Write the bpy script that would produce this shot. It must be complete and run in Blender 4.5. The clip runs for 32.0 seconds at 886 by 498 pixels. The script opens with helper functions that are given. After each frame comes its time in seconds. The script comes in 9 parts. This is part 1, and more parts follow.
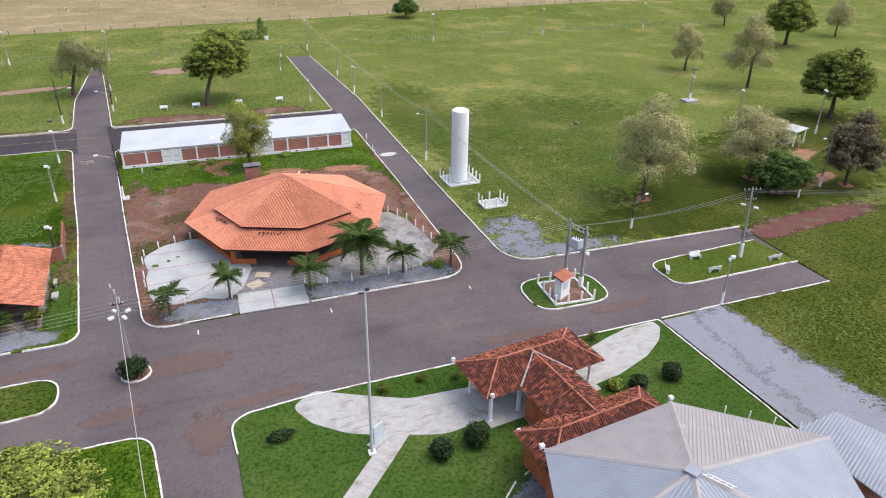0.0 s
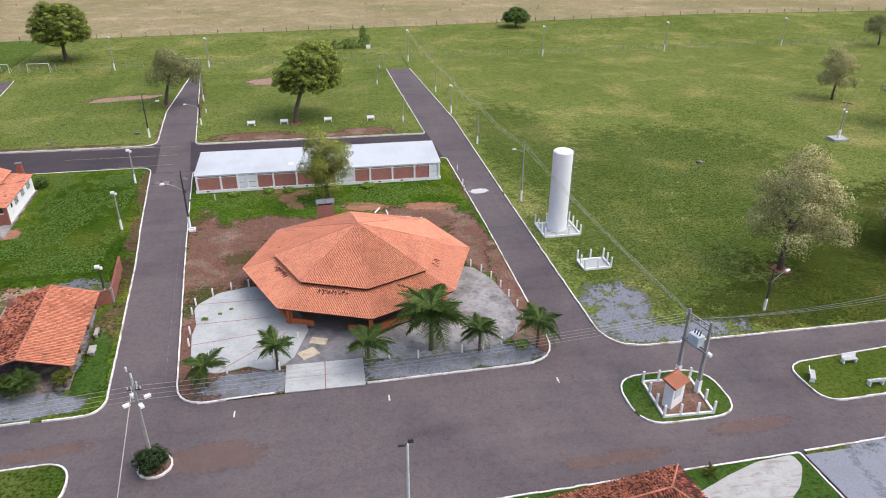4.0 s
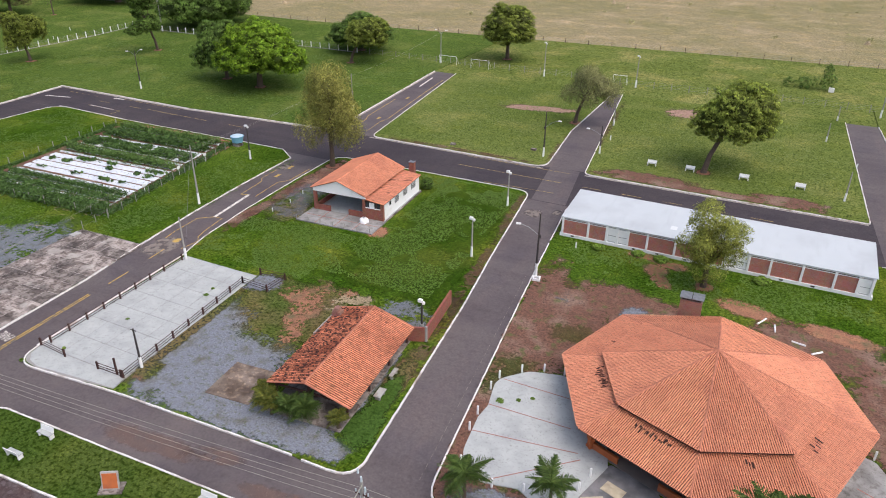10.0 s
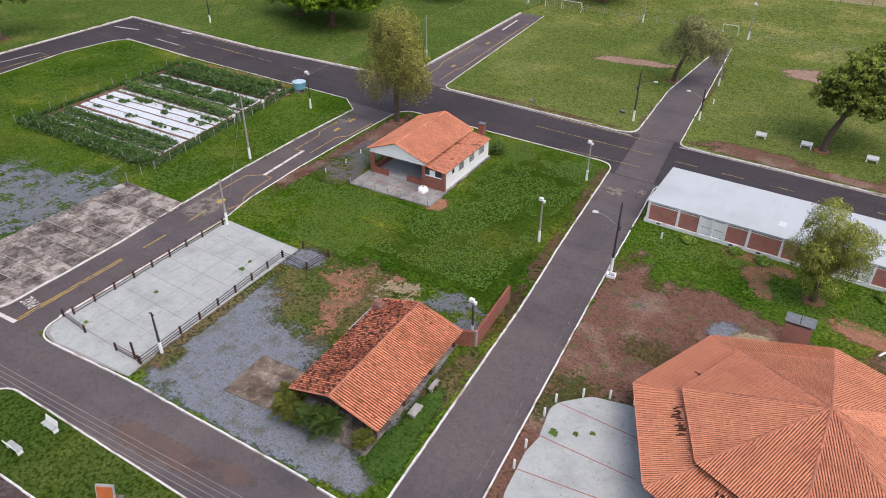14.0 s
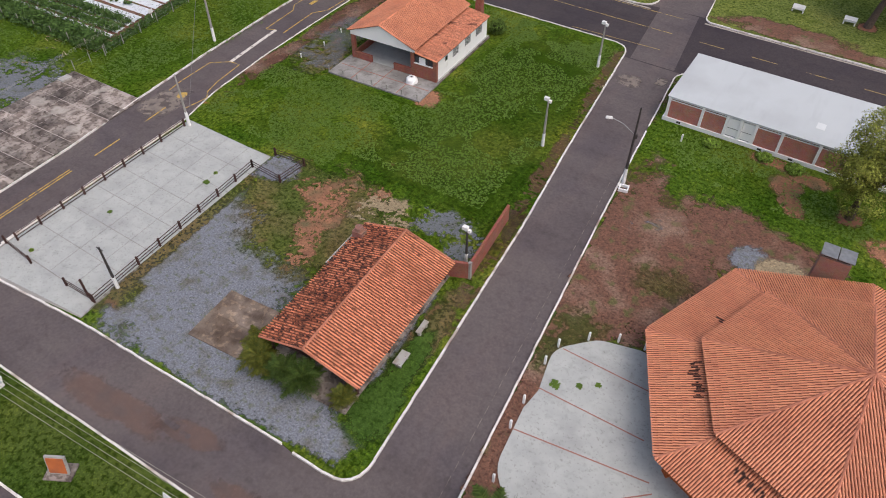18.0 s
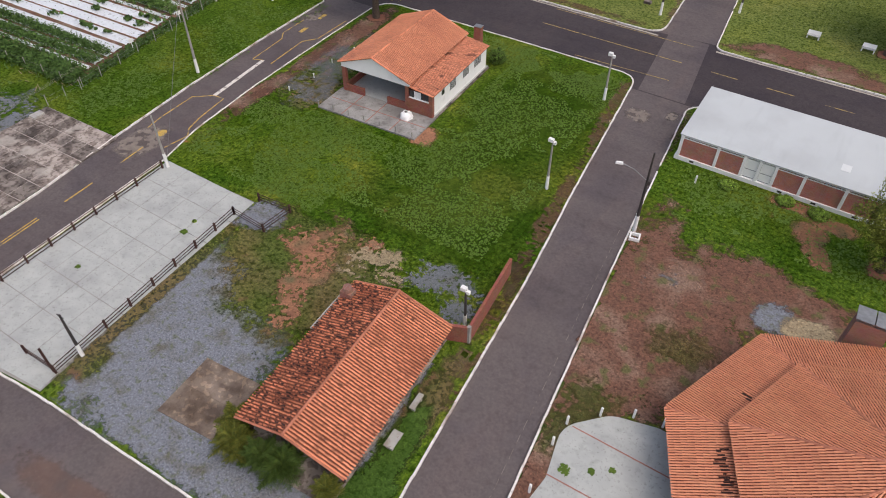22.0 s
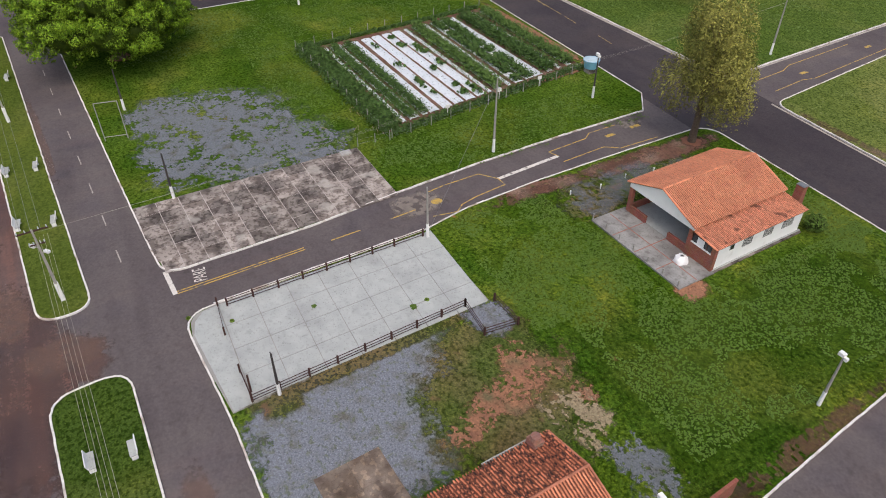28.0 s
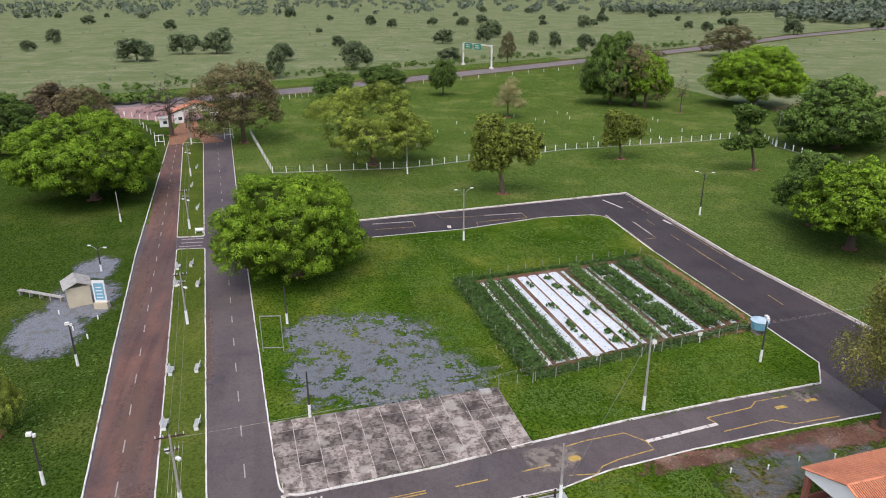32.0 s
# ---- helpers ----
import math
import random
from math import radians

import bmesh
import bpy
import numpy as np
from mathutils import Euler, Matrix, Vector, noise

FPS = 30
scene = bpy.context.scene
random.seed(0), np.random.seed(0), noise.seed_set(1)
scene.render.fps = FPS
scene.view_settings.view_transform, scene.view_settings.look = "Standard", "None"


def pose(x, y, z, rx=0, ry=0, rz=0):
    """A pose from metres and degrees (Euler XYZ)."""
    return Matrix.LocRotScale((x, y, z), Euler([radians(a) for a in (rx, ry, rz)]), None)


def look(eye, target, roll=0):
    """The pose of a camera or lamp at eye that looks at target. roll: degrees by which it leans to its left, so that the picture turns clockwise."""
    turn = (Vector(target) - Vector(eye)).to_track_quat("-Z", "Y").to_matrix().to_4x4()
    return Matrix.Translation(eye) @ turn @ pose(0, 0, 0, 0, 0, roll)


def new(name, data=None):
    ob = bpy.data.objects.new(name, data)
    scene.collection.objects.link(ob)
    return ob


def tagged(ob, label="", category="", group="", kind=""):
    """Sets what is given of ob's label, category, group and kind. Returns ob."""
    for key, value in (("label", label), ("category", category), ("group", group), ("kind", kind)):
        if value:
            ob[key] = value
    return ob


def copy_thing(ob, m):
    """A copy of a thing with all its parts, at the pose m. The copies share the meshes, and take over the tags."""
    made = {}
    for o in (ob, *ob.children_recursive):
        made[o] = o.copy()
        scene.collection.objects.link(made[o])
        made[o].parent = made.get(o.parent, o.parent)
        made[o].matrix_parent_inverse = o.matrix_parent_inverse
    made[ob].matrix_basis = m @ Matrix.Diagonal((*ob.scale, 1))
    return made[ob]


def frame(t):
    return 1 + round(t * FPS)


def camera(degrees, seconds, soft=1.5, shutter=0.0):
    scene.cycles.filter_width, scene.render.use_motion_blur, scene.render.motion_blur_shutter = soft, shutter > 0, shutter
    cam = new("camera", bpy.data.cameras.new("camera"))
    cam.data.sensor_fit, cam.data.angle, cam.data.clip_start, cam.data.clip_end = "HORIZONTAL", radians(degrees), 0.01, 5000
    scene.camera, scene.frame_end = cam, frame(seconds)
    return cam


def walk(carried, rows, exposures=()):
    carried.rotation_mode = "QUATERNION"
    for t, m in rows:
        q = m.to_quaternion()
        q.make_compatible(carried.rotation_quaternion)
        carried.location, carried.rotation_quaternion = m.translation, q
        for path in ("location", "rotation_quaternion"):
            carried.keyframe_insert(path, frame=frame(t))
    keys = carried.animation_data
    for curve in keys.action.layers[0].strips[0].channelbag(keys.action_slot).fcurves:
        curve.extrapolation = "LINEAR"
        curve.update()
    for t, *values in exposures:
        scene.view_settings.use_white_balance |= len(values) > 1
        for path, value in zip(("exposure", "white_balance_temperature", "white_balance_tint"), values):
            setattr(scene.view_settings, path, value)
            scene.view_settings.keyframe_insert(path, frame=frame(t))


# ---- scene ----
cam = camera(65.0, 32.0, soft=1.0)
PATH = [
    (0, pose(-8.65, -85.50, 40.23, 62.57, 0, -18.96) @ pose(0, 0, 0, 0, 0, 0.72)),
    (0.5, pose(-8.07, -83.94, 40.23, 62.63, 0, -17.36) @ pose(0, 0, 0, 0, 0, 0.74)),
    (1, pose(-7.39, -82.17, 40.22, 62.65, 0, -14.80) @ pose(0, 0, 0, 0, 0, 0.70)),
    (1.5, pose(-6.56, -80.32, 40.39, 62.58, 0, -11.97) @ pose(0, 0, 0, 0, 0, 0.62)),
    (2, pose(-5.63, -78.50, 40.59, 62.49, 0, -10.84) @ pose(0, 0, 0, 0, 0, 0.49)),
    (2.5, pose(-5.03, -76.75, 40.60, 62.57, 0, -10.90) @ pose(0, 0, 0, 0, 0, 0.48)),
    (4.5, pose(-2.53, -69.97, 41.06, 62.40, 0, -8.51) @ pose(0, 0, 0, 0, 0, 0.30)),
    (5, pose(-2.13, -68.32, 41.00, 62.45, 0, -6.45) @ pose(0, 0, 0, 0, 0, 0.27)),
    (5.5, pose(-1.74, -66.75, 41.02, 62.48, 0, -3.05) @ pose(0, 0, 0, 0, 0, 0.33)),
    (6, pose(-1.28, -65.18, 41.08, 62.50, 0, 0.82) @ pose(0, 0, 0, 0, 0, 0.38)),
    (6.5, pose(-0.92, -63.65, 41.19, 62.48, 0, 5.00) @ pose(0, 0, 0, 0, 0, 0.42)),
    (7, pose(-0.37, -62.09, 41.29, 62.45, 0, 9.35) @ pose(0, 0, 0, 0, 0, 0.43)),
    (7.5, pose(-0.14, -60.62, 41.31, 62.46, 0, 13.33) @ pose(0, 0, 0, 0, 0, 0.52)),
    (8, pose(-0.18, -59.43, 41.54, 62.42, 0, 16.83) @ pose(0, 0, 0, 0, 0, 0.62)),
    (8.5, pose(-0.18, -58.10, 41.62, 62.45, 0, 19.82) @ pose(0, 0, 0, 0, 0, 0.72)),
    (9, pose(-0.14, -56.46, 41.57, 62.48, 0, 22.16) @ pose(0, 0, 0, 0, 0, 0.69)),
    (9.5, pose(-0.25, -54.94, 41.52, 62.51, 0, 24.12) @ pose(0, 0, 0, 0, 0, 0.63)),
    (10, pose(-0.42, -53.43, 41.53, 62.50, 0, 26.02) @ pose(0, 0, 0, 0, 0, 0.62)),
    (10.5, pose(-0.80, -52.03, 41.51, 62.52, 0, 27.82) @ pose(0, 0, 0, 0, 0, 0.63)),
    (11, pose(-1.10, -50.51, 41.50, 62.53, 0, 29.79) @ pose(0, 0, 0, 0, 0, 0.65)),
    (11.5, pose(-1.48, -49.02, 41.49, 62.52, 0, 31.74) @ pose(0, 0, 0, 0, 0, 0.58)),
    (12, pose(-1.91, -47.77, 41.46, 62.57, 0, 33.28) @ pose(0, 0, 0, 0, 0, 0.65)),
    (12.5, pose(-2.36, -46.27, 41.51, 62.53, 0, 33.58) @ pose(0, 0, 0, 0, 0, 0.54)),
    (13, pose(-2.94, -44.99, 41.45, 62.48, 0, 33.55) @ pose(0, 0, 0, 0, 0, 0.54)),
    (13.5, pose(-3.39, -43.77, 41.34, 60.48, 0, 33.57) @ pose(0, 0, 0, 0, 0, 0.56)),
    (14, pose(-3.97, -42.58, 41.31, 57.14, 0, 33.48) @ pose(0, 0, 0, 0, 0, 0.60)),
    (14.5, pose(-4.54, -41.31, 41.34, 53.65, 0, 33.48) @ pose(0, 0, 0, 0, 0, 0.55)),
    (15, pose(-5.09, -40.09, 41.35, 50.30, 0, 33.47) @ pose(0, 0, 0, 0, 0, 0.50)),
    (15.5, pose(-5.83, -39.06, 41.29, 47.10, 0, 33.25) @ pose(0, 0, 0, 0, 0, 0.68)),
    (17.5, pose(-8.40, -34.95, 41.15, 45.05, 0, 33.06) @ pose(0, 0, 0, 0, 0, 0.72)),
    (18, pose(-8.87, -34.01, 41.07, 45.16, 0, 33.14) @ pose(0, 0, 0, 0, 0, 0.61)),
    (18.5, pose(-9.33, -33.24, 40.90, 45.34, 0, 33.13) @ pose(0, 0, 0, 0, 0, 0.64)),
    (19, pose(-9.77, -32.36, 40.82, 45.40, 0, 33.23) @ pose(0, 0, 0, 0, 0, 0.46)),
    (19.5, pose(-10.25, -31.69, 40.76, 45.48, 0, 33.15) @ pose(0, 0, 0, 0, 0, 0.53)),
    (20, pose(-10.76, -31.05, 40.74, 45.51, 0, 33.02) @ pose(0, 0, 0, 0, 0, 0.61)),
    (20.5, pose(-11.20, -30.44, 40.68, 45.59, 0, 32.95) @ pose(0, 0, 0, 0, 0, 0.62)),
    (21, pose(-11.45, -29.82, 40.59, 45.69, 0, 33.06) @ pose(0, 0, 0, 0, 0, 0.51)),
    (21.5, pose(-11.75, -29.27, 40.54, 45.78, 0, 33.09) @ pose(0, 0, 0, 0, 0, 0.46)),
    (22, pose(-12.06, -28.76, 40.45, 45.86, 0, 33.09) @ pose(0, 0, 0, 0, 0, 0.44)),
    (22.5, pose(-12.48, -28.29, 40.43, 45.90, 0, 32.94) @ pose(0, 0, 0, 0, 0, 0.54)),
    (23, pose(-12.82, -27.82, 40.35, 45.98, 0, 32.91) @ pose(0, 0, 0, 0, 0, 0.55)),
    (23.5, pose(-13.14, -27.27, 40.31, 46.01, 0, 32.92) @ pose(0, 0, 0, 0, 0, 0.47)),
    (24, pose(-13.50, -26.79, 40.28, 46.15, 0, 32.93) @ pose(0, 0, 0, 0, 0, 0.54)),
    (24.5, pose(-13.96, -26.45, 40.36, 46.47, 0, 33.81) @ pose(0, 0, 0, 0, 0, 0.70)),
    (25, pose(-14.23, -25.96, 40.41, 46.89, 0, 38.05) @ pose(0, 0, 0, 0, 0, 0.92)),
    (25.5, pose(-14.35, -25.35, 40.65, 47.19, 0, 42.67) @ pose(0, 0, 0, 0, 0, 0.91)),
    (26, pose(-14.64, -25.02, 40.83, 47.59, 0, 47.03) @ pose(0, 0, 0, 0, 0, 1.16)),
    (26.5, pose(-14.77, -24.43, 40.82, 48.07, 0, 51.82) @ pose(0, 0, 0, 0, 0, 1.01)),
    (28.5, pose(-14.71, -21.38, 41.67, 52.34, 0, 65.56) @ pose(0, 0, 0, 0, 0, -0.28)),
    (29, pose(-15.02, -21.06, 41.71, 54.80, 0, 67.34) @ pose(0, 0, 0, 0, 0, -0.34)),
    (29.5, pose(-15.34, -20.76, 41.84, 57.24, 0, 69.08) @ pose(0, 0, 0, 0, 0, -0.38)),
    (30, pose(-15.73, -20.56, 41.95, 59.65, 0, 70.76) @ pose(0, 0, 0, 0, 0, -0.37)),
    (30.5, pose(-16.08, -20.35, 41.88, 62.15, 0, 72.43) @ pose(0, 0, 0, 0, 0, -0.38)),
    (31, pose(-16.42, -20.16, 41.96, 64.59, 0, 74.08) @ pose(0, 0, 0, 0, 0, -0.35)),
    (31.5, pose(-16.75, -19.94, 42.00, 67.04, 0, 75.77) @ pose(0, 0, 0, 0, 0, -0.39)),
    (32, pose(-16.97, -19.70, 41.93, 69.34, 0, 77.23) @ pose(0, 0, 0, 0, 0, -0.38)),
]
EXPO = [(0, 0.58, 5950, 13), (6, 0.42, 5950, 13), (10, 0.33, 6030, 12), (13, 0.25, 6020, 12), (15.5, 0.1, 6100, 12), (20, -0.01, 6330, 12), (26, 0.01, 6300, 10), (29, 0.06, 6150, 10), (32, 0.22, 6000, 11)]
walk(cam, PATH, EXPO)

# ---- world and light: a soft, low evening sky ----
world = bpy.data.worlds.new("sky")
scene.world = world
world.use_nodes = True
wn = world.node_tree.nodes
sky = wn.new("ShaderNodeTexSky")
sky.sky_type = "NISHITA"
sky.sun_disc = False
SUN_EL, SUN_AZ = radians(60), radians(105)
sky.sun_elevation, sky.sun_rotation = SUN_EL, SUN_AZ
sky.dust_density = 6.0
world.node_tree.links.new(sky.outputs[0], wn["Background"].inputs[0])
wn["Background"].inputs[1].default_value = 0.148
sun = new("sun", bpy.data.lights.new("sun", "SUN"))
sun.data.energy, sun.data.angle, sun.data.color = 0.8, radians(125), (1.0, 0.93, 0.84)
way = Vector((math.sin(SUN_AZ) * math.cos(SUN_EL), math.cos(SUN_AZ) * math.cos(SUN_EL), math.sin(SUN_EL)))
sun.matrix_world = look((0, 0, 60), Vector((0, 0, 60)) - way)


# ---- materials ----
def mat(name, c1, c2, scale=2.0, rough=0.85, bump=0.0, bscale=None, c3=None, scale3=0.15, lo3=0.5, hi3=0.7,
        metal=0.0, local=False, island=0.0, obj=0.0, detail=6.0, spec=0.3, sub=None):
    """Two-colour grain at one scale, stains of a third colour at a larger one, fine relief; island/obj: tint variation by piece."""
    m = bpy.data.materials.new(name)
    m.use_nodes = True
    t = m.node_tree
    n, l = t.nodes, t.links
    b = n["Principled BSDF"]
    b.inputs["Roughness"].default_value = rough
    b.inputs["Metallic"].default_value = metal
    b.inputs["Specular IOR Level"].default_value = spec
    if local:
        src = n.new("ShaderNodeTexCoord").outputs["Object"]
    else:
        src = n.new("ShaderNodeNewGeometry").outputs["Position"]

    def noise_at(s, d=detail):
        q = n.new("ShaderNodeTexNoise")
        q.inputs["Scale"].default_value = s
        q.inputs["Detail"].default_value = d
        l.new(src, q.inputs["Vector"])
        return q.outputs["Fac"]

    def ramp(fac, lo, hi):
        q = n.new("ShaderNodeMapRange")
        q.inputs["From Min"].default_value, q.inputs["From Max"].default_value = lo, hi
        l.new(fac, q.inputs["Value"])
        return q.outputs["Result"]

    def mix(fac, a, c, kind="MIX"):
        q = n.new("ShaderNodeMix")
        q.data_type, q.blend_type = "RGBA", kind
        for sock, v in ((q.inputs[0], fac), (q.inputs[6], a), (q.inputs[7], c)):
            if isinstance(v, bpy.types.NodeSocket):
                l.new(v, sock)
            else:
                sock.default_value = (*v, 1) if isinstance(v, tuple) else v
        return q.outputs[2]

    col = mix(ramp(noise_at(scale), 0.32, 0.68), c1, c2)
    if c3:
        col = mix(ramp(noise_at(scale3), lo3, hi3), col, c3)
    for amount, socket in ((island, "island"), (obj, "obj")):
        if amount:
            r = n.new("ShaderNodeNewGeometry").outputs["Random Per Island"] if socket == "island" else n.new("ShaderNodeObjectInfo").outputs["Random"]
            v = n.new("ShaderNodeMapRange")
            v.inputs["To Min"].default_value, v.inputs["To Max"].default_value = 1 - amount, 1 + amount
            l.new(r, v.inputs["Value"])
            g = n.new("ShaderNodeCombineColor")
            for k in range(3):
                l.new(v.outputs[0], g.inputs[k])
            col = mix(1.0, col, g.outputs[0], "MULTIPLY")
    l.new(col, b.inputs["Base Color"])
    if bump:
        q = n.new("ShaderNodeBump")
        q.inputs["Strength"].default_value = bump
        q.inputs["Distance"].default_value = 0.05
        l.new(noise_at(bscale or scale * 3), q.inputs["Height"])
        l.new(q.outputs[0], b.inputs["Normal"])
    return m


def grass_mat(name, base, dark, dry, dry_lo=0.5, dry_hi=0.7, fine=7.0, soil=None, soil_lo=0.68, clump=0.85):
    """Turf: blades' grain, tussocks, large lighter and drier tracts, bare earth in spots."""
    m = mat(name, dark, base, fine, 0.95, 0.7, fine * 1.3, c3=dry, scale3=0.09, lo3=dry_lo, hi3=dry_hi, spec=0.0)
    layer(m, 0.8, 0.42, 0.66, (0.62, 0.68, 0.55), clump * 0.8)
    layer(m, 0.028, 0.42, 0.62, (0.72, 0.8, 0.66), 0.7)
    layer(m, 3.0, 0.46, 0.62, (0.3, 0.37, 0.27), clump)
    layer(m, 6.5, 0.5, 0.66, (1.7, 1.6, 1.25), clump)
    layer(m, 1.4, 0.52, 0.68, (0.5, 0.6, 0.45), clump * 0.8)
    layer(m, 0.22, 0.48, 0.7, (1.3, 1.18, 1.0), 0.6)
    if soil:
        layer(m, 0.33, soil_lo, soil_lo + 0.07, soil, 0.85, "MIX")
    return m


def layer(m, scale, lo, hi, tint, amount, kind="MULTIPLY", stretch=None, detail=8):
    """Another broad or fine variation laid over a material's colour."""
    n, l = m.node_tree.nodes, m.node_tree.links
    b = n["Principled BSDF"]
    src = n.new("ShaderNodeNewGeometry").outputs["Position"]
    if stretch:
        mp = n.new("ShaderNodeMapping")
        mp.inputs["Scale"].default_value = stretch
        l.new(src, mp.inputs["Vector"])
        src = mp.outputs[0]
    q = n.new("ShaderNodeTexNoise")
    q.inputs["Scale"].default_value, q.inputs["Detail"].default_value = scale, detail
    l.new(src, q.inputs["Vector"])
    r = n.new("ShaderNodeMapRange")
    r.inputs["From Min"].default_value, r.inputs["From Max"].default_value, r.inputs["To Max"].default_value = lo, hi, amount
    l.new(q.outputs["Fac"], r.inputs["Value"])
    x = n.new("ShaderNodeMix")
    x.data_type, x.blend_type = "RGBA", kind
    l.new(r.outputs[0], x.inputs[0])
    l.new(b.inputs["Base Color"].links[0].from_socket, x.inputs[6])
    x.inputs[7].default_value = (*tint, 1)
    l.new(x.outputs[2], b.inputs["Base Color"])
    return m


def gritty(m):
    """Pebbles and crumbs over bare soil."""
    layer(m, 8.0, 0.56, 0.66, (1.7, 1.6, 1.5), 0.8)
    return layer(m, 5.0, 0.5, 0.64, (0.55, 0.52, 0.5), 0.8)


def asphalt(name, c1, c2, dust, lo=0.52):
    """Worn asphalt: grit, tyre-polished tracts, dust in broad smears, dark mends."""
    m = mat(name, c1, c2, 5, 0.88, 0.3, 60, spec=0.25)
    layer(m, 0.09, lo, lo + 0.25, dust, 0.4, "MIX")
    layer(m, 0.4, 0.5, 0.75, dust, 0.25, "MIX")
    layer(m, 0.07, 0.45, 0.65, (0.74, 0.72, 0.76), 0.8)
    layer(m, 1.7, 0.52, 0.75, (0.7, 0.68, 0.68), 0.6)
    layer(m, 0.5, 0.5, 0.7, (0.8, 0.79, 0.81), 0.7, stretch=(0.12, 1, 1))
    layer(m, 0.5, 0.52, 0.72, (1.16, 1.1, 1.07), 0.7, stretch=(1, 0.12, 1))
    layer(m, 0.16, 0.52, 0.66, (0.82, 0.83, 0.9), 0.8)
    return m


def leaf_mat(name, c1, c2, island=0.35):
    """Leaves: matt, letting some light through, each one a little different."""
    m = mat(name, c1, c2, 3.0, 0.6, 0.7, 5.0, island=island, obj=0.12, local=True, spec=0.2)
    t = m.node_tree
    n, l = t.nodes, t.links
    b = n["Principled BSDF"]
    # per-vertex tone scales the colour: painted shade inside, lighter at the tips
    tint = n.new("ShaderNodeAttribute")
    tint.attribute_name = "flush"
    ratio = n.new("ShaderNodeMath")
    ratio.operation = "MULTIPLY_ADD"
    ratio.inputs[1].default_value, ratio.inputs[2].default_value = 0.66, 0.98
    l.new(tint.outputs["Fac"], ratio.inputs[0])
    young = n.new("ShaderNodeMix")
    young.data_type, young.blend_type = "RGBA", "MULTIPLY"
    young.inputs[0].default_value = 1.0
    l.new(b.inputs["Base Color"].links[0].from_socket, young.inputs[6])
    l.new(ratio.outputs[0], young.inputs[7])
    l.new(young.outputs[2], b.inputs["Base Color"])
    tr = n.new("ShaderNodeBsdfTranslucent")
    l.new(b.inputs["Base Color"].links[0].from_socket, tr.inputs["Color"])
    x = n.new("ShaderNodeMixShader")
    x.inputs[0].default_value = 0.14
    l.new(b.outputs[0], x.inputs[1])
    l.new(tr.outputs[0], x.inputs[2])
    l.new(x.outputs[0], n["Material Output"].inputs["Surface"])
    return m


def brick_mat(name, c1, c2, mortar, scale=1.0):
    m = bpy.data.materials.new(name)
    m.use_nodes = True
    n, l = m.node_tree.nodes, m.node_tree.links
    b = n["Principled BSDF"]
    b.inputs["Roughness"].default_value = 0.9
    tc = n.new("ShaderNodeTexCoord")
    q = n.new("ShaderNodeTexBrick")
    mp = n.new("ShaderNodeMapping")
    mp.inputs["Rotation"].default_value = (radians(90), 0, 0)
    l.new(tc.outputs["Object"], mp.inputs["Vector"])
    l.new(mp.outputs[0], q.inputs["Vector"])
    for k, v in (("Color1", (*c1, 1)), ("Color2", (*c2, 1)), ("Mortar", (*mortar, 1)), ("Scale", scale), ("Brick Width", 0.22), ("Row Height", 0.075), ("Mortar Size", 0.008)):
        q.inputs[k].default_value = v
    no = n.new("ShaderNodeTexNoise")
    no.inputs["Scale"].default_value = 1.2
    l.new(tc.outputs["Object"], no.inputs["Vector"])
    x = n.new("ShaderNodeMix")
    x.data_type, x.blend_type = "RGBA", "MULTIPLY"
    x.inputs[0].default_value = 0.5
    l.new(q.outputs["Color"], x.inputs[6])
    l.new(no.outputs["Color"], x.inputs[7])
    l.new(x.outputs[2], b.inputs["Base Color"])
    return m


M_GRASS = grass_mat("meadow_grass", (0.22, 0.245, 0.075), (0.128, 0.162, 0.047), (0.295, 0.275, 0.108))
M_LAWN = grass_mat("rough_lawn", (0.098, 0.168, 0.022), (0.05, 0.09, 0.014), (0.155, 0.185, 0.038), soil=(0.2, 0.11, 0.065), soil_lo=0.7)
layer(M_LAWN, 0.11, 0.46, 0.6, (0.6, 0.72, 0.55), 0.85)
# copy of the lawn with brighter, yellower layers over its colour
M_BRIGHT_LAWN = M_LAWN.copy()
M_BRIGHT_LAWN.name = "open_lawn"
layer(layer(M_BRIGHT_LAWN, 0.3, 0.35, 0.7, (1.5, 1.3, 1.25), 0.8), 1.3, 0.5, 0.62, (1.3, 1.2, 1.1), 0.6, stretch=(1, 0.5, 1))
layer(layer(M_LAWN, 0.45, 0.5, 0.62, (0.76, 0.84, 0.68), 0.6, stretch=(1, 0.55, 1)), 1.3, 0.52, 0.66, (1.4, 1.22, 1.05), 0.6, stretch=(1, 0.5, 1))
layer(M_LAWN, 0.075, 0.48, 0.6, (1.25, 1.08, 1.0), 0.8)
layer(layer(M_LAWN, 4.2, 0.5, 0.58, (1.6, 1.42, 1.2), 0.75, stretch=(1, 0.45, 1)), 2.4, 0.56, 0.64, (0.65, 0.7, 0.6), 0.5, stretch=(0.5, 1, 1))
M_PLOT = grass_mat("mown_meadow_plot", (0.19, 0.222, 0.064), (0.112, 0.15, 0.041), (0.23, 0.24, 0.084))
M_RANK = grass_mat("rank_green_meadow", (0.108, 0.127, 0.03), (0.058, 0.078, 0.018), (0.15, 0.148, 0.045))
M_MOWN = grass_mat("mown_lawn", (0.07, 0.125, 0.026), (0.046, 0.088, 0.018), (0.1, 0.14, 0.036), fine=11, clump=0.6)
M_PADDOCK = grass_mat("green_paddock", (0.138, 0.19, 0.048), (0.082, 0.128, 0.03), (0.18, 0.208, 0.066))
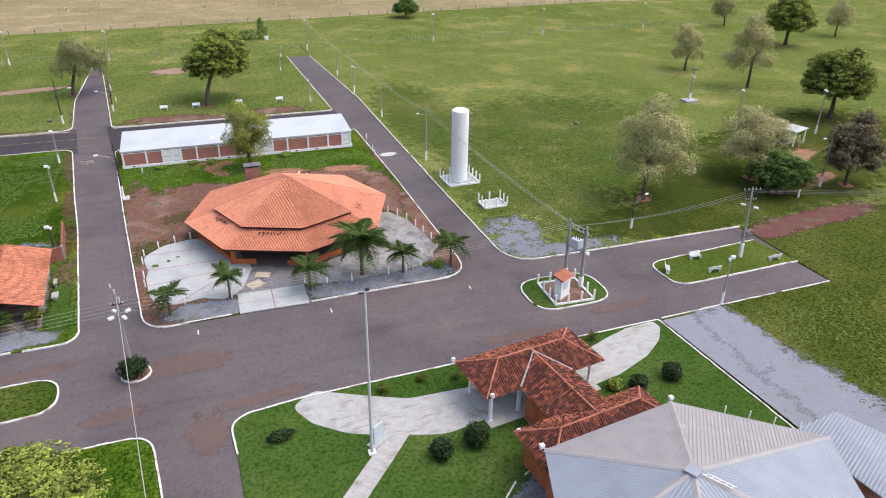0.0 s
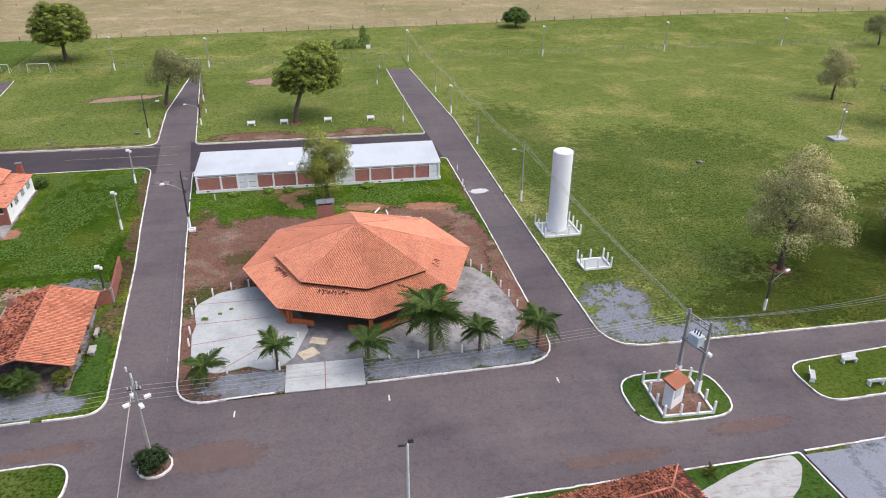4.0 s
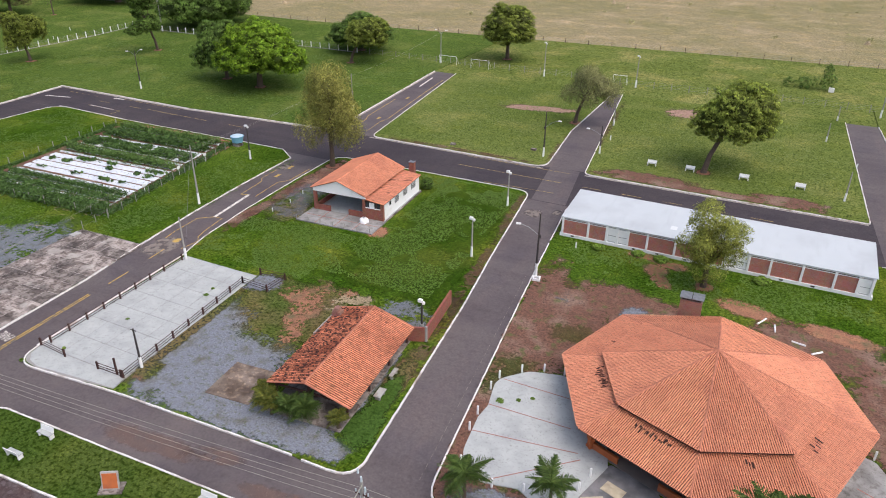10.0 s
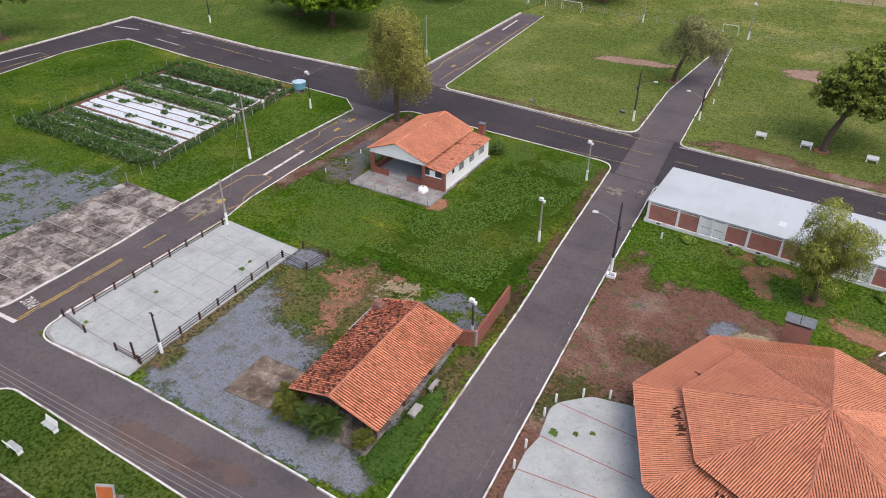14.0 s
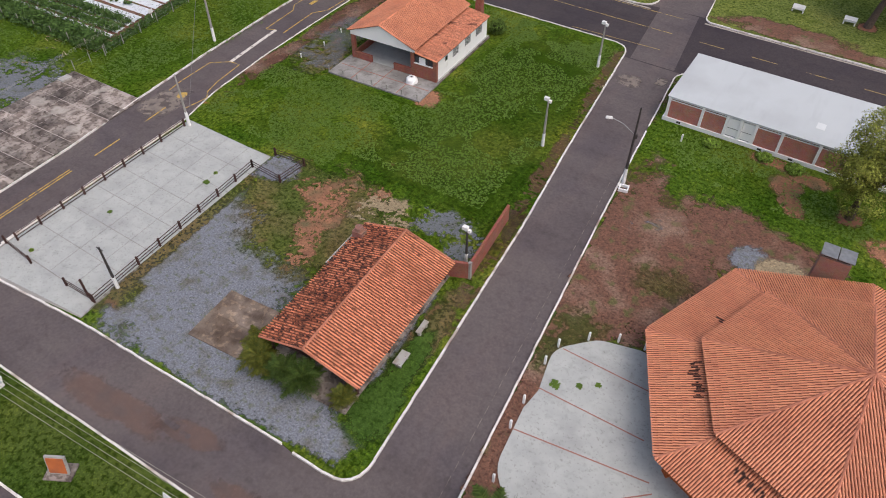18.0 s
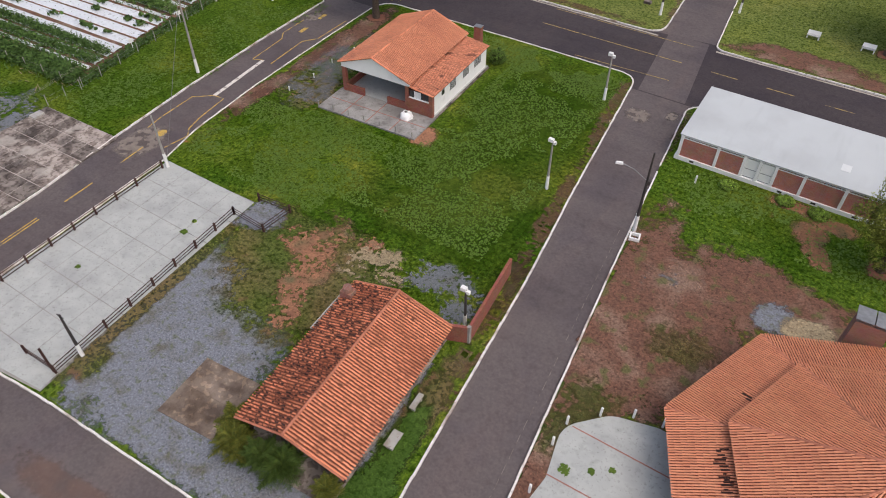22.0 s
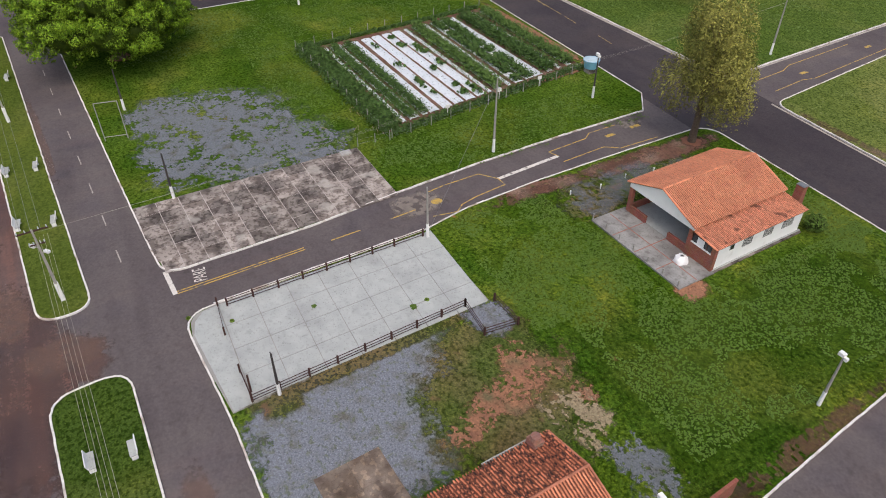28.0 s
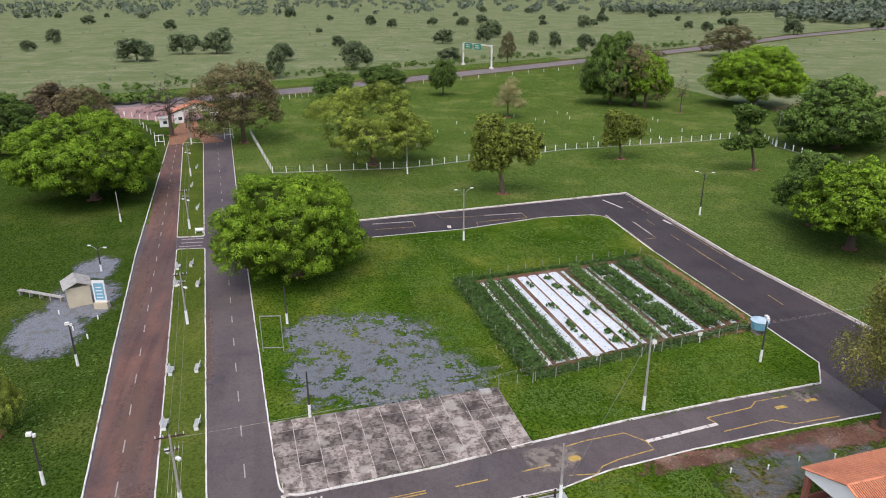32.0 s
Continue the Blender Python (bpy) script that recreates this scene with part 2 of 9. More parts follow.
M_MEDIAN = grass_mat("mown_median_turf", (0.115, 0.15, 0.03), (0.085, 0.115, 0.022), (0.14, 0.16, 0.04), fine=11, clump=0.5)
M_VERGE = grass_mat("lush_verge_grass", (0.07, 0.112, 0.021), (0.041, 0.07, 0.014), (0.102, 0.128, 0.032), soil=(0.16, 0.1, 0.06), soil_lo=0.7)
M_WEED = grass_mat("weedy_ground", (0.12, 0.145, 0.04), (0.065, 0.09, 0.025), (0.17, 0.13, 0.07), 0.45, 0.58, soil=(0.21, 0.12, 0.075), soil_lo=0.58)
M_DRY = grass_mat("dry_pasture", (0.37, 0.295, 0.19), (0.27, 0.232, 0.138), (0.42, 0.33, 0.22), fine=2.0, clump=0.55)
# distance haze is mixed into this paler, greyer pasture colour
M_PAST = grass_mat("far_pasture", (0.225, 0.252, 0.14), (0.165, 0.195, 0.105), (0.275, 0.275, 0.175), fine=1.2, clump=0.5)
M_ASPH = asphalt("asphalt", (0.108, 0.091, 0.09), (0.144, 0.121, 0.118), (0.166, 0.139, 0.13), 0.47)
M_ASPH_RED = asphalt("dusty_asphalt", (0.115, 0.078, 0.072), (0.15, 0.098, 0.086), (0.23, 0.125, 0.09), 0.44)
layer(layer(M_ASPH_RED, 0.35, 0.44, 0.6, (1.3, 1.1, 1.0), 0.8, stretch=(0.1, 1, 1)), 0.9, 0.5, 0.62, (0.72, 0.74, 0.8), 0.8, stretch=(0.07, 1, 1))
M_HIGHWAY = asphalt("pale_highway_asphalt", (0.19, 0.165, 0.165), (0.235, 0.2, 0.195), (0.27, 0.215, 0.19), 0.5)
M_FORECOURT = asphalt("pink_dusty_forecourt", (0.34, 0.21, 0.19), (0.4, 0.25, 0.22), (0.44, 0.28, 0.24), 0.48)
M_ASPH_DARK = asphalt("dark_asphalt", (0.052, 0.043, 0.048), (0.07, 0.058, 0.06), (0.1, 0.078, 0.072), 0.55)
M_KERB = mat("whitewashed_kerb", (0.82, 0.795, 0.755), (0.68, 0.64, 0.59), 3, 0.9, 0.3, c3=(0.33, 0.25, 0.19), scale3=0.6, lo3=0.52, hi3=0.7)
M_GUTTER = layer(mat("worn_gutter_concrete", (0.47, 0.425, 0.37), (0.36, 0.315, 0.27), 2.5, 0.92, 0.3, c3=(0.24, 0.19, 0.15), scale3=0.5, lo3=0.55, hi3=0.72), 6, 0.55, 0.7, (0.6, 0.55, 0.5), 0.7)
M_WHITE = mat("white_paint", (0.86, 0.855, 0.835), (0.79, 0.785, 0.765), 2, 0.7, 0.1, c3=(0.5, 0.47, 0.42), scale3=0.9, lo3=0.64, hi3=0.82, local=True)
M_TANK_WHITE = mat("fresh_white_enamel", (0.9, 0.9, 0.89), (0.86, 0.86, 0.85), 1.5, 0.5, 0.05, c3=(0.7, 0.68, 0.64), scale3=0.7, lo3=0.62, hi3=0.85, local=True)
M_TILE_HIP = mat("darker_ridge_tile", (0.5, 0.2, 0.125), (0.4, 0.15, 0.09), 3, 0.85, island=0.2)
M_TILE = mat("clay_tile", (0.655, 0.245, 0.13), (0.72, 0.295, 0.16), 1.2, 0.5, 0.2, 9, c3=(0.53, 0.19, 0.105), scale3=0.35, lo3=0.5, hi3=0.75, island=0.08, spec=0.5)
M_TILE_SPOT = mat("spotted_clay_tile", (0.66, 0.25, 0.14), (0.73, 0.3, 0.175), 1.2, 0.6, 0.2, 9, c3=(0.2, 0.075, 0.045), scale3=0.9, lo3=0.6, hi3=0.68, island=0.2, spec=0.45)
# bed coloured far darker than the tiles, for shade between their rows
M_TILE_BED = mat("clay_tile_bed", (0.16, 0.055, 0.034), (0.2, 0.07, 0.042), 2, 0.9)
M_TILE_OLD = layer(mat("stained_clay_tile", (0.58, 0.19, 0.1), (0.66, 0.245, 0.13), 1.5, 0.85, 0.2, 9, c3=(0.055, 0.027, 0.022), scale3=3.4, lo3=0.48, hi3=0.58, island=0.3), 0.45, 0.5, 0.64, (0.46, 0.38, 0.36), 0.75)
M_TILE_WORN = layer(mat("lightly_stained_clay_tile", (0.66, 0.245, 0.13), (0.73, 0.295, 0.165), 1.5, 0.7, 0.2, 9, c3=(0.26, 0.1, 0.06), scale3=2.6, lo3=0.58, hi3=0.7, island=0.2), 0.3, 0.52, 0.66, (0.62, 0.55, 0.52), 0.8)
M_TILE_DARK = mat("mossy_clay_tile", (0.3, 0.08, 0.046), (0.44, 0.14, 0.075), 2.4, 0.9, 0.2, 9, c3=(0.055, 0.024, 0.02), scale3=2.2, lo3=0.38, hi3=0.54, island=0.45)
M_ORANGE = mat("terracotta_paint", (0.55, 0.16, 0.05), (0.47, 0.13, 0.045), 1.5, 0.85, 0.1, c3=(0.28, 0.10, 0.06), scale3=0.5)
M_BRICK = brick_mat("red_brick", (0.38, 0.12, 0.08), (0.31, 0.09, 0.062), (0.36, 0.2, 0.14))
M_BRICK_SHED = brick_mat("orange_red_brick", (0.6, 0.225, 0.165), (0.5, 0.175, 0.125), (0.5, 0.33, 0.27))
M_BRICK_PINK = brick_mat("pinkish_brick", (0.42, 0.2, 0.15), (0.34, 0.15, 0.11), (0.38, 0.27, 0.22))
M_CONC = layer(layer(mat("pale_concrete", (0.46, 0.475, 0.45), (0.4, 0.412, 0.395), 0.8, 0.9, 0.15, 20, c3=(0.355, 0.362, 0.35), scale3=0.35, lo3=0.5, hi3=0.7), 2.0, 0.55, 0.72, (0.78, 0.78, 0.77), 0.7), 6.0, 0.58, 0.7, (0.6, 0.58, 0.55), 0.6)
M_CONC_WARM = layer(mat("paving_concrete", (0.44, 0.43, 0.4), (0.37, 0.355, 0.33), 1.5, 0.9, 0.2, 20, c3=(0.28, 0.23, 0.18), scale3=0.7, lo3=0.52, hi3=0.72), 5.0, 0.6, 0.7, (0.5, 0.4, 0.32), 0.7)
M_DRIVE = layer(layer(mat("pale_worn_drive", (0.44, 0.44, 0.41), (0.37, 0.365, 0.34), 1.2, 0.9, 0.2, 20, c3=(0.29, 0.265, 0.23), scale3=0.5, lo3=0.54, hi3=0.72), 1.6, 0.56, 0.64, (0.7, 0.62, 0.55), 0.7, stretch=(0.3, 1.6, 1)), 8.0, 0.62, 0.68, (0.5, 0.4, 0.3), 0.8)
M_CONC_OLD = mat("weathered_slab", (0.4, 0.345, 0.305), (0.28, 0.238, 0.208), 0.9, 0.92, 0.25, 15, c3=(0.17, 0.145, 0.13), scale3=0.35, lo3=0.49, hi3=0.6, obj=0.4)
layer(layer(layer(M_CONC_OLD, 0.75, 0.49, 0.55, (0.5, 0.47, 0.46), 0.85), 2.6, 0.53, 0.58, (0.5, 0.48, 0.46), 0.85), 0.3, 0.6, 0.66, (0.46, 0.42, 0.37), 0.6, "MIX")
M_GRAVEL = mat("grey_gravel", (0.225, 0.238, 0.268), (0.16, 0.17, 0.194), 7, 0.95, 0.8, 18, c3=(0.13, 0.125, 0.105), scale3=0.7, lo3=0.5, hi3=0.72)
layer(layer(layer(M_GRAVEL, 2.2, 0.54, 0.66, (0.11, 0.125, 0.055), 0.6, "MIX"), 9.0, 0.5, 0.64, (1.45, 1.45, 1.45), 0.8), 6.0, 0.5, 0.64, (0.6, 0.6, 0.6), 0.8)
M_GRAVEL_PALE = layer(mat("pale_grey_gravel", (0.27, 0.285, 0.315), (0.2, 0.21, 0.235), 6, 0.95, 0.6, 18, c3=(0.22, 0.22, 0.225), scale3=0.4, lo3=0.5, hi3=0.7), 1.6, 0.62, 0.7, (0.16, 0.16, 0.09), 0.7, "MIX")
M_CLAY = mat("pinkish_bare_clay", (0.36, 0.235, 0.175), (0.29, 0.18, 0.13), 1.5, 0.95, 0.4, 10, c3=(0.2, 0.15, 0.08), scale3=0.8, lo3=0.55, hi3=0.7)
M_EARTH = mat("red_earth", (0.36, 0.18, 0.1), (0.25, 0.12, 0.073), 1.2, 0.95, 0.5, 10, c3=(0.14, 0.12, 0.06), scale3=0.5, lo3=0.52, hi3=0.72)
M_EARTH_DARK = layer(layer(mat("brown_earth", (0.2, 0.1, 0.066), (0.13, 0.069, 0.048), 1.5, 0.95, 0.5, 10, c3=(0.25, 0.165, 0.12), scale3=0.25, lo3=0.5, hi3=0.66), 3.5, 0.5, 0.64, (0.6, 0.55, 0.55), 0.8), 0.8, 0.56, 0.66, (0.1, 0.115, 0.035), 0.75, "MIX")
M_SLAB_BROWN = layer(layer(mat("brown_stained_slab", (0.31, 0.25, 0.2), (0.24, 0.19, 0.152), 1.2, 0.92, 0.25, 15, c3=(0.11, 0.082, 0.065), scale3=0.5, lo3=0.42, hi3=0.66, obj=0.15), 1.7, 0.5, 0.68, (0.7, 0.66, 0.62), 0.7), 9, 0.56, 0.66, (0.75, 0.72, 0.7), 0.7)
layer(layer(M_SLAB_BROWN, 0.4, 0.35, 0.6, (0.52, 0.47, 0.43), 0.9), 2.2, 0.56, 0.62, (1.7, 1.65, 1.5), 0.7)
M_SAND = mat("pale_straw_soil", (0.42, 0.34, 0.21), (0.31, 0.24, 0.15), 2.5, 0.95, 0.5, 10)
M_ROOF_WHITE = layer(mat("white_roof_sheet", (0.53, 0.56, 0.565), (0.505, 0.535, 0.54), 0.3, 0.6, 0.0, c3=(0.43, 0.45, 0.455), scale3=0.12, spec=0.3), 1.1, 0.55, 0.75, (0.88, 0.88, 0.88), 0.6, stretch=(1, 0.2, 1))
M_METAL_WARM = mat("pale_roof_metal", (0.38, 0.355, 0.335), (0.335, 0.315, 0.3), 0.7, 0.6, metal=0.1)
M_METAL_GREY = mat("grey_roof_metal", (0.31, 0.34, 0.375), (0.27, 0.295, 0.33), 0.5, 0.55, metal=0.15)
M_PANE = mat("milky_roof_pane", (0.68, 0.7, 0.69), (0.62, 0.64, 0.64), 1.5, 0.5, 0.0, spec=0.3)
M_STEEL = mat("galvanised_steel", (0.32, 0.325, 0.33), (0.24, 0.245, 0.25), 3, 0.45, metal=0.6, local=True)
M_POLE = mat("concrete_pole", (0.36, 0.34, 0.31), (0.28, 0.265, 0.245), 3, 0.9, local=True)
M_DARKPOLE = mat("dark_painted_steel", (0.045, 0.04, 0.04), (0.07, 0.06, 0.055), 3, 0.6, local=True)
M_WOOD_DARK = mat("dark_timber", (0.075, 0.035, 0.028), (0.05, 0.026, 0.022), 5, 0.85, 0.3, local=True)
M_BARK = mat("bark", (0.13, 0.095, 0.07), (0.075, 0.055, 0.042), 6, 0.95, 0.7, 14, local=True)
M_BARK_RED = mat("earth_ring", (0.27, 0.12, 0.075), (0.2, 0.09, 0.055), 3, 0.95, 0.5)
M_GLASS = mat("dark_glass", (0.05, 0.06, 0.065), (0.035, 0.04, 0.045), 1, 0.12, spec=0.6)
# near-black brown painted as the shade in gaps of missing tiles
M_GAP = mat("damp_batten_timber", (0.05, 0.022, 0.017), (0.035, 0.017, 0.014), 3, 0.9)
# near-black colour standing in for the shade inside openings
M_DARK = mat("unlit_interior", (0.06, 0.05, 0.045), (0.045, 0.04, 0.035), 1, 0.95)
M_YELLOW = mat("yellow_road_paint", (0.62, 0.40, 0.07), (0.45, 0.31, 0.1), 4, 0.8, c3=(0.16, 0.14, 0.11), scale3=2.5, lo3=0.5, hi3=0.66)
M_DASH = mat("worn_white_dash", (0.46, 0.42, 0.38), (0.36, 0.32, 0.29), 4, 0.85, c3=(0.16, 0.13, 0.12), scale3=2.0, lo3=0.52, hi3=0.66)
M_YFADED = mat("faded_yellow_paint", (0.42, 0.31, 0.1), (0.3, 0.22, 0.09), 4, 0.8, c3=(0.09, 0.075, 0.065), scale3=2.0, lo3=0.5, hi3=0.62)
M_RPAINT = mat("white_road_paint", (0.72, 0.68, 0.62), (0.6, 0.55, 0.5), 4, 0.8, c3=(0.2, 0.17, 0.15), scale3=2.0, lo3=0.55, hi3=0.7)
M_BLUE = mat("sky_blue_plastic", (0.22, 0.46, 0.62), (0.18, 0.4, 0.55), 2, 0.4, local=True)
M_FILM = mat("white_mulch_film", (0.72, 0.75, 0.78), (0.62, 0.65, 0.68), 3, 0.5, 0.5, 6, c3=(0.3, 0.29, 0.3), scale3=1.5, lo3=0.6, hi3=0.75)
M_WIRE = mat("cable", (0.16, 0.16, 0.16), (0.2, 0.2, 0.2), 1, 0.6)
M_WIRE_PALE = mat("bare_aluminium_cable", (0.42, 0.40, 0.33), (0.34, 0.33, 0.27), 1, 0.6)
M_REDLINE = mat("red_oxide_strip", (0.36, 0.16, 0.12), (0.3, 0.14, 0.11), 2, 0.9)
M_GREEN_SIGN = mat("green_sign_sheet", (0.02, 0.25, 0.17), (0.02, 0.22, 0.15), 1, 0.5)
M_TRAFO = mat("pale_grey_enamel", (0.55, 0.62, 0.64), (0.48, 0.55, 0.57), 2, 0.4, local=True)
L_MANGO = leaf_mat("bright_mango_leaf", (0.1, 0.205, 0.012), (0.235, 0.345, 0.02))
L_YG = leaf_mat("fresh_yellow_green_leaf", (0.2, 0.27, 0.04), (0.28, 0.33, 0.05))
L_SHRUB = leaf_mat("clipped_dark_leaf", (0.026, 0.05, 0.014), (0.045, 0.07, 0.02))
L_DARK = leaf_mat("deep_green_leaf", (0.088, 0.155, 0.026), (0.13, 0.195, 0.038))
L_MID = leaf_mat("mid_green_leaf", (0.165, 0.22, 0.034), (0.26, 0.295, 0.048))
L_GREYGREEN = leaf_mat("grey_olive_leaf", (0.27, 0.27, 0.11), (0.21, 0.21, 0.085))
L_YELLOW = leaf_mat("yellow_green_leaf", (0.34, 0.37, 0.065), (0.26, 0.29, 0.055))
L_PALE = leaf_mat("pale_olive_leaf", (0.42, 0.39, 0.18), (0.32, 0.3, 0.13))
L_GREY = leaf_mat("dry_grey_twig", (0.15, 0.12, 0.09), (0.11, 0.095, 0.07))
L_PALM = leaf_mat("palm_leaf", (0.055, 0.105, 0.022), (0.1, 0.145, 0.03))
L_PALM_Y = leaf_mat("yellowed_palm_leaf", (0.19, 0.185, 0.03), (0.085, 0.115, 0.022))
L_CROP = leaf_mat("crop_leaf", (0.095, 0.165, 0.036), (0.055, 0.108, 0.026))
# pale grey-green leaf with the haze of distance painted in
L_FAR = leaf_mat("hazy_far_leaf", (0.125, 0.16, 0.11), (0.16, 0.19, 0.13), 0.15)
L_GRASS = leaf_mat("tall_grass_blade", (0.15, 0.25, 0.03), (0.2, 0.28, 0.05))


# ---- mesh helpers ----
class Build:
    """Collects simple solids into one mesh."""

    def __init__(self):
        self.v, self.f, self.k = [], [], []

    def add(self, verts, faces, k=0):
        o = len(self.v)
        self.v += [tuple(p) for p in verts]
        self.f += [tuple(i + o for i in q) for q in faces]
        self.k += [k] * len(faces)
        return self

    def box(self, x, y, z, sx, sy, sz, turn=0.0, k=0, taper=1.0):
        """A box that stands on z, centred in x and y."""
        c, s = math.cos(turn), math.sin(turn)
        pts = []
        for dz, w in ((0, 1.0), (sz, taper)):
            for dx, dy in ((-1, -1), (1, -1), (1, 1), (-1, 1)):
                a, b = dx * sx / 2 * w, dy * sy / 2 * w
                pts.append((x + c * a - s * b, y + s * a + c * b, z + dz))
        return self.add(pts, [(3, 2, 1, 0), (4, 5, 6, 7), (0, 1, 5, 4), (1, 2, 6, 5), (2, 3, 7, 6), (3, 0, 4, 7)], k)

    def tube(self, p, q, r0, r1=None, n=8, caps=True, k=0):
        p, q = Vector(p), Vector(q)
        r1 = r0 if r1 is None else r1
        d = (q - p).normalized()
        a = d.orthogonal().normalized()
        b = d.cross(a)
        pts = [c + (a * math.cos(2 * math.pi * i / n) + b * math.sin(2 * math.pi * i / n)) * r for c, r in ((p, r0), (q, r1)) for i in range(n)]
        faces = [(i, (i + 1) % n, n + (i + 1) % n, n + i) for i in range(n)]
        if caps:
            faces += [tuple(range(n - 1, -1, -1)), tuple(range(n, 2 * n))]
        return self.add(pts, faces, k)

    def path(self, pts, radii, n=6, k=0):
        """One unbroken bent tube."""
        ps = [Vector(p) for p in pts]
        rings, side = [], None
        for i, (p, r) in enumerate(zip(ps, radii)):
            d = (ps[min(i + 1, len(ps) - 1)] - ps[max(i - 1, 0)]).normalized()
            side = d.orthogonal().normalized() if side is None else (side - d * side.dot(d)).normalized()
            up = d.cross(side)
            rings += [p + (side * math.cos(2 * math.pi * j / n) + up * math.sin(2 * math.pi * j / n)) * r for j in range(n)]
        return self.add(rings, [(i * n + j, i * n + (j + 1) % n, (i + 1) * n + (j + 1) % n, (i + 1) * n + j) for i in range(len(ps) - 1) for j in range(n)], k)

    def prism(self, outline, z0, z1, k=0):
        n = len(outline)
        pts = [(x, y, z) for z in (z0, z1) for x, y in outline]
        return self.add(pts, [tuple(range(n - 1, -1, -1)), tuple(range(n, 2 * n))] + [(i, (i + 1) % n, n + (i + 1) % n, n + i) for i in range(n)], k)

    def slab(self, corners, thick, k=0):
        """A plate of the given thickness below a plane polygon."""
        cs = [Vector(c) for c in corners]
        nrm = (cs[1] - cs[0]).cross(cs[2] - cs[0]).normalized()
        if nrm.z < 0:
            cs.reverse()
            nrm = -nrm
        n = len(cs)
        return self.add(cs + [c - nrm * thick for c in cs], [tuple(range(n)), tuple(range(2 * n - 1, n - 1, -1))] + [(i, n + i, n + (i + 1) % n, (i + 1) % n) for i in range(n)], k)

    def quad(self, c, a, b, k=0):
        return self.add((c - a - b, c + a - b, c + a + b, c - a + b), [(0, 1, 2, 3)], k)

    def mesh(self, name, *mats, smooth=False):
        me = bpy.data.meshes.new(name)
        me.from_pydata(self.v, [], self.f)
        for m in mats:
            me.materials.append(m)
        if len(mats) > 1:
            me.polygons.foreach_set("material_index", self.k)
        if smooth:
            me.polygons.foreach_set("use_smooth", [True] * len(me.polygons))
        me.update()
        return me


def part(name, b, material, parent=None, label="", smooth=False):
    """One mesh object, under a thing or a part where there is one."""
    mats = material if isinstance(material, tuple) else (material,)
    ob = new(name, b if isinstance(b, bpy.types.Mesh) else b.mesh(name, *mats, smooth=smooth))
    ob.parent = parent
    return tagged(ob, label) if label else ob


def thing(name, m, label, category, group="", kind=""):
    ob = new(name)
    ob.empty_display_size = 0.3
    ob.matrix_basis = m
    return tagged(ob, label, category, group, kind)


def rounded(pts, radii):
    """An outline whose corners are rounded by the given radii."""
    out = []
    n = len(pts)
    for i in range(n):
        p, r = Vector(pts[i]), radii[i]
        if r <= 0:
            out.append((p.x, p.y))
            continue
        a, b = (Vector(pts[i - 1]) - p).normalized(), (Vector(pts[(i + 1) % n]) - p).normalized()
        half = a.angle(b) / 2
        d = min(r / math.tan(half), (Vector(pts[i - 1]) - p).length * 0.49, (Vector(pts[(i + 1) % n]) - p).length * 0.49)
        s, e = p + a * d, p + b * d
        for j in range(7):
            u = j / 6
            q = s * (1 - u) ** 2 + p * 2 * u * (1 - u) + e * u ** 2
            out.append((q.x, q.y))
    return out


KERB_RNG = random.Random(5)


def kerb(name, line, z=0.06, width=0.15, closed=False, drop=0.18):
    """A row of whitewashed kerb stones along a line."""
    b = Build()
    pts = [Vector(p) for p in line]
    if closed:
        pts.append(pts[0])
    for p, q in zip(pts, pts[1:]):
        d = q - p
        if d.length < 0.05:
            continue
        n = max(1, round(d.length / 1.0))
        turn = math.atan2(d.y, d.x)
        for i in range(n):
            if KERB_RNG.random() < 0.004:
                continue
            c = p + d * ((i + 0.5) / n)
            o = KERB_RNG.uniform(-0.02, 0.02)
            b.box(c.x - math.sin(turn) * o, c.y + math.cos(turn) * o, z - drop, d.length / n - 0.012 + (0.1 if n == 1 else 0), width, drop + KERB_RNG.uniform(-0.02, 0.02), turn, taper=0.97)
    ob = part(name, b, M_KERB)
    return tagged(ob, "whitewashed concrete kerb stones along the asphalt", "kerb", kind="structure")


ROAD_Z = -0.10
for soil in (M_EARTH, M_EARTH_DARK, M_SAND, M_CLAY):
    gritty(soil)


PLOTS = []


def on_street(X, Y):
    """True where a spot of the grid lies on asphalt, outside every raised plot."""
    street = ((X > -152) & (X < 34) & (Y > -120) & (Y < 105.2)) | ((X >= 34) & (X < 57.2) & (Y > -34) & (Y < -18))
    for out in PLOTS:
        hit = np.zeros(X.shape, bool)
        for (ax, ay), (bx, by) in zip(out, out[1:] + out[:1]):
            if ay != by:
                hit ^= ((ay > Y) != (by > Y)) & (X < (bx - ax) * (Y - ay) / (by - ay) + ax)
        street &= ~hit
    return street


def block(name, pts, radii, material, label, skip=(), z=0.0, kerbs=True):
    """A raised plot of ground with its kerb; skip: sides without one."""
    out = rounded(pts, radii)
    PLOTS.append(out)
    b = Build().prism(out, ROAD_Z - 0.05, z)
    ob = tagged(part(name, b, material), label, "ground", kind="structure")
    if kerbs:
        run, runs = [], []
        n = len(pts)
        spans = []
        i = 0
        for k in range(n):
            m = 7 if radii[k] > 0 else 1
            spans.append((i, i + m))
            i += m
        for k in range(n):
            lo, hi = spans[k]
            run += out[lo:hi]
            if k in skip:
                runs.append(run)
                run = []
        if run:
            if runs and (n - 1) not in skip:
                runs[0] = run + runs[0]
            elif not runs:
                run.append(run[0])
                runs.append(run)
            else:
                runs.append(run)
        for r in runs:
            if len(r) > 1:
                kerb("kerb", r, z=z + 0.06)
    return ob


SPREAD = {}


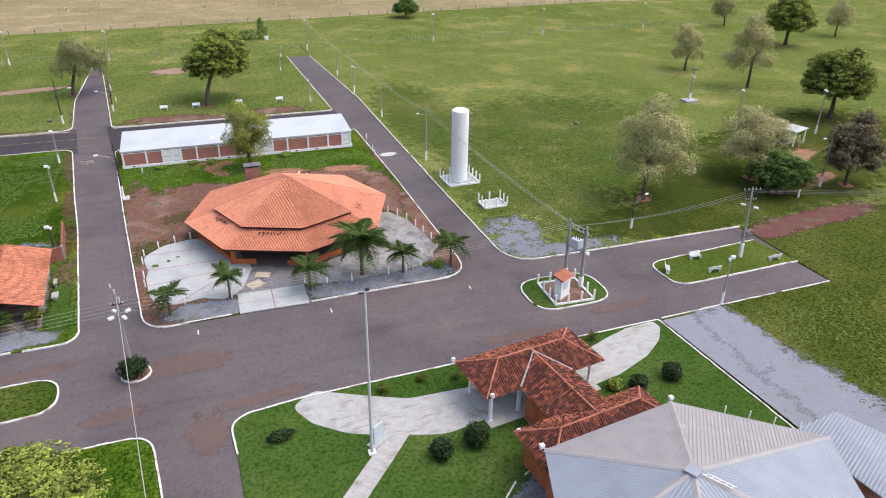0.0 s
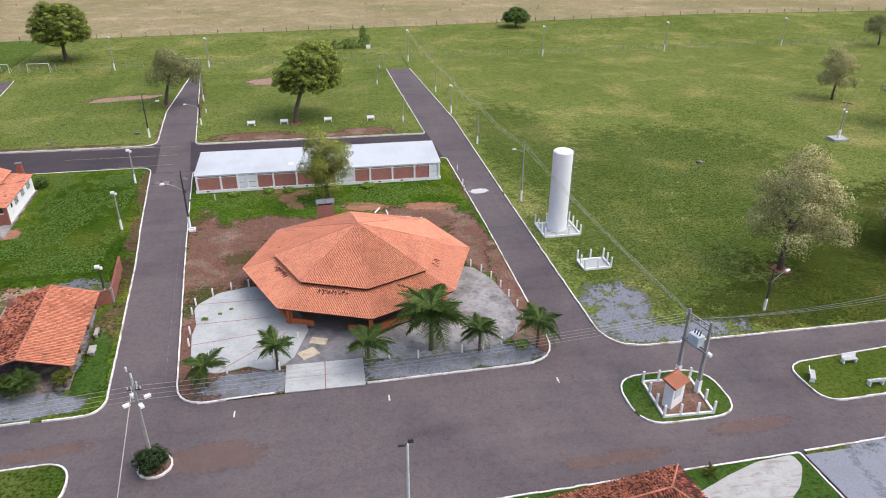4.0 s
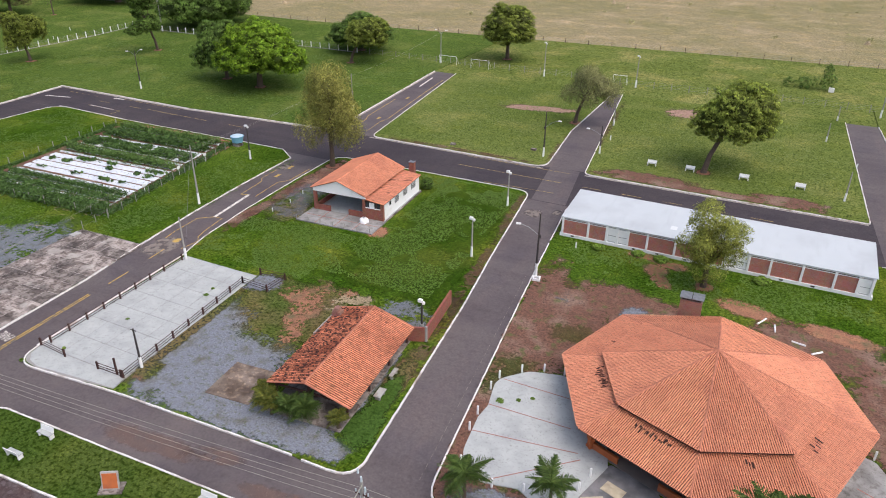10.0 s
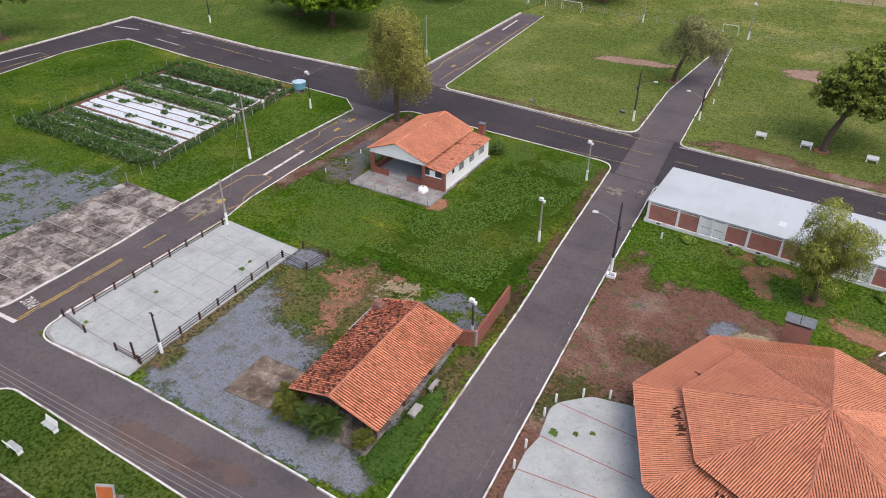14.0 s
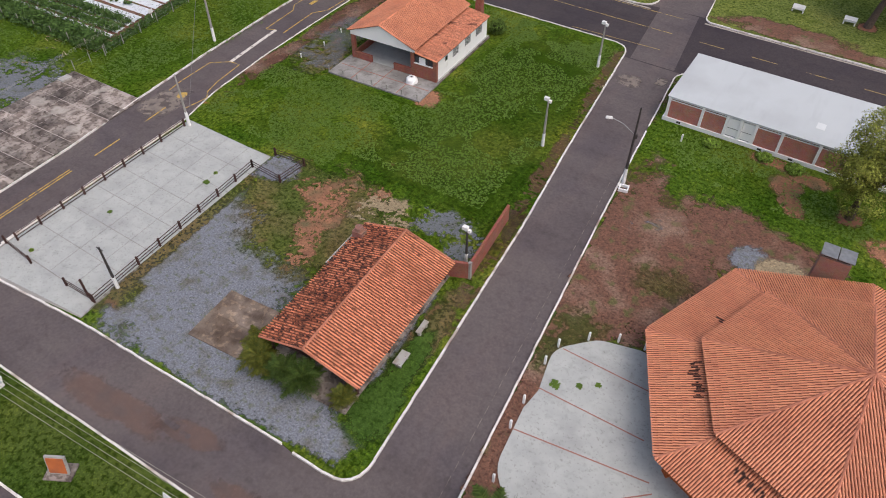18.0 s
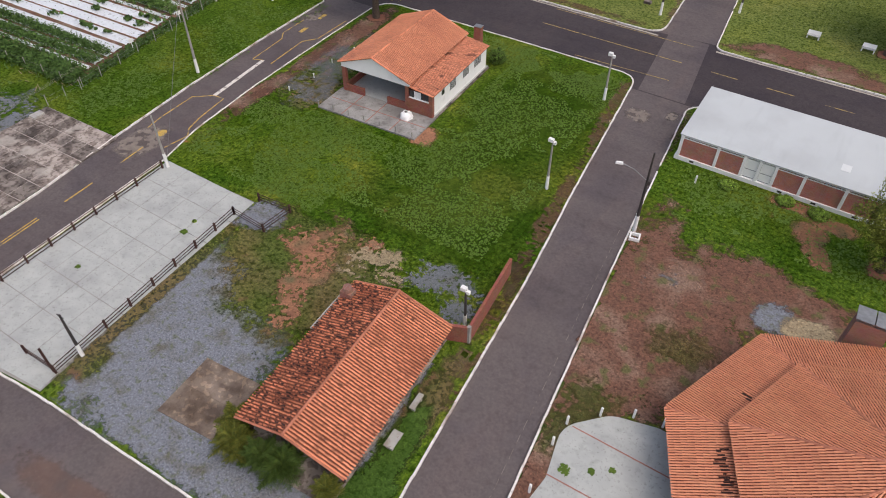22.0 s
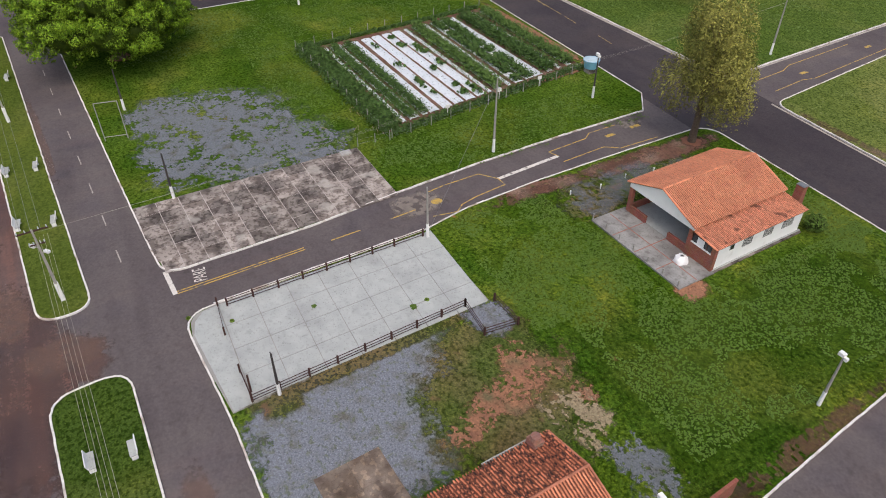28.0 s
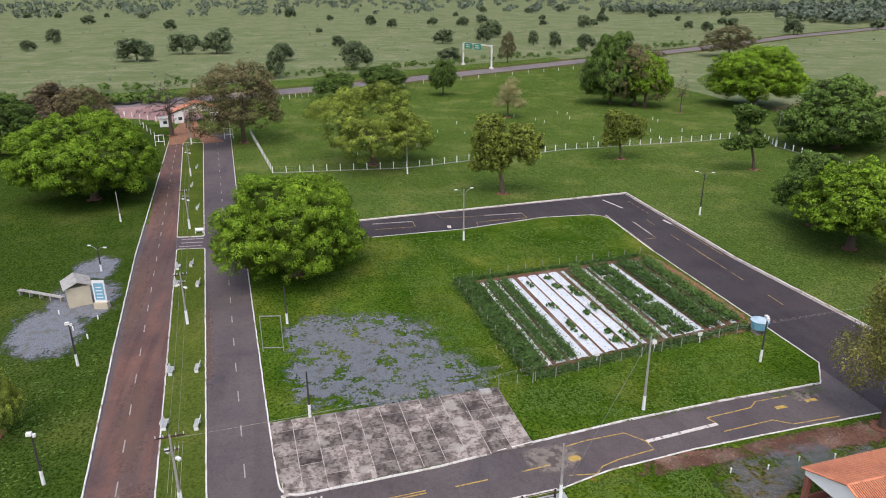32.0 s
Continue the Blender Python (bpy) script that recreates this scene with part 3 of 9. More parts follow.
def spread_mat(m):
    """The same surface, thinning out to what lies below where its cover fades."""
    if m.name in SPREAD:
        return SPREAD[m.name]
    c = m.copy()
    c.name = m.name + "_spread"
    n, l = c.node_tree.nodes, c.node_tree.links
    cover = n.new("ShaderNodeAttribute")
    cover.attribute_name = "cover"
    bald = n.new("ShaderNodeAttribute")
    bald.attribute_name = "bald"
    src = n.new("ShaderNodeNewGeometry").outputs["Position"]

    def tex(scale):
        q = n.new("ShaderNodeTexNoise")
        q.inputs["Scale"].default_value, q.inputs["Detail"].default_value, q.inputs["Roughness"].default_value = scale, 9, 0.62
        l.new(src, q.inputs["Vector"])
        return q.outputs["Fac"]

    def calc(op, x, y, z=None):
        q = n.new("ShaderNodeMath")
        q.operation = op
        for k, v in enumerate((x, y, z)):
            if v is None:
                continue
            if isinstance(v, bpy.types.NodeSocket):
                l.new(v, q.inputs[k])
            else:
                q.inputs[k].default_value = v
        return q.outputs[0]

    edge = calc("MULTIPLY_ADD", calc("SUBTRACT", tex(0.5), 0.5), 5.0, calc("MULTIPLY", cover.outputs["Fac"], 2.4))
    edge = calc("MULTIPLY_ADD", calc("SUBTRACT", tex(2.6), 0.5), 3.2, edge)
    gaps = calc("MULTIPLY", calc("SUBTRACT", calc("MULTIPLY_ADD", tex(0.35), 0.55, calc("MULTIPLY", tex(1.9), 0.45)), calc("SUBTRACT", 0.72, calc("MULTIPLY", bald.outputs["Fac"], 0.5))), 30.0)
    edge = calc("SUBTRACT", edge, calc("MAXIMUM", gaps, 0.0))
    fac = n.new("ShaderNodeMapRange")
    fac.inputs["From Min"].default_value, fac.inputs["From Max"].default_value = -0.15, 0.95
    l.new(edge, fac.inputs["Value"])
    mixer, clear = n.new("ShaderNodeMixShader"), n.new("ShaderNodeBsdfTransparent")
    body = n.new("ShaderNodeAttribute")
    body.attribute_name = "body"
    l.new(calc("MULTIPLY", fac.outputs[0], body.outputs["Fac"]), mixer.inputs[0])
    l.new(clear.outputs[0], mixer.inputs[1])
    l.new(n["Principled BSDF"].outputs[0], mixer.inputs[2])
    l.new(mixer.outputs[0], n["Material Output"].inputs["Surface"])
    SPREAD[m.name] = c
    return c


def patch(name, blobs, material, label, z=0.012, cell=0.22, rough=0.35, holes=0.0, seed=1, category="ground", body=1.0):
    """A ragged thin spread of gravel or bare soil: oval blobs (x, y, rx, ry, turn), broken up at its rim and by bald spots."""
    step = max(cell * 2, 0.35)
    x0 = min(b[0] - max(b[2], b[3]) * 1.35 for b in blobs)
    x1 = max(b[0] + max(b[2], b[3]) * 1.35 for b in blobs)
    y0 = min(b[1] - max(b[2], b[3]) * 1.35 for b in blobs)
    y1 = max(b[1] + max(b[2], b[3]) * 1.35 for b in blobs)
    nx, ny = int((x1 - x0) / step) + 2, int((y1 - y0) / step) + 2
    X, Y = np.meshgrid(x0 + np.arange(nx) * step, y0 + np.arange(ny) * step, indexing="ij")
    D = np.full(X.shape, 9.0)
    for bx, by, rx, ry, tn in blobs:
        c, s = math.cos(radians(tn)), math.sin(radians(tn))
        u, v = (X - bx) * c + (Y - by) * s, -(X - bx) * s + (Y - by) * c
        D = np.minimum(D, (np.abs(u / rx) ** 2.4 + np.abs(v / ry) ** 2.4) ** (1 / 2.4))
    if z > 0:
        D = np.where(on_street(X, Y), 1.6, D)
    cover = np.clip((1.0 - D) * 1.6 + 0.12, -1.0, 1.0)
    vid, verts, faces, cov = {}, [], [], []
    for i in range(nx - 1):
        for j in range(ny - 1):
            if D[i:i + 2, j:j + 2].min() < 1.3:
                f = []
                for a, b in ((i, j), (i + 1, j), (i + 1, j + 1), (i, j + 1)):
                    if (a, b) not in vid:
                        vid[(a, b)] = len(verts)
                        verts.append((X[a, b], Y[a, b], z))
                        cov.append(float(cover[a, b]))
                    f.append(vid[(a, b)])
                faces.append(tuple(f))
    me = bpy.data.meshes.new(name)
    me.from_pydata(verts, [], faces)
    me.attributes.new("cover", "FLOAT", "POINT").data.foreach_set("value", cov)
    me.attributes.new("bald", "FLOAT", "POINT").data.foreach_set("value", [holes] * len(verts))
    me.attributes.new("body", "FLOAT", "POINT").data.foreach_set("value", [body] * len(verts))
    me.materials.append(spread_mat(material))
    return tagged(new(name, me), label, category, kind="structure")


# ---- ground, roads and plots ----
g = Build()
for x0, x1, y0, y1 in ((-4200, 4200, -3500, 4500),):
    g.add([(x0, y0, -0.2), (x1, y0, -0.2), (x1, y1, -0.2), (x0, y1, -0.2)], [(0, 1, 2, 3)])
tagged(part("ground", g, M_PAST), "green and tan pasture reaching to the horizon", "ground", kind="structure")


def sheet(name, pts, material, z, label, category="road"):
    b = Build().add([(x, y, z) for x, y in pts], [tuple(range(len(pts)))])
    return tagged(part(name, b, material), label, category, kind="structure")


sheet("meadow", [(-445, 150), (-400, 50), (-372, -20), (-300, -200), (260, -200), (420, 60), (420, 168), (140, 176), (0, 163), (-160, 151), (-262, 150)], M_PADDOCK, -0.17, "grassland round the estate", "ground")
sheet("north_meadow", [(-81, 105.3), (230, 105.3), (420, 60), (420, 167.8), (140, 175.8), (0, 162.8), (-81, 156.6)], M_GRASS, -0.16, "pale meadow behind the streets", "ground")
sheet("dry_field", [(-240, 152), (-160, 151), (0, 163), (140, 176), (420, 168), (1600, 190), (1600, 2400), (-150, 2400), (-420, 700)], M_DRY, -0.15, "dry tan pasture behind a wire fence", "ground")
sheet("road", [(-152, -120), (34, -120), (34, 105.2), (-152, 105.2)], M_ASPH, ROAD_Z, "grey asphalt streets with dusty stains")
sheet("road_east_arm", [(34, -34), (57.2, -33.3), (57, -28.3), (57.3, -22), (56.6, -18), (34, -18)], M_ASPH, ROAD_Z, "grey asphalt street that ends in the meadow")
sheet("road_north", [(-151, 39), (-26, 39), (-24.5, 39), (16, 39), (15, 54), (-26, 54), (-36.5, 53), (-151, 53.5)], M_ASPH_DARK, ROAD_Z + 0.006, "dark asphalt street with yellow parking lines")
sheet("road_crossing", [(-30.9, 39.2), (-25.6, 39.2), (-27.6, 53.6), (-32.7, 53.6)], M_ASPH, ROAD_Z + 0.011, "lighter strip of the cross street over dark asphalt")
sheet("road_far_west", [(-151, -28), (-134, -28), (-134, 38.9), (-151, 38.9)], M_ASPH_DARK, ROAD_Z + 0.006, "dark asphalt street with parking bays")
sheet("avenue_north_lane", [(-66, -22), (-242, -36.5), (-242, -45), (-66, -29)], M_ASPH, ROAD_Z + 0.012, "grey asphalt carriageway with dashed white line")
sheet("avenue_south_lane", [(-64.5, -31.6), (-66, -33), (-242, -50), (-242, -54.5), (-65, -39.0)], M_ASPH_RED, ROAD_Z + 0.012, "asphalt carriageway stained by red dust")

block("plot_pavilion", [(-18.2, -20.2), (17.6, -19.0), (17.2, 11.4), (16.4, 39.0), (-25.2, 39.4), (-22.3, 13.3)], [3.2, 4, 0, 1, 2, 0], M_LAWN,
      "lawn and bare soil plot under the pavilion", skip=(0, 3))
kerb("kerb", [(-16.4, -20.1), (-9.6, -19.75)])
kerb("kerb", [(-1.2, -19.6), (15, -19.1)])
block("plot_house", [(-24.2, -20.3), (-27.45, 8), (-28.95, 18), (-32.0, 41.6), (-67.3, 41.2), (-66.9, 29.1), (-66.2, 16.2), (-65.2, 6.9), (-63.7, 1.0), (-62.2, -22.4), (-49.8, -21.2), (-30.2, -20.3), (-29.2, -20.4)],
      [6.0, 0, 0, 2.5, 3, 0, 0, 0, 0, 2.6, 0, 0, 0], M_LAWN, "lawn plot round the tiled house and paved court", skip=(11,))
block("plot_north", [(-26.6, 52.7), (14.7, 52.7), (12.4, 105.3), (-32.8, 105.3)], [1.5, 0.5, 0, 0], M_PLOT, "meadow plot with benches and a round tree", skip=(2,))
block("plot_northwest", [(-67.6, 53.1), (-33.3, 52.8), (-35.3, 74), (-35, 106), (-74.8, 105.3)], [2.2, 2.5, 0, 0, 0], M_PLOT, "meadow plot between two streets", skip=(3,))
block("plot_garden", [(-68.3, -22.8), (-69.4, -8.2), (-70.9, 1.5), (-72.1, 11.5), (-73.2, 25.3), (-73.7, 36.6), (-77.6, 39.6), (-117, 39.1), (-136.8, 39.8), (-137.7, 27.5), (-134.7, 10.9), (-133.8, -28.2), (-79, -23.8)],
      [2.2, 0, 0, 0, 0, 0, 0, 0, 4, 0, 0, 1, 0], M_BRIGHT_LAWN, "lawn plot with vegetable beds and an old slab")
block("meadow_west", [(-143.6, -29.2), (-144.9, -5.7), (-149.8, 51.2), (-110, 50.8), (-76.2, 53.2), (-80.8, 105.2), (-81, 148), (-262, 146), (-262, -37.9)], [1, 0, 0, 0, 1.5, 0, 0, 0, 0], M_PADDOCK,
      "broad mown meadow with scattered trees", skip=(5, 6, 7))
block("meadow_east", [(23.2, -18.1), (57, -17.9), (230, -18), (230, 120), (18, 120), (18.3, 105.2), (21.7, 60.5), (22.3, 23), (22.7, 1)], [4.5, 0, 0, 0, 0, 0, 0, 0, 0], M_GRASS,
      "wide open meadow beside the water tower", skip=(1, 2, 3, 4))
block("verge_east", [(39.0, -23.2), (39.4, -29.0), (57.2, -28.2), (56, -21.8)], [2.2, 2.2, 0, 0], M_MEDIAN, "narrow lawn island with white benches", skip=(2,))
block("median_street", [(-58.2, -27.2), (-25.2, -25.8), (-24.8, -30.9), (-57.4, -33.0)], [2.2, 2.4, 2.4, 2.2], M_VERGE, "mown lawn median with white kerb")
block("median_avenue", [(-66.6, -28.9), (-66.6, -33.2), (-136.2, -39.6), (-135.6, -34.9)], [2, 2, 0.6, 0.6], M_MEDIAN, "mown lawn median with white kerb")
block("median_avenue", [(-142.2, -35.6), (-142.8, -40.3), (-228.6, -48.9), (-227.4, -43.2)], [0.6, 0.6, 1, 1], M_MEDIAN, "mown lawn median with white kerb")
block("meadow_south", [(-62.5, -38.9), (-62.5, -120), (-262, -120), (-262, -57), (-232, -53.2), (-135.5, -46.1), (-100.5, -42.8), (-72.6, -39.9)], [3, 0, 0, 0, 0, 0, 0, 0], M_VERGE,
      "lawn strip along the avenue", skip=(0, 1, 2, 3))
block("plot_southwest", [(-57, -37.6), (-57, -120), (-14.0, -120), (-16.0, -44), (-17.0, -36.4)], [3, 0, 0, 0, 2.4], M_LAWN, "lawn at the street corner", skip=(0, 1))
block("plot_hall", [(-10.9, -36.4), (-10.4, -41), (-8.0, -120), (36.6, -120), (34.3, -51.6), (33.1, -34.3), (9.7, -35.0), (-4, -35.5)], [2.4, 0, 0, 0, 0, 0.4, 0, 0], M_MOWN, "mown lawn in front of the gatehouse", skip=(1, 2,))
block("verge_southeast", [(33.6, -34.2), (41, -33.9), (57, -33.4), (140, -33), (140, -120), (37, -120), (34.7, -51.6)], [0, 0, 0, 0, 0, 0, 0], M_RANK, "weedy lawn beside the gravel yard", skip=(2, 3, 4, 5, 6))
sheet("meadow_east_strip", [(57.25, -33.4), (140, -33.05), (230, -33), (230, -18.0), (57.05, -17.95)], M_RANK, -0.02, "rank green meadow past the road end", "ground")
block("island_transformer", [(21.7, -22.6), (21.7, -29.3), (31.0, -29.1), (31.0, -22.4)], [2.8, 2.8, 2.6, 3.4], M_MOWN, "small lawn island under the transformer")


def gutter(line, width, label="pale worn concrete gutter beside the kerb"):
    """A flat strip of concrete at street level along a kerb."""
    b = Build()
    for p, q in zip(line, line[1:]):
        d = Vector(q) - Vector(p)
        n = max(1, round(d.length / 2.0))
        for i in range(n):
            c = Vector(p) + d * ((i + 0.5) / n)
            b.box(c.x, c.y, ROAD_Z - 0.03, d.length / n - 0.03, width * KERB_RNG.uniform(0.9, 1.08), 0.05, math.atan2(d.y, d.x))
    return tagged(part("gutter", b, M_GUTTER), label, "gutter", kind="structure")


gutter([(-143.3, -28.5), (-144.55, -5.7), (-149.3, 50.75)], 0.55)
gutter([(-149.3, 50.75), (-110, 50.4), (-76.4, 52.8)], 0.5)
gutter([(-80.4, 105), (-75.9, 53.2)], 0.35)
gutter([(-117, 39.45), (-136.5, 40.1)], 0.3)
gutter([(-67.8, 52.7), (-33.6, 52.4)], 0.3)
gutter([(-26.4, 52.35), (14.5, 52.35)], 0.3)
b_isl = [(-18.6 + 1.3 * math.cos(a * math.pi / 7), -27.4 + 1.3 * math.sin(a * math.pi / 7)) for a in range(14)]
block("island_round", b_isl, [0] * 14, M_EARTH_DARK, "round planted island in the street")


# ---- roofs ----
def tiles(corners, pitch=0.2, course=0.4, r=0.066, seed=3, lift=0.02):
    """Rows of half-round clay tiles over a plane roof face; the first two corners are the eave."""
    rng = random.Random(seed)
    c = [Vector(p) for p in corners]
    e = (c[1] - c[0]).normalized()
    nrm = e.cross(c[2] - c[0]).normalized()
    if nrm.z < 0:
        nrm = -nrm
    u = nrm.cross(e).normalized()
    if u.z < 0:
        u = -u
    flat = [((p - c[0]).dot(e), (p - c[0]).dot(u)) for p in c]
    s0, s1 = min(p[0] for p in flat), max(p[0] for p in flat)
    t1 = max(p[1] for p in flat)

    def inside(s, t):
        hit = False
        for (ax, ay), (bx, by) in zip(flat, flat[1:] + flat[:1]):
            if (ay > t) != (by > t) and s < (bx - ax) * (t - ay) / (by - ay) + ax:
                hit = not hit
        return hit

    b = Build()
    s = s0 + pitch / 2
    arc = [(-r, 0.0), (-r * 0.6, r * 0.62), (0, r * 0.8), (r * 0.6, r * 0.62), (r, 0.0)]
    while s < s1:
        t = course / 2 - 0.06
        while t < t1:
            if inside(s, max(t, 0.01)):
                j = rng.uniform(-0.012, 0.012)
                lo = c[0] + e * (s + j) + u * (t - course * 0.56) + nrm * (lift + 0.026 + rng.uniform(0, 0.01))
                hi = c[0] + e * (s + j) + u * (t + course * 0.5) + nrm * lift
                b.add([lo + e * a + nrm * h for a, h in arc] + [hi + e * a * 0.88 + nrm * h * 0.88 for a, h in arc], [(i, i + 1, i + 6, i + 5) for i in range(4)])
            t += course
        s += pitch
    return b


def caps(p, q, r=0.14, step=0.42):
    """Overlapping ridge or hip tiles."""
    p, q = Vector(p), Vector(q)
    d = (q - p)
    n = max(1, round(d.length / step))
    side = d.normalized().cross((0, 0, 1)).normalized()
    up = side.cross(d.normalized())
    b = Build()
    for i in range(n):
        a, z = p + d * (i / n), p + d * ((i + 1.12) / n)
        for c, rr in ((a, r * 1.1), (z, r * 0.9)):
            b.v += [tuple(c + side * math.cos(w) * rr + up * (math.sin(w) * rr - 0.02)) for w in (math.pi * k / 4 for k in range(5))]
        o = len(b.v) - 10
        b.f += [(o + k, o + k + 1, o + k + 6, o + k + 5) for k in range(4)]
        b.k += [0] * 4
    return b


def roof_face(parent, corners, tile_mat, thick=0.1, seed=1, pitch=0.2):
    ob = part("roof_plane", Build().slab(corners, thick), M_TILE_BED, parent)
    tagged(part("roof_tiles", tiles(corners, pitch, seed=seed), tile_mat, ob), kind="stuff")
    return ob


# ---- the eight-sided pavilion ----
def pavilion():
    ob = thing("pavilion", pose(-0.6, 0.15, 0, 0, 0, 2), "octagonal open pavilion with a two-tier orange clay tile roof", "pavilion")
    ring = lambda r, z: [(r * math.cos(radians(45 * i)), r * math.sin(radians(45 * i)), z) for i in range(8)]
    low, lowin, up, apex = ring(13.1, 2.62), ring(8.3, 3.78), ring(9.45, 3.98), (0, 0, 7.05)
    for i in range(8):
        j = (i + 1) % 8
        roof_face(ob, [low[i], low[j], lowin[j], lowin[i]], M_TILE, seed=i, pitch=0.18)
        roof_face(ob, [up[i], up[j], apex], M_TILE, seed=i + 20, pitch=0.18)
        part("hip_tiles", caps(low[i], lowin[i], 0.11), M_TILE_HIP, ob)
        part("hip_tiles", caps(up[i], (apex[0], apex[1], apex[2] + 0.05), 0.11), M_TILE_HIP, ob)
        for ring_pts, w in ((low, 0.14), (up, 0.12)):
            a, c = Vector(ring_pts[i]), Vector(ring_pts[j])
            m, d = (a + c) / 2, c - a
            part("fascia", Build().box(m.x * 0.985, m.y * 0.985, m.z - 0.26, d.length * 0.985, 0.06, w, math.atan2(d.y, d.x)), M_WOOD_DARK, ob)
    col, drum = ring(11.6, 0), ring(8.2, 0)
    for i in range(8):
        x, y, _ = col[i]
        part("column", Build().box(x, y, 0.02, 0.42, 0.42, 2.72, radians(45 * i)).box(x, y, 0.02, 0.56, 0.56, 0.25, radians(45 * i)), M_ORANGE, ob)
        j = (i + 1) % 8
        a, c = Vector(col[i]), Vector(col[j])
        d = c - a
        turn = math.atan2(d.y, d.x)
        part("beam", Build().box((a.x + c.x) / 2, (a.y + c.y) / 2, 2.45, d.length - 0.4, 0.2, 0.3, turn), M_ORANGE, ob)
        gaps = {5: (0.30, 0.72), 6: (0.55, 0.8)}.get(i)
        spans = ((0.03, 0.97),) if not gaps else ((0.03, gaps[0]), (gaps[1], 0.97))
        for s, e in spans:
            m = a + d * ((s + e) / 2)
            part("parapet_wall", Build().box(m.x, m.y, 0.02, d.length * (e - s), 0.18, 0.62, turn).box(m.x, m.y, 0.64, d.length * (e - s) + 0.02, 0.24, 0.06, turn), M_ORANGE, ob)
        x, y, _ = drum[i]
        part("inner_column", Build().box(x, y, 0.02, 0.3, 0.3, 3.85, radians(45 * i)), M_ORANGE, ob)
        u, w = Vector(up[i]), Vector(up[j])
        a, c = Vector(drum[i]), Vector(drum[j])
        m = (a + c) / 2
        part("clerestory_rail", Build().box(m.x, m.y, 3.82, (c - a).length, 0.12, 0.1, turn), M_WOOD_DARK, ob)
    a, c = Vector(col[4]), Vector(col[5])
    part("inner_counter", Build().box(-8.2, -3.4, 0.02, 0.3, 4.8, 1.9, radians(22)), M_ORANGE, ob)
    part("kitchen_block", Build().box(-2.5, 8.2, 0.02, 7.5, 3.4, 2.5), M_ORANGE, ob)
    floor_pts = [(11.9 * math.cos(radians(45 * i)), 11.9 * math.sin(radians(45 * i))) for i in range(8)]
    part("floor_slab", Build().prism(floor_pts, -0.02, 0.05), mat("polished_floor", (0.2, 0.17, 0.15), (0.15, 0.13, 0.12), 1, 0.5), ob)
    # rows of slipped and missing tiles under the upper eave
    rng = random.Random(8)
    for i, s0, s1, n in ((4, 0.24, 0.62, 15), (5, 0.3, 0.74, 17), (6, 0.48, 0.56, 3), (7, 0.3, 0.5, 5), (3, 0.6, 0.66, 2)):
        j = (i + 1) % 8
        a, c = Vector(low[i]), Vector(low[j])
        b0, c0 = Vector(lowin[i]), Vector(lowin[j])
        d = (c - a).normalized()
        up_v = ((b0 + c0) / 2 - (a + c) / 2).normalized()
        for k in range(n):
            s, t = s0 + (s1 - s0) * (k + rng.uniform(-0.3, 0.3)) / n, rng.uniform(0.58, 0.68)
            p = (a * (1 - s) + c * s) * (1 - t) + (b0 * (1 - s) + c0 * s) * t + Vector((0, 0, 0.115))
            # dark plate laid on the roof stands for the shaded hole
            part("tile_gap", Build().quad(p, d * rng.uniform(0.045, 0.085), up_v * rng.uniform(0.08, 0.34)), M_GAP, ob, "dark gap where a tile has slipped")
    return ob


pavilion()


def chimney(m, w, d, h, material, label, cap=M_STEEL):
    ob = thing("chimney", m, label, "chimney")
    part("shaft", Build().box(0, 0, 0, w, d, h, taper=0.94), material, ob)
    # solid block, coloured dark in place of an open shaded flue
    part("throat", Build().box(0, 0, h, w * 0.8, d * 0.7, 0.28), M_DARK, ob)
    part("cap_plate", Build().box(-w * 0.26, 0, h + 0.28, w * 0.5, d * 1.15, 0.06).box(w * 0.27, 0, h + 0.3, w * 0.5, d * 1.15, 0.06), cap, ob)
    return ob


chimney(pose(-4.2, 12.9, 0.0, 0, 0, 2), 2.3, 1.3, 4.2, M_BRICK_PINK, "square brick barbecue chimney with a sheet metal cap")

for (x0, y0), (x1, y1), h in (((2.52, 18.04), (3.29, 19.59), 0.09), ((4.2, 18.63), (4.32, 17.24), 0.09), ((5.96, 16.17), (7.3, 15.89), 0.09), ((7.88, 14.58), (8.85, 15.47), 0.09)):
    ob = part("pipe_piece", Build().tube((0, 0, 0.09), (x1 - x0, y1 - y0, h), 0.1, 0.1, 10), M_WHITE)
    ob.matrix_basis = pose(x0, y0, 0)
    tagged(ob, "white broken pipe lying on bare soil", "pipe", "pipes behind the pavilion")

# pavilion terraces: scalloped pale concrete with red strips
terr_w = rounded([(-9.3, -0.2), (-13.6, -0.2), (-16.6, -1.0), (-19.0, -3.6), (-18.2, -7.4), (-18.4, -9.2), (-17.8, -14), (-15.6, -16.2), (-12.3, -15.4), (-9.9, -16.6), (-8.0, -14.6), (-6.6, -10)],
                 [0, 0.5, 2.2, 2.2, 0.6, 0.6, 3, 2, 0.5, 1.5, 0.8, 0])
terr_e = rounded([(7.2, -9.0), (3.0, -10.6), (-0.9, -13.2), (-1.1, -15.9), (3.0, -16.5), (8.1, -16.3), (12.2, -15.7), (14.2, -14.3), (16.0, -11.4), (15.4, -6.8), (14.6, -2.6), (12.9, 0.5), (10.0, 1.2)],
                 [0, 0, 0, 0, 1, 1, 1, 1, 2, 2, 1.5, 1, 0])
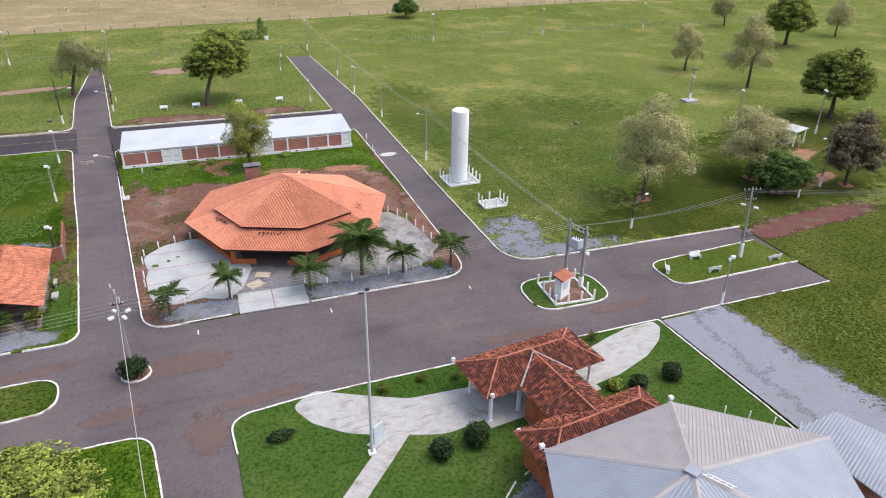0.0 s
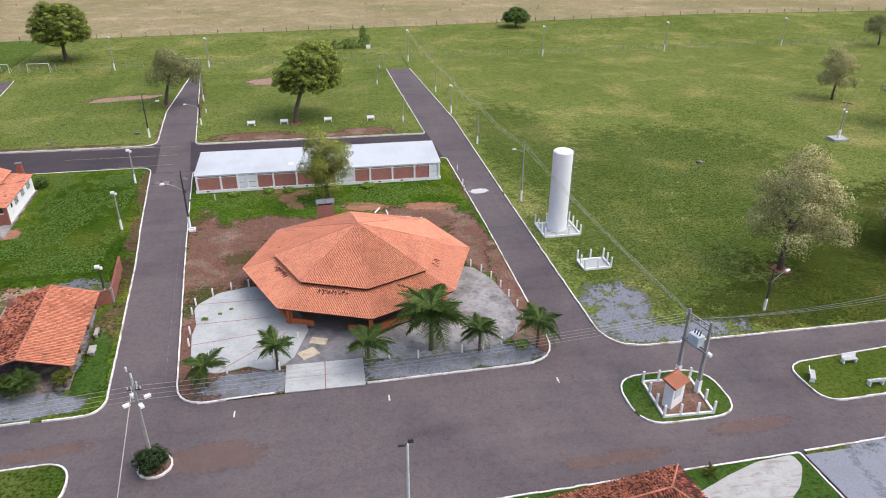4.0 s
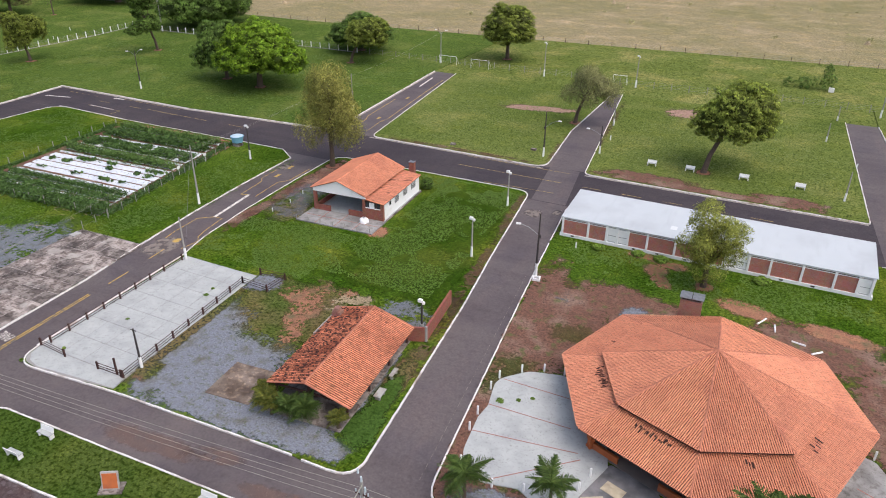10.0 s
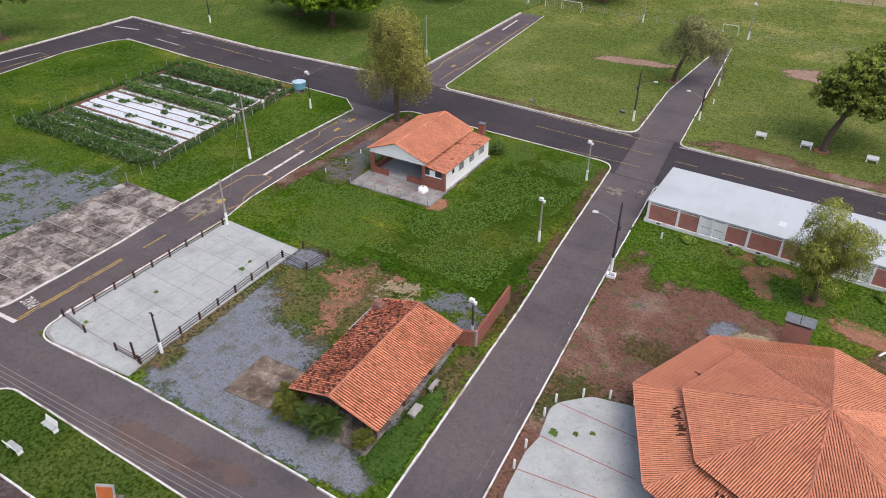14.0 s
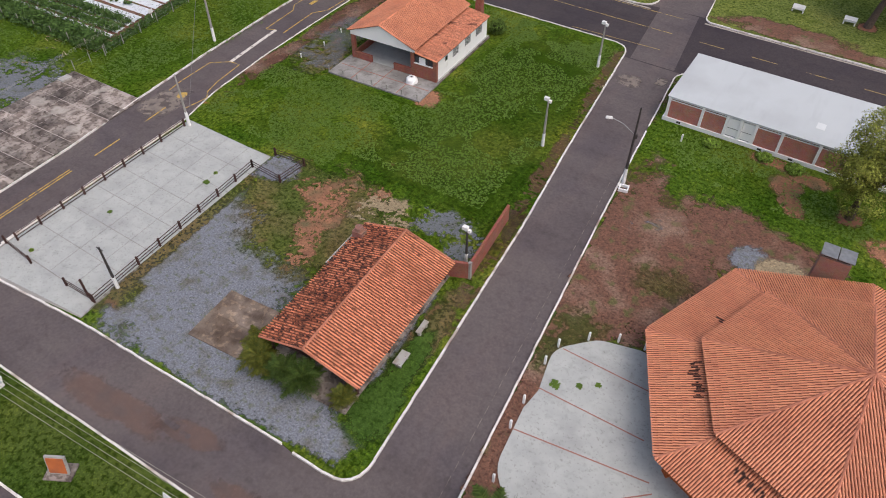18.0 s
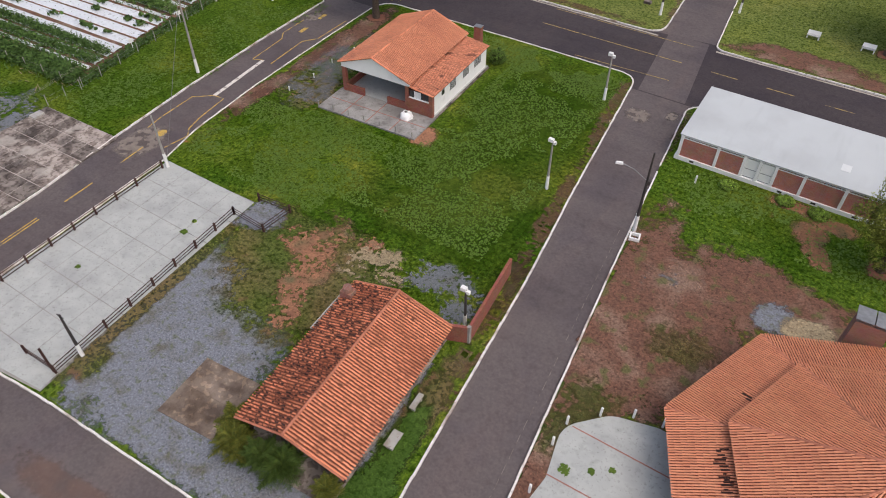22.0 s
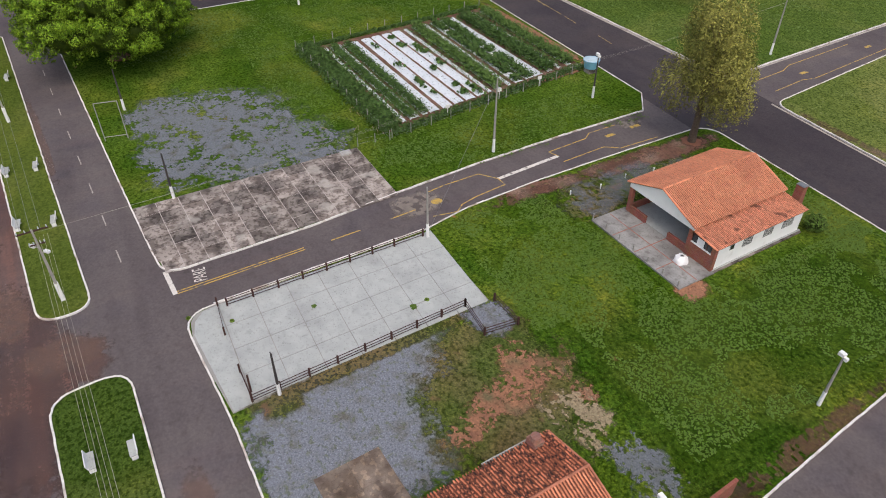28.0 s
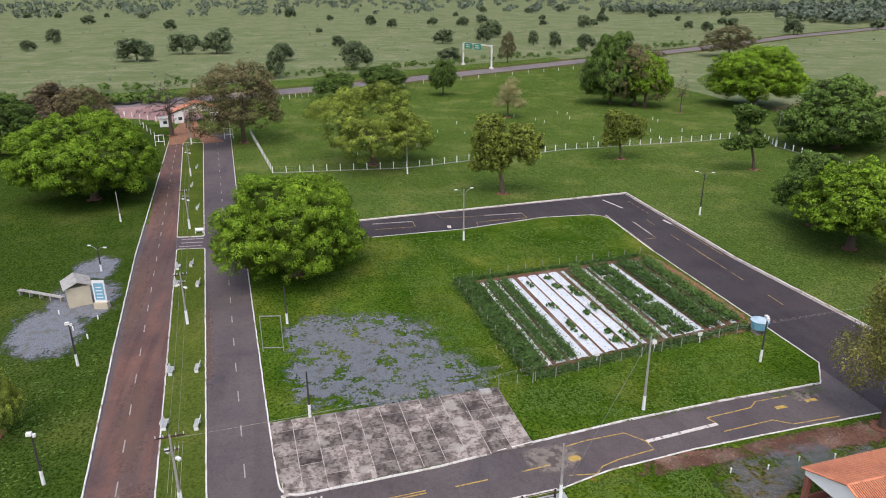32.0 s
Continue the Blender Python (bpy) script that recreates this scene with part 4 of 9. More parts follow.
M_TERRACE = layer(layer(mat("stained_terrace", (0.36, 0.35, 0.33), (0.28, 0.27, 0.255), 0.8, 0.9, 0.15, 20, c3=(0.2, 0.19, 0.18), scale3=0.35, lo3=0.46, hi3=0.62), 2.0, 0.52, 0.66, (0.62, 0.6, 0.58), 0.8), 6.0, 0.55, 0.68, (0.55, 0.52, 0.48), 0.6)
for out, lab in ((terr_w, "scalloped pale concrete terrace with red expansion strips"), (terr_e, "scalloped stained concrete terrace beside palms")):
    ob = tagged(part("terrace", Build().prism(out, -0.05, 0.09), M_CONC if "pale" in lab else M_TERRACE), lab, "terrace", kind="structure")
for a, c in (((-18.4, -3.2), (-11.3, -3.2)), ((-18.3, -7.2), (-10.6, -7.0)), ((-18.2, -11.0), (-9.2, -9.6)), ((-15.0, -15.8), (-8.8, -10.2)), ((15.2, -5.0), (11.4, -3.4)), ((13.9, -13.4), (9.4, -8.2)), ((6.0, -15.9), (5.0, -11.4))):
    a, c = Vector((*a, 0)), Vector((*c, 0))
    d = c - a
    tagged(part("terrace_strip", Build().box((a.x + c.x) / 2, (a.y + c.y) / 2, 0.085, d.length, 0.09, 0.011, math.atan2(d.y, d.x)), M_REDLINE), "red oxide strip in the terrace", "strip", kind="structure")
# entrance apron in pale slabs
for i in range(2):
    for j in range(2):
        tagged(part("apron_slab", Build().box(-6.9 + 3.72 * i, -18.9 + 2.1 * j, -0.04, 3.62, 2.04, 0.1), M_CONC), "pale concrete apron slab with red joints", "paving", kind="structure")
tagged(part("apron_bed", Build().box(-5.04, -17.85, -0.05, 7.3, 4.1, 0.085), M_REDLINE), "red joint strips of the entrance apron", "paving", kind="structure")
sheet("forecourt", [(-9.6, -15.8), (-1.0, -15.8), (-0.6, -13.2), (-3.0, -10.2), (-6.4, -9.6), (-8.2, -11.0)], mat("dark_floor_screed", (0.23, 0.22, 0.22), (0.16, 0.155, 0.155), 1.4, 0.85, 0.1, c3=(0.1, 0.1, 0.1), scale3=0.6), 0.035, "stained grey screed before the pavilion", "paving")
M_CREAM = mat("cream_screed", (0.55, 0.48, 0.34), (0.46, 0.39, 0.27), 2, 0.9, c3=(0.36, 0.3, 0.22), scale3=1.2)
for x, y, w, d, t in ((-5.6, -12.2, 1.7, 1.1, -18), (-6.6, -14.2, 1.8, 1.4, 30)):
    tagged(part("loose_slab", Build().box(x, y, 0.035, w, d, 0.05, radians(t)), M_CREAM), "worn cream coloured floor slab", "paving", kind="structure")


post_mesh = Build().box(0, 0, 0, 0.15, 0.15, 0.92).box(0, 0, 0.92, 0.13, 0.13, 0.05, taper=0.4).mesh("white_post", M_WHITE)


def white_post(x, y, group, z=0.0, h=1.0, label="short white concrete post"):
    ob = new("bollard", post_mesh)
    ob.matrix_basis = pose(x, y, z) @ Matrix.Diagonal((1, 1, h, 1))
    return tagged(ob, label, "post", group)


for x, y in ((-13.4, 0.1), (-15.3, -0.3), (-17.2, -1.4), (-18.8, -3.2), (-18.9, -5.1), (-18.6, -8.8), (-18.4, -11.0), (-17.4, -14.9), (-14.2, -16.1), (-11.8, -15.5), (-9.3, -16.4), (-8.0, -13.4), (-7.6, -11.6),
             (-1.2, -15.4), (1.2, -16.3), (4.0, -16.6), (8.4, -16.4), (10.6, -16.2), (12.6, -15.6), (14.6, -13.8), (15.9, -11.6), (16.0, -9.0), (15.6, -6.8), (15.2, -4.6), (14.6, -2.4), (13.8, -0.6), (12.8, 0.8)):
    white_post(x, y, "posts round the terrace")


# ---- the long white shed ----
def long_shed():
    ob = thing("long_shed", pose(-23.1, 29.3, 0, 0, 0, 0.3), "long low shed with brick panels and a white sheet roof", "shed")
    L, D = 36.8, 8.4
    part("plinth", Build().box(L / 2, D / 2, -0.1, L + 0.3, D + 0.3, 0.52), M_TANK_WHITE, ob)
    part("inner_floor", Build().box(L / 2, D / 2, 0.42, L - 0.4, D - 0.4, 0.03), M_CONC, ob)
    part("back_wall", Build().box(L / 2, D - 0.1, 0.42, L, 0.2, 2.85), M_WHITE, ob)
    for x in (0.1, L - 0.1):
        w = Build().add([(x - 0.1, 0, 0.42), (x + 0.1, 0, 0.42), (x + 0.1, D - 0.2, 0.42), (x - 0.1, D - 0.2, 0.42), (x - 0.1, 0, 2.6), (x + 0.1, 0, 2.6), (x + 0.1, D - 0.2, 3.2), (x - 0.1, D - 0.2, 3.2)],
                        [(3, 2, 1, 0), (4, 5, 6, 7), (0, 1, 5, 4), (1, 2, 6, 5), (2, 3, 7, 6), (3, 0, 4, 7)])
        part("end_wall", w, M_TANK_WHITE, ob)
    # bays along the front: widths of panels and doors
    x = 0.3
    bays = "PpDDpPPpDDpPPpD"
    wid = {"P": 3.15, "p": 2.15, "D": 1.12}
    total = sum(wid[c] for c in bays) + 0.27 * (len(bays) + 1)
    k = (L - 0.05) / total
    x = 0.02
    for i, c in enumerate(bays + "_"):
        pw = 0.27 * k
        part("pier", Build().box(x + pw / 2, 0.02, 0.42, pw, 0.3, 2.2), M_TANK_WHITE, ob)
        x += pw
        if c == "_":
            break
        w = wid[c] * k
        m = x + w / 2
        if c == "D":
            d = part("door", Build().box(m, 0.05, 0.43, w - 0.04, 0.06, 1.92), M_TANK_WHITE, ob, "white painted sheet steel door")
            for zz in (1.35, 0.5):
                part("door_rail", Build().box(m, 0.015, zz, w - 0.1, 0.02, 0.06), M_STEEL, d)
            part("door_head", Build().box(m, 0.05, 2.36, w, 0.1, 0.08), M_TANK_WHITE, ob)
        else:
            part("brick_panel", Build().box(m, 0.07, 0.42, w, 0.14, 1.92), M_BRICK_SHED, ob)
            part("lintel", Build().box(m, 0.07, 2.34, w, 0.2, 0.07), M_TANK_WHITE, ob)
            # near-black strip painted as the unlit depth behind the screen
            part("vent_blocks", Build().box(m, 0.12, 2.41, w, 0.06, 0.15), M_DARK, ob)
            lou = Build()
            for q in range(int(w / 0.32)):
                lou.box(x + 0.16 + q * 0.32, 0.06, 2.41, 0.07, 0.1, 0.15)
            tagged(part("vent_screen", lou, M_BRICK, ob), kind="stuff")
        if c == "P" or i in (4, 11):
            # dark plate painted as the shade of an opening in the plinth
            part("drain_hole", Build().box(m - 0.3, -0.145, 0.12, 0.42, 0.02, 0.2), M_DARK, ob)
        x += w
    part("eave_beam", Build().box(L / 2, 0.05, 2.56, L, 0.2, 0.14), M_TANK_WHITE, ob)
    roof = Build().slab([(-0.14, -0.16, 2.82), (L + 0.16, -0.16, 2.82), (L + 0.16, D + 0.35, 3.42), (-0.14, D + 0.35, 3.42)], 0.06)
    r = part("roof", roof, M_ROOF_WHITE, ob, "white painted metal sheets")
    seam = Build()
    n = 18
    for i in range(n + 1):
        xx = -0.1 + (L + 0.2) * i / n
        seam.add([(xx - 0.02, -0.16, 2.825), (xx + 0.02, -0.16, 2.825), (xx + 0.02, D + 0.35, 3.425), (xx - 0.02, D + 0.35, 3.425), (xx, -0.16, 2.831), (xx, D + 0.35, 3.431)], [(0, 4, 5, 3), (4, 1, 2, 5), (0, 1, 4)])
    part("roof_seams", seam, M_ROOF_WHITE, r)
    for cx in (13.6, 21.0):
        part("skylight", Build().slab([(cx, 2.0, 2.99), (cx + 0.8, 2.0, 2.99), (cx + 0.8, 3.0, 3.061), (cx, 3.0, 3.061)], 0.02), M_PANE, r, "small translucent white roof pane")
    return ob


long_shed()


# ---- the tiled house with porch ----
def house():
    ob = thing("house", pose(-46.4, 21.9, 0, 0, 0, 3.6), "small house with orange tile roof, brick porch and white wall", "house")
    part("floor_slab", Build().box(-5.5, 6, -0.08, 11.3, 12.2, 0.26), M_CONC, ob)
    pat = part("patio", Build().box(-5.55, -2.25, -0.08, 11.9, 4.4, 0.24), M_TERRACE, ob, "pale concrete porch slab with red joints")
    for x in (-8.5, -5.5, -2.6):
        part("joint_strip", Build().box(x, -2.2, 0.161, 0.1, 4.3, 0.008), M_REDLINE, pat)
    part("joint_strip", Build().box(-5.5, -2.2, 0.163, 11.6, 0.1, 0.008), M_REDLINE, pat)
    # walls
    part("side_wall", Build().box(-0.1, 5.85, 0.18, 0.2, 11.9, 2.46), M_TANK_WHITE, ob, "white painted wall")
    part("back_wall", Build().box(-5.6, 11.7, 0.18, 10.8, 0.2, 2.5), M_TANK_WHITE, ob)
    part("porch_rear_wall", Build().box(-7.0, 7.2, 0.18, 7.6, 0.18, 3.15), M_TANK_WHITE, ob)
    part("inner_wall", Build().box(-3.05, 5.9, 0.18, 0.18, 11.4, 3.0), M_BRICK, ob)
    part("west_wall", Build().box(-10.9, 9.4, 0.18, 0.2, 4.4, 3.2), M_TANK_WHITE, ob)
    part("front_brick_wall", Build().box(-1.5, -0.2, 0.16, 2.7, 0.22, 1.6), M_BRICK, ob)
    part("sill", Build().box(-1.5, -0.2, 1.76, 2.7, 0.28, 0.06), M_TANK_WHITE, ob)
    part("front_glazing", Build().box(-1.5, -0.14, 1.82, 2.5, 0.05, 0.82), M_GLASS, ob, "dark window strip with pale curtain")
    part("curtain", Build().box(-1.75, -0.18, 1.84, 0.8, 0.02, 0.76), M_TANK_WHITE, ob)
    for x in (-2.75, -1.0, -0.3):
        part("mullion", Build().box(x, -0.17, 1.82, 0.1, 0.1, 0.82), M_WOOD_DARK, ob)
    for x, y in ((-10.85, -0.14), (-2.95, -0.14), (-10.85, 6.6), (-0.12, -0.14)):
        part("brick_pillar", Build().box(x, y, 0.12, 0.42, 0.42, 3.3 if x < -1 else 2.5), M_BRICK, ob)
    for x, w in ((-9.5, 2.2), (-4.3, 2.3)):
        part("low_wall", Build().box(x, -0.2, 0.16, w, 0.22, 0.72).box(x, -0.2, 0.88, w + 0.04, 0.28, 0.06), M_BRICK, ob)
    part("low_wall", Build().box(-10.85, 3.2, 0.16, 0.22, 5.9, 0.72), M_BRICK, ob)
    for y, w in ((2.0, 0.55), (4.1, 1.25), (6.95, 1.25), (9.7, 1.5)):
        wnd = part("window", Build().box(0.01, y, 1.42 if w > 0.6 else 1.75, 0.06, w, 0.95 if w > 0.6 else 0.6), M_STEEL, ob)
        part("pane", Build().box(0.035, y, 1.47 if w > 0.6 else 1.79, 0.03, w - 0.14, 0.85 if w > 0.6 else 0.5), M_GLASS, wnd)
        if w > 0.6:
            bars = Build()
            for q in range(int(w / 0.16)):
                bars.box(0.06, y - w / 2 + 0.1 + q * 0.16, 1.45, 0.02, 0.025, 0.9)
            part("window_grille", bars, M_TANK_WHITE, wnd)
    # roof: main gable, lean-to on the east
    zl, za, zr, ze = 3.5, 5.12, 3.44, 2.72
    xl, xa, xr, xe = -11.35, -7.0, -2.5, 0.24
    yf, yb = -0.5, 12.05
    roof_face(ob, [(xl, yb, zl), (xl, yf, zl), (xa, yf, za), (xa, yb, za)], M_TILE, seed=41)
    roof_face(ob, [(xr, yf, zr), (xr, yb, zr), (xa, yb, za), (xa, yf, za)], M_TILE, seed=42)
    roof_face(ob, [(xe, yf + 0.1, ze), (xe, yb, ze), (xr - 0.3, yb, zr - 0.34), (xr - 0.3, yf + 0.1, zr - 0.34)], M_TILE_SPOT, seed=43)
    part("ridge_tiles", caps((xa, yf, za + 0.03), (xa, yb, za + 0.03), 0.1), M_TILE_WORN, ob)
    for a, c in (((xl, yf, zl), (xa, yf, za)), ((xa, yf, za), (xr, yf, zr)), ((xl, yb, zl), (xa, yb, za)), ((xa, yb, za), (xr, yb, zr)), ((xr, yf + 0.1, zr - 0.38), (xe, yf + 0.1, ze))):
        part("verge_tiles", caps((a[0], a[1], a[2] + 0.02), (c[0], c[1], c[2] + 0.02), 0.1), M_TILE_WORN, ob)
    part("lintel", Build().box(-1.5, -0.2, 2.64, 2.7, 0.14, 0.12), M_WOOD_DARK, ob)
    for y in (yf + 0.1, yb - 0.3):
        g = Build().add([(xl + 0.3, y, 3.04), (xr - 0.1, y, 3.04), (xr - 0.1, y, zr - 0.12), (xa, y, za - 0.14), (xl + 0.3, y, zl - 0.03),
                         (xl + 0.3, y + 0.12, 3.04), (xr - 0.1, y + 0.12, 3.04), (xr - 0.1, y + 0.12, zr - 0.12), (xa, y + 0.12, za - 0.14), (xl + 0.3, y + 0.12, zl - 0.03)],
                        [(0, 1, 2, 3, 4), (9, 8, 7, 6, 5), (0, 5, 6, 1), (1, 6, 7, 2), (4, 9, 5, 0)])
        part("gable_boarding", g, M_TANK_WHITE, ob, "white boarded gable")
    part("roof_beam", Build().box(-6.9, -0.14, 2.9, 7.5, 0.14, 0.14), M_WOOD_DARK, ob)
    part("chimney_stack", Build().box(-1.45, 12.5, 0.0, 1.0, 0.8, 4.2, taper=0.8).box(-1.45, 12.5, 4.2, 0.86, 0.7, 0.12), M_BRICK, ob)
    part("chimney_cap", Build().box(-1.45, 12.5, 4.4, 0.9, 0.75, 0.05), M_STEEL, ob)
    part("footing", Build().box(0.12, 6, -0.05, 0.5, 12, 0.16), M_CONC_OLD, ob)
    return ob


house()
# tied white sack on the porch, short stakes round the slab
bag = Build()
for i in range(10):
    for j in range(24):
        th, ph = math.pi * (0.03 + 0.49 * i / 9), 2 * math.pi * j / 24
        fold = 1 + 0.09 * math.sin(5 * ph + 0.7 * i) + 0.12 * noise.noise((2.2 * math.cos(ph), 2.2 * math.sin(ph), 0.5 * i))
        rr = 0.66 * fold * math.sin(th) ** 0.6
        bag.v.append((rr * math.cos(ph), rr * math.sin(ph), 0.68 * math.cos(th) * (1 + 0.22 * noise.noise((3 * math.cos(ph), 3 * math.sin(ph), 0.8 * i)))))
bag.f = [(i * 24 + j, (i + 1) * 24 + j, (i + 1) * 24 + (j + 1) % 24, i * 24 + (j + 1) % 24) for i in range(9) for j in range(24)] + [tuple(range(23, -1, -1))]
bag.k = [0] * len(bag.f)
ob = part("sack", bag, M_TANK_WHITE, smooth=True)
ob.matrix_basis = pose(-48.6, 20.2, 0.16)
tagged(ob, "bulging white sack on the porch slab", "sack")
for i in range(7):
    ob = part("stake", Build().box(0, 0, 0, 0.08, 0.08, 0.7).box(0, 0, 0.62, 0.11, 0.11, 0.1), M_POLE)
    ob.matrix_basis = pose(-57.7 + i * 1.93, 17.0 + i * 0.115, 0.0)
    tagged(ob, "short grey stake beside the porch slab", "stake", "stakes round the porch")
for i in range(4):
    ob = part("stake", Build().box(0, 0, 0, 0.08, 0.08, 0.5).box(0, 0, 0.45, 0.13, 0.13, 0.1), M_TANK_WHITE)
    ob.matrix_basis = pose(-62.3 + (i % 2) * 0.4, 17.5 + i * 3.6, 0.0)
    tagged(ob, "short white topped stake in grey gravel", "stake", "stakes in the gravel")


# ---- the tiled kiosk with brick wall ----
def kiosk():
    ob = thing("barbecue_shelter", pose(-32.75, -8.7, 0, 0, 0, 4.4), "open barbecue shelter under a stained clay tile gable roof", "shelter")
    xw, xe, hl, zw, ze, za = -3.95, 4.4, 6.75, 2.15, 1.75, 3.2
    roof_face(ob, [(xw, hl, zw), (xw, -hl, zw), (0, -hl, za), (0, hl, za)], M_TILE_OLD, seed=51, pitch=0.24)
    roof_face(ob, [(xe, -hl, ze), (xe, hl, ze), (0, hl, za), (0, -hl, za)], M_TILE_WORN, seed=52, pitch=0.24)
    part("ridge_tiles", caps((0, -hl, za + 0.05), (0, hl, za + 0.05), 0.1), M_TILE_HIP, ob)
    for y in (-hl, hl):
        for x, z in ((xw, zw), (xe, ze)):
            part("verge_tiles", caps((x, y, z + 0.04), (0, y, za + 0.04), 0.08), M_TILE_HIP, ob)
    for x in (-3.4, 0, 3.8):
        for y in (-6.2, -2.1, 2.1, 6.2):
            if x == 0 and abs(y) < 5:
                continue
            part("post", Build().tube((x, y, -0.05), (x, y, {0: 3.0, -3.4: 2.15}.get(x, 1.75)), 0.12, 0.11, 8), M_WOOD_DARK, ob)
    for x, z in ((-3.4, 2.05), (3.8, 1.66)):
        part("plate_beam", Build().box(x, 0, z, 0.16, 13.2, 0.16), M_WOOD_DARK, ob)
    for y in (-6.2, -2.1, 2.1, 6.2):
        part("tie_beam", Build().box(0.2, y, 1.66, 7.2, 0.14, 0.16), M_WOOD_DARK, ob)
    part("floor_slab", Build().box(0.2, -0.6, -0.04, 7.6, 14.8, 0.12), M_CONC_OLD, ob)
    part("rear_wall", Build().box(0.2, 6.1, 0.08, 6.6, 0.2, 1.55), M_BRICK, ob)
    part("counter", Build().box(-2.6, 3.2, 0.08, 0.7, 4.4, 0.9), M_BRICK, ob)
    part("chimney_shaft", Build().box(-3.55, 5.3, 0.0, 0.95, 0.8, 2.75).tube((-3.55, 5.3, 2.75), (-3.55, 5.3, 3.1), 0.4, 0.34, 12), M_BRICK_PINK, ob)
    part("gutter_board", Build().box(-4.1, 3.2, 1.9, 0.08, 3.6, 0.35), M_CONC_WARM, ob)
    for x, y, w in ((5.05, -2.4, 0.7), (4.9, 0.8, 0.4)):
        part("stone_bench", Build().box(x, y, 0.42, w, 1.35, 0.09).box(x, y - 0.45, -0.05, w * 0.7, 0.16, 0.47).box(x, y + 0.45, -0.05, w * 0.7, 0.16, 0.47), M_CONC_WARM, ob)
    return ob


kiosk()
wl = Build()
w = thing("brick_wall", pose(0, 0, 0), "low red brick garden wall with grey corner pier", "wall")
for (x0, y0), (x1, y1), h0, h1 in (((-29.6, -1.75), (-27.95, -1.05), 1.65, 1.65), ((-27.85, -0.95), (-28.8, 6.8), 1.65, 1.45)):
    a, c = Vector((x0, y0, 0)), Vector((x1, y1, 0))
    d = c - a
    ob = part("wall_run", Build().box(d.length / 2, 0, -0.1, d.length, 0.2, h0 + 0.1).box(d.length / 2, 0, h0, d.length, 0.24, 0.05), M_BRICK, w)
    ob.matrix_basis = pose(x0, y0, 0, 0, 0, math.degrees(math.atan2(d.y, d.x)))
part("pier", Build().box(-27.86, -1.0, -0.1, 0.26, 0.26, 1.9), M_POLE, w)


# ---- water tower with its ladder and white rail ----
def water_tower():
    ob = thing("water_tower", pose(26.4, 9.3, 0), "tall white cylindrical steel water tower", "water tower")
    body = Build().tube((0, 0, 0.0), (0, 0, 11.0), 1.28, 1.28, 40).tube((0, 0, 11.0), (0, 0, 11.15), 1.28, 1.1, 40).tube((0, 0, 11.15), (0, 0, 11.22), 0.5, 0.5, 12)
    part("tank_body", body, M_TANK_WHITE, ob, smooth=False)
    for i in range(1, 8):
        part("weld_seam", Build().tube((0, 0, i * 1.38), (0, 0, i * 1.38 + 0.04), 1.295, 1.295, 40, False), M_TANK_WHITE, ob)
    lad = part("ladder", Build().tube((1.4, -0.2, 0.2), (1.4, -0.2, 11.4), 0.03).tube((1.4, 0.2, 0.2), (1.4, 0.2, 11.4), 0.03), M_STEEL, ob)
    rungs = Build()
    for i in range(34):
        rungs.tube((1.4, -0.2, 0.5 + i * 0.32), (1.4, 0.2, 0.5 + i * 0.32), 0.015, n=4)
    tagged(part("rungs", rungs, M_STEEL, lad), kind="stuff")
    for i in range(12):
        z = 2.4 + i * 0.8
        pts = [(1.4 + 0.55 * math.sin(a), 0.4 * math.cos(a), z) for a in (math.pi * k / 6 for k in range(7))]
        part("safety_hoop", Build().path(pts, [0.015] * 7, 4), M_STEEL, lad)
    part("base_ring", Build().tube((0, 0, -0.05), (0, 0, 0.18), 1.7, 1.6, 32), M_CONC, ob)
    return ob


water_tower()


def white_enclosure(x, y, w, d, turn, label, n=4):
    ob = thing("post_enclosure", pose(x, y, 0, 0, 0, turn), label, "fence")
    part("slab", Build().box(0, 0, -0.05, w - 0.3, d - 0.3, 0.09), M_CONC, ob)
    for sx, sy, lx, ly in ((0, -d / 2, w, 0.2), (0, d / 2, w, 0.2), (-w / 2, 0, 0.2, d - 0.2), (w / 2, 0, 0.2, d - 0.2)):
        part("kerb_beam", Build().box(sx, sy, -0.05, lx, ly, 0.3), M_WHITE, ob)
    for i in range(n):
        for j in range(n):
            if i in (0, n - 1) or j in (0, n - 1):
                part("post", Build().box(-w / 2 + w * i / (n - 1), -d / 2 + d * j / (n - 1), 0.2, 0.17, 0.17, 1.3), M_WHITE, ob)
    return ob


white_enclosure(26.4, 9.0, 4.9, 4.2, 2, "square of white concrete posts round the water tower", 4)
white_enclosure(27.8, -1.1, 3.4, 2.4, 2, "low white concrete frame with corner posts", 3)


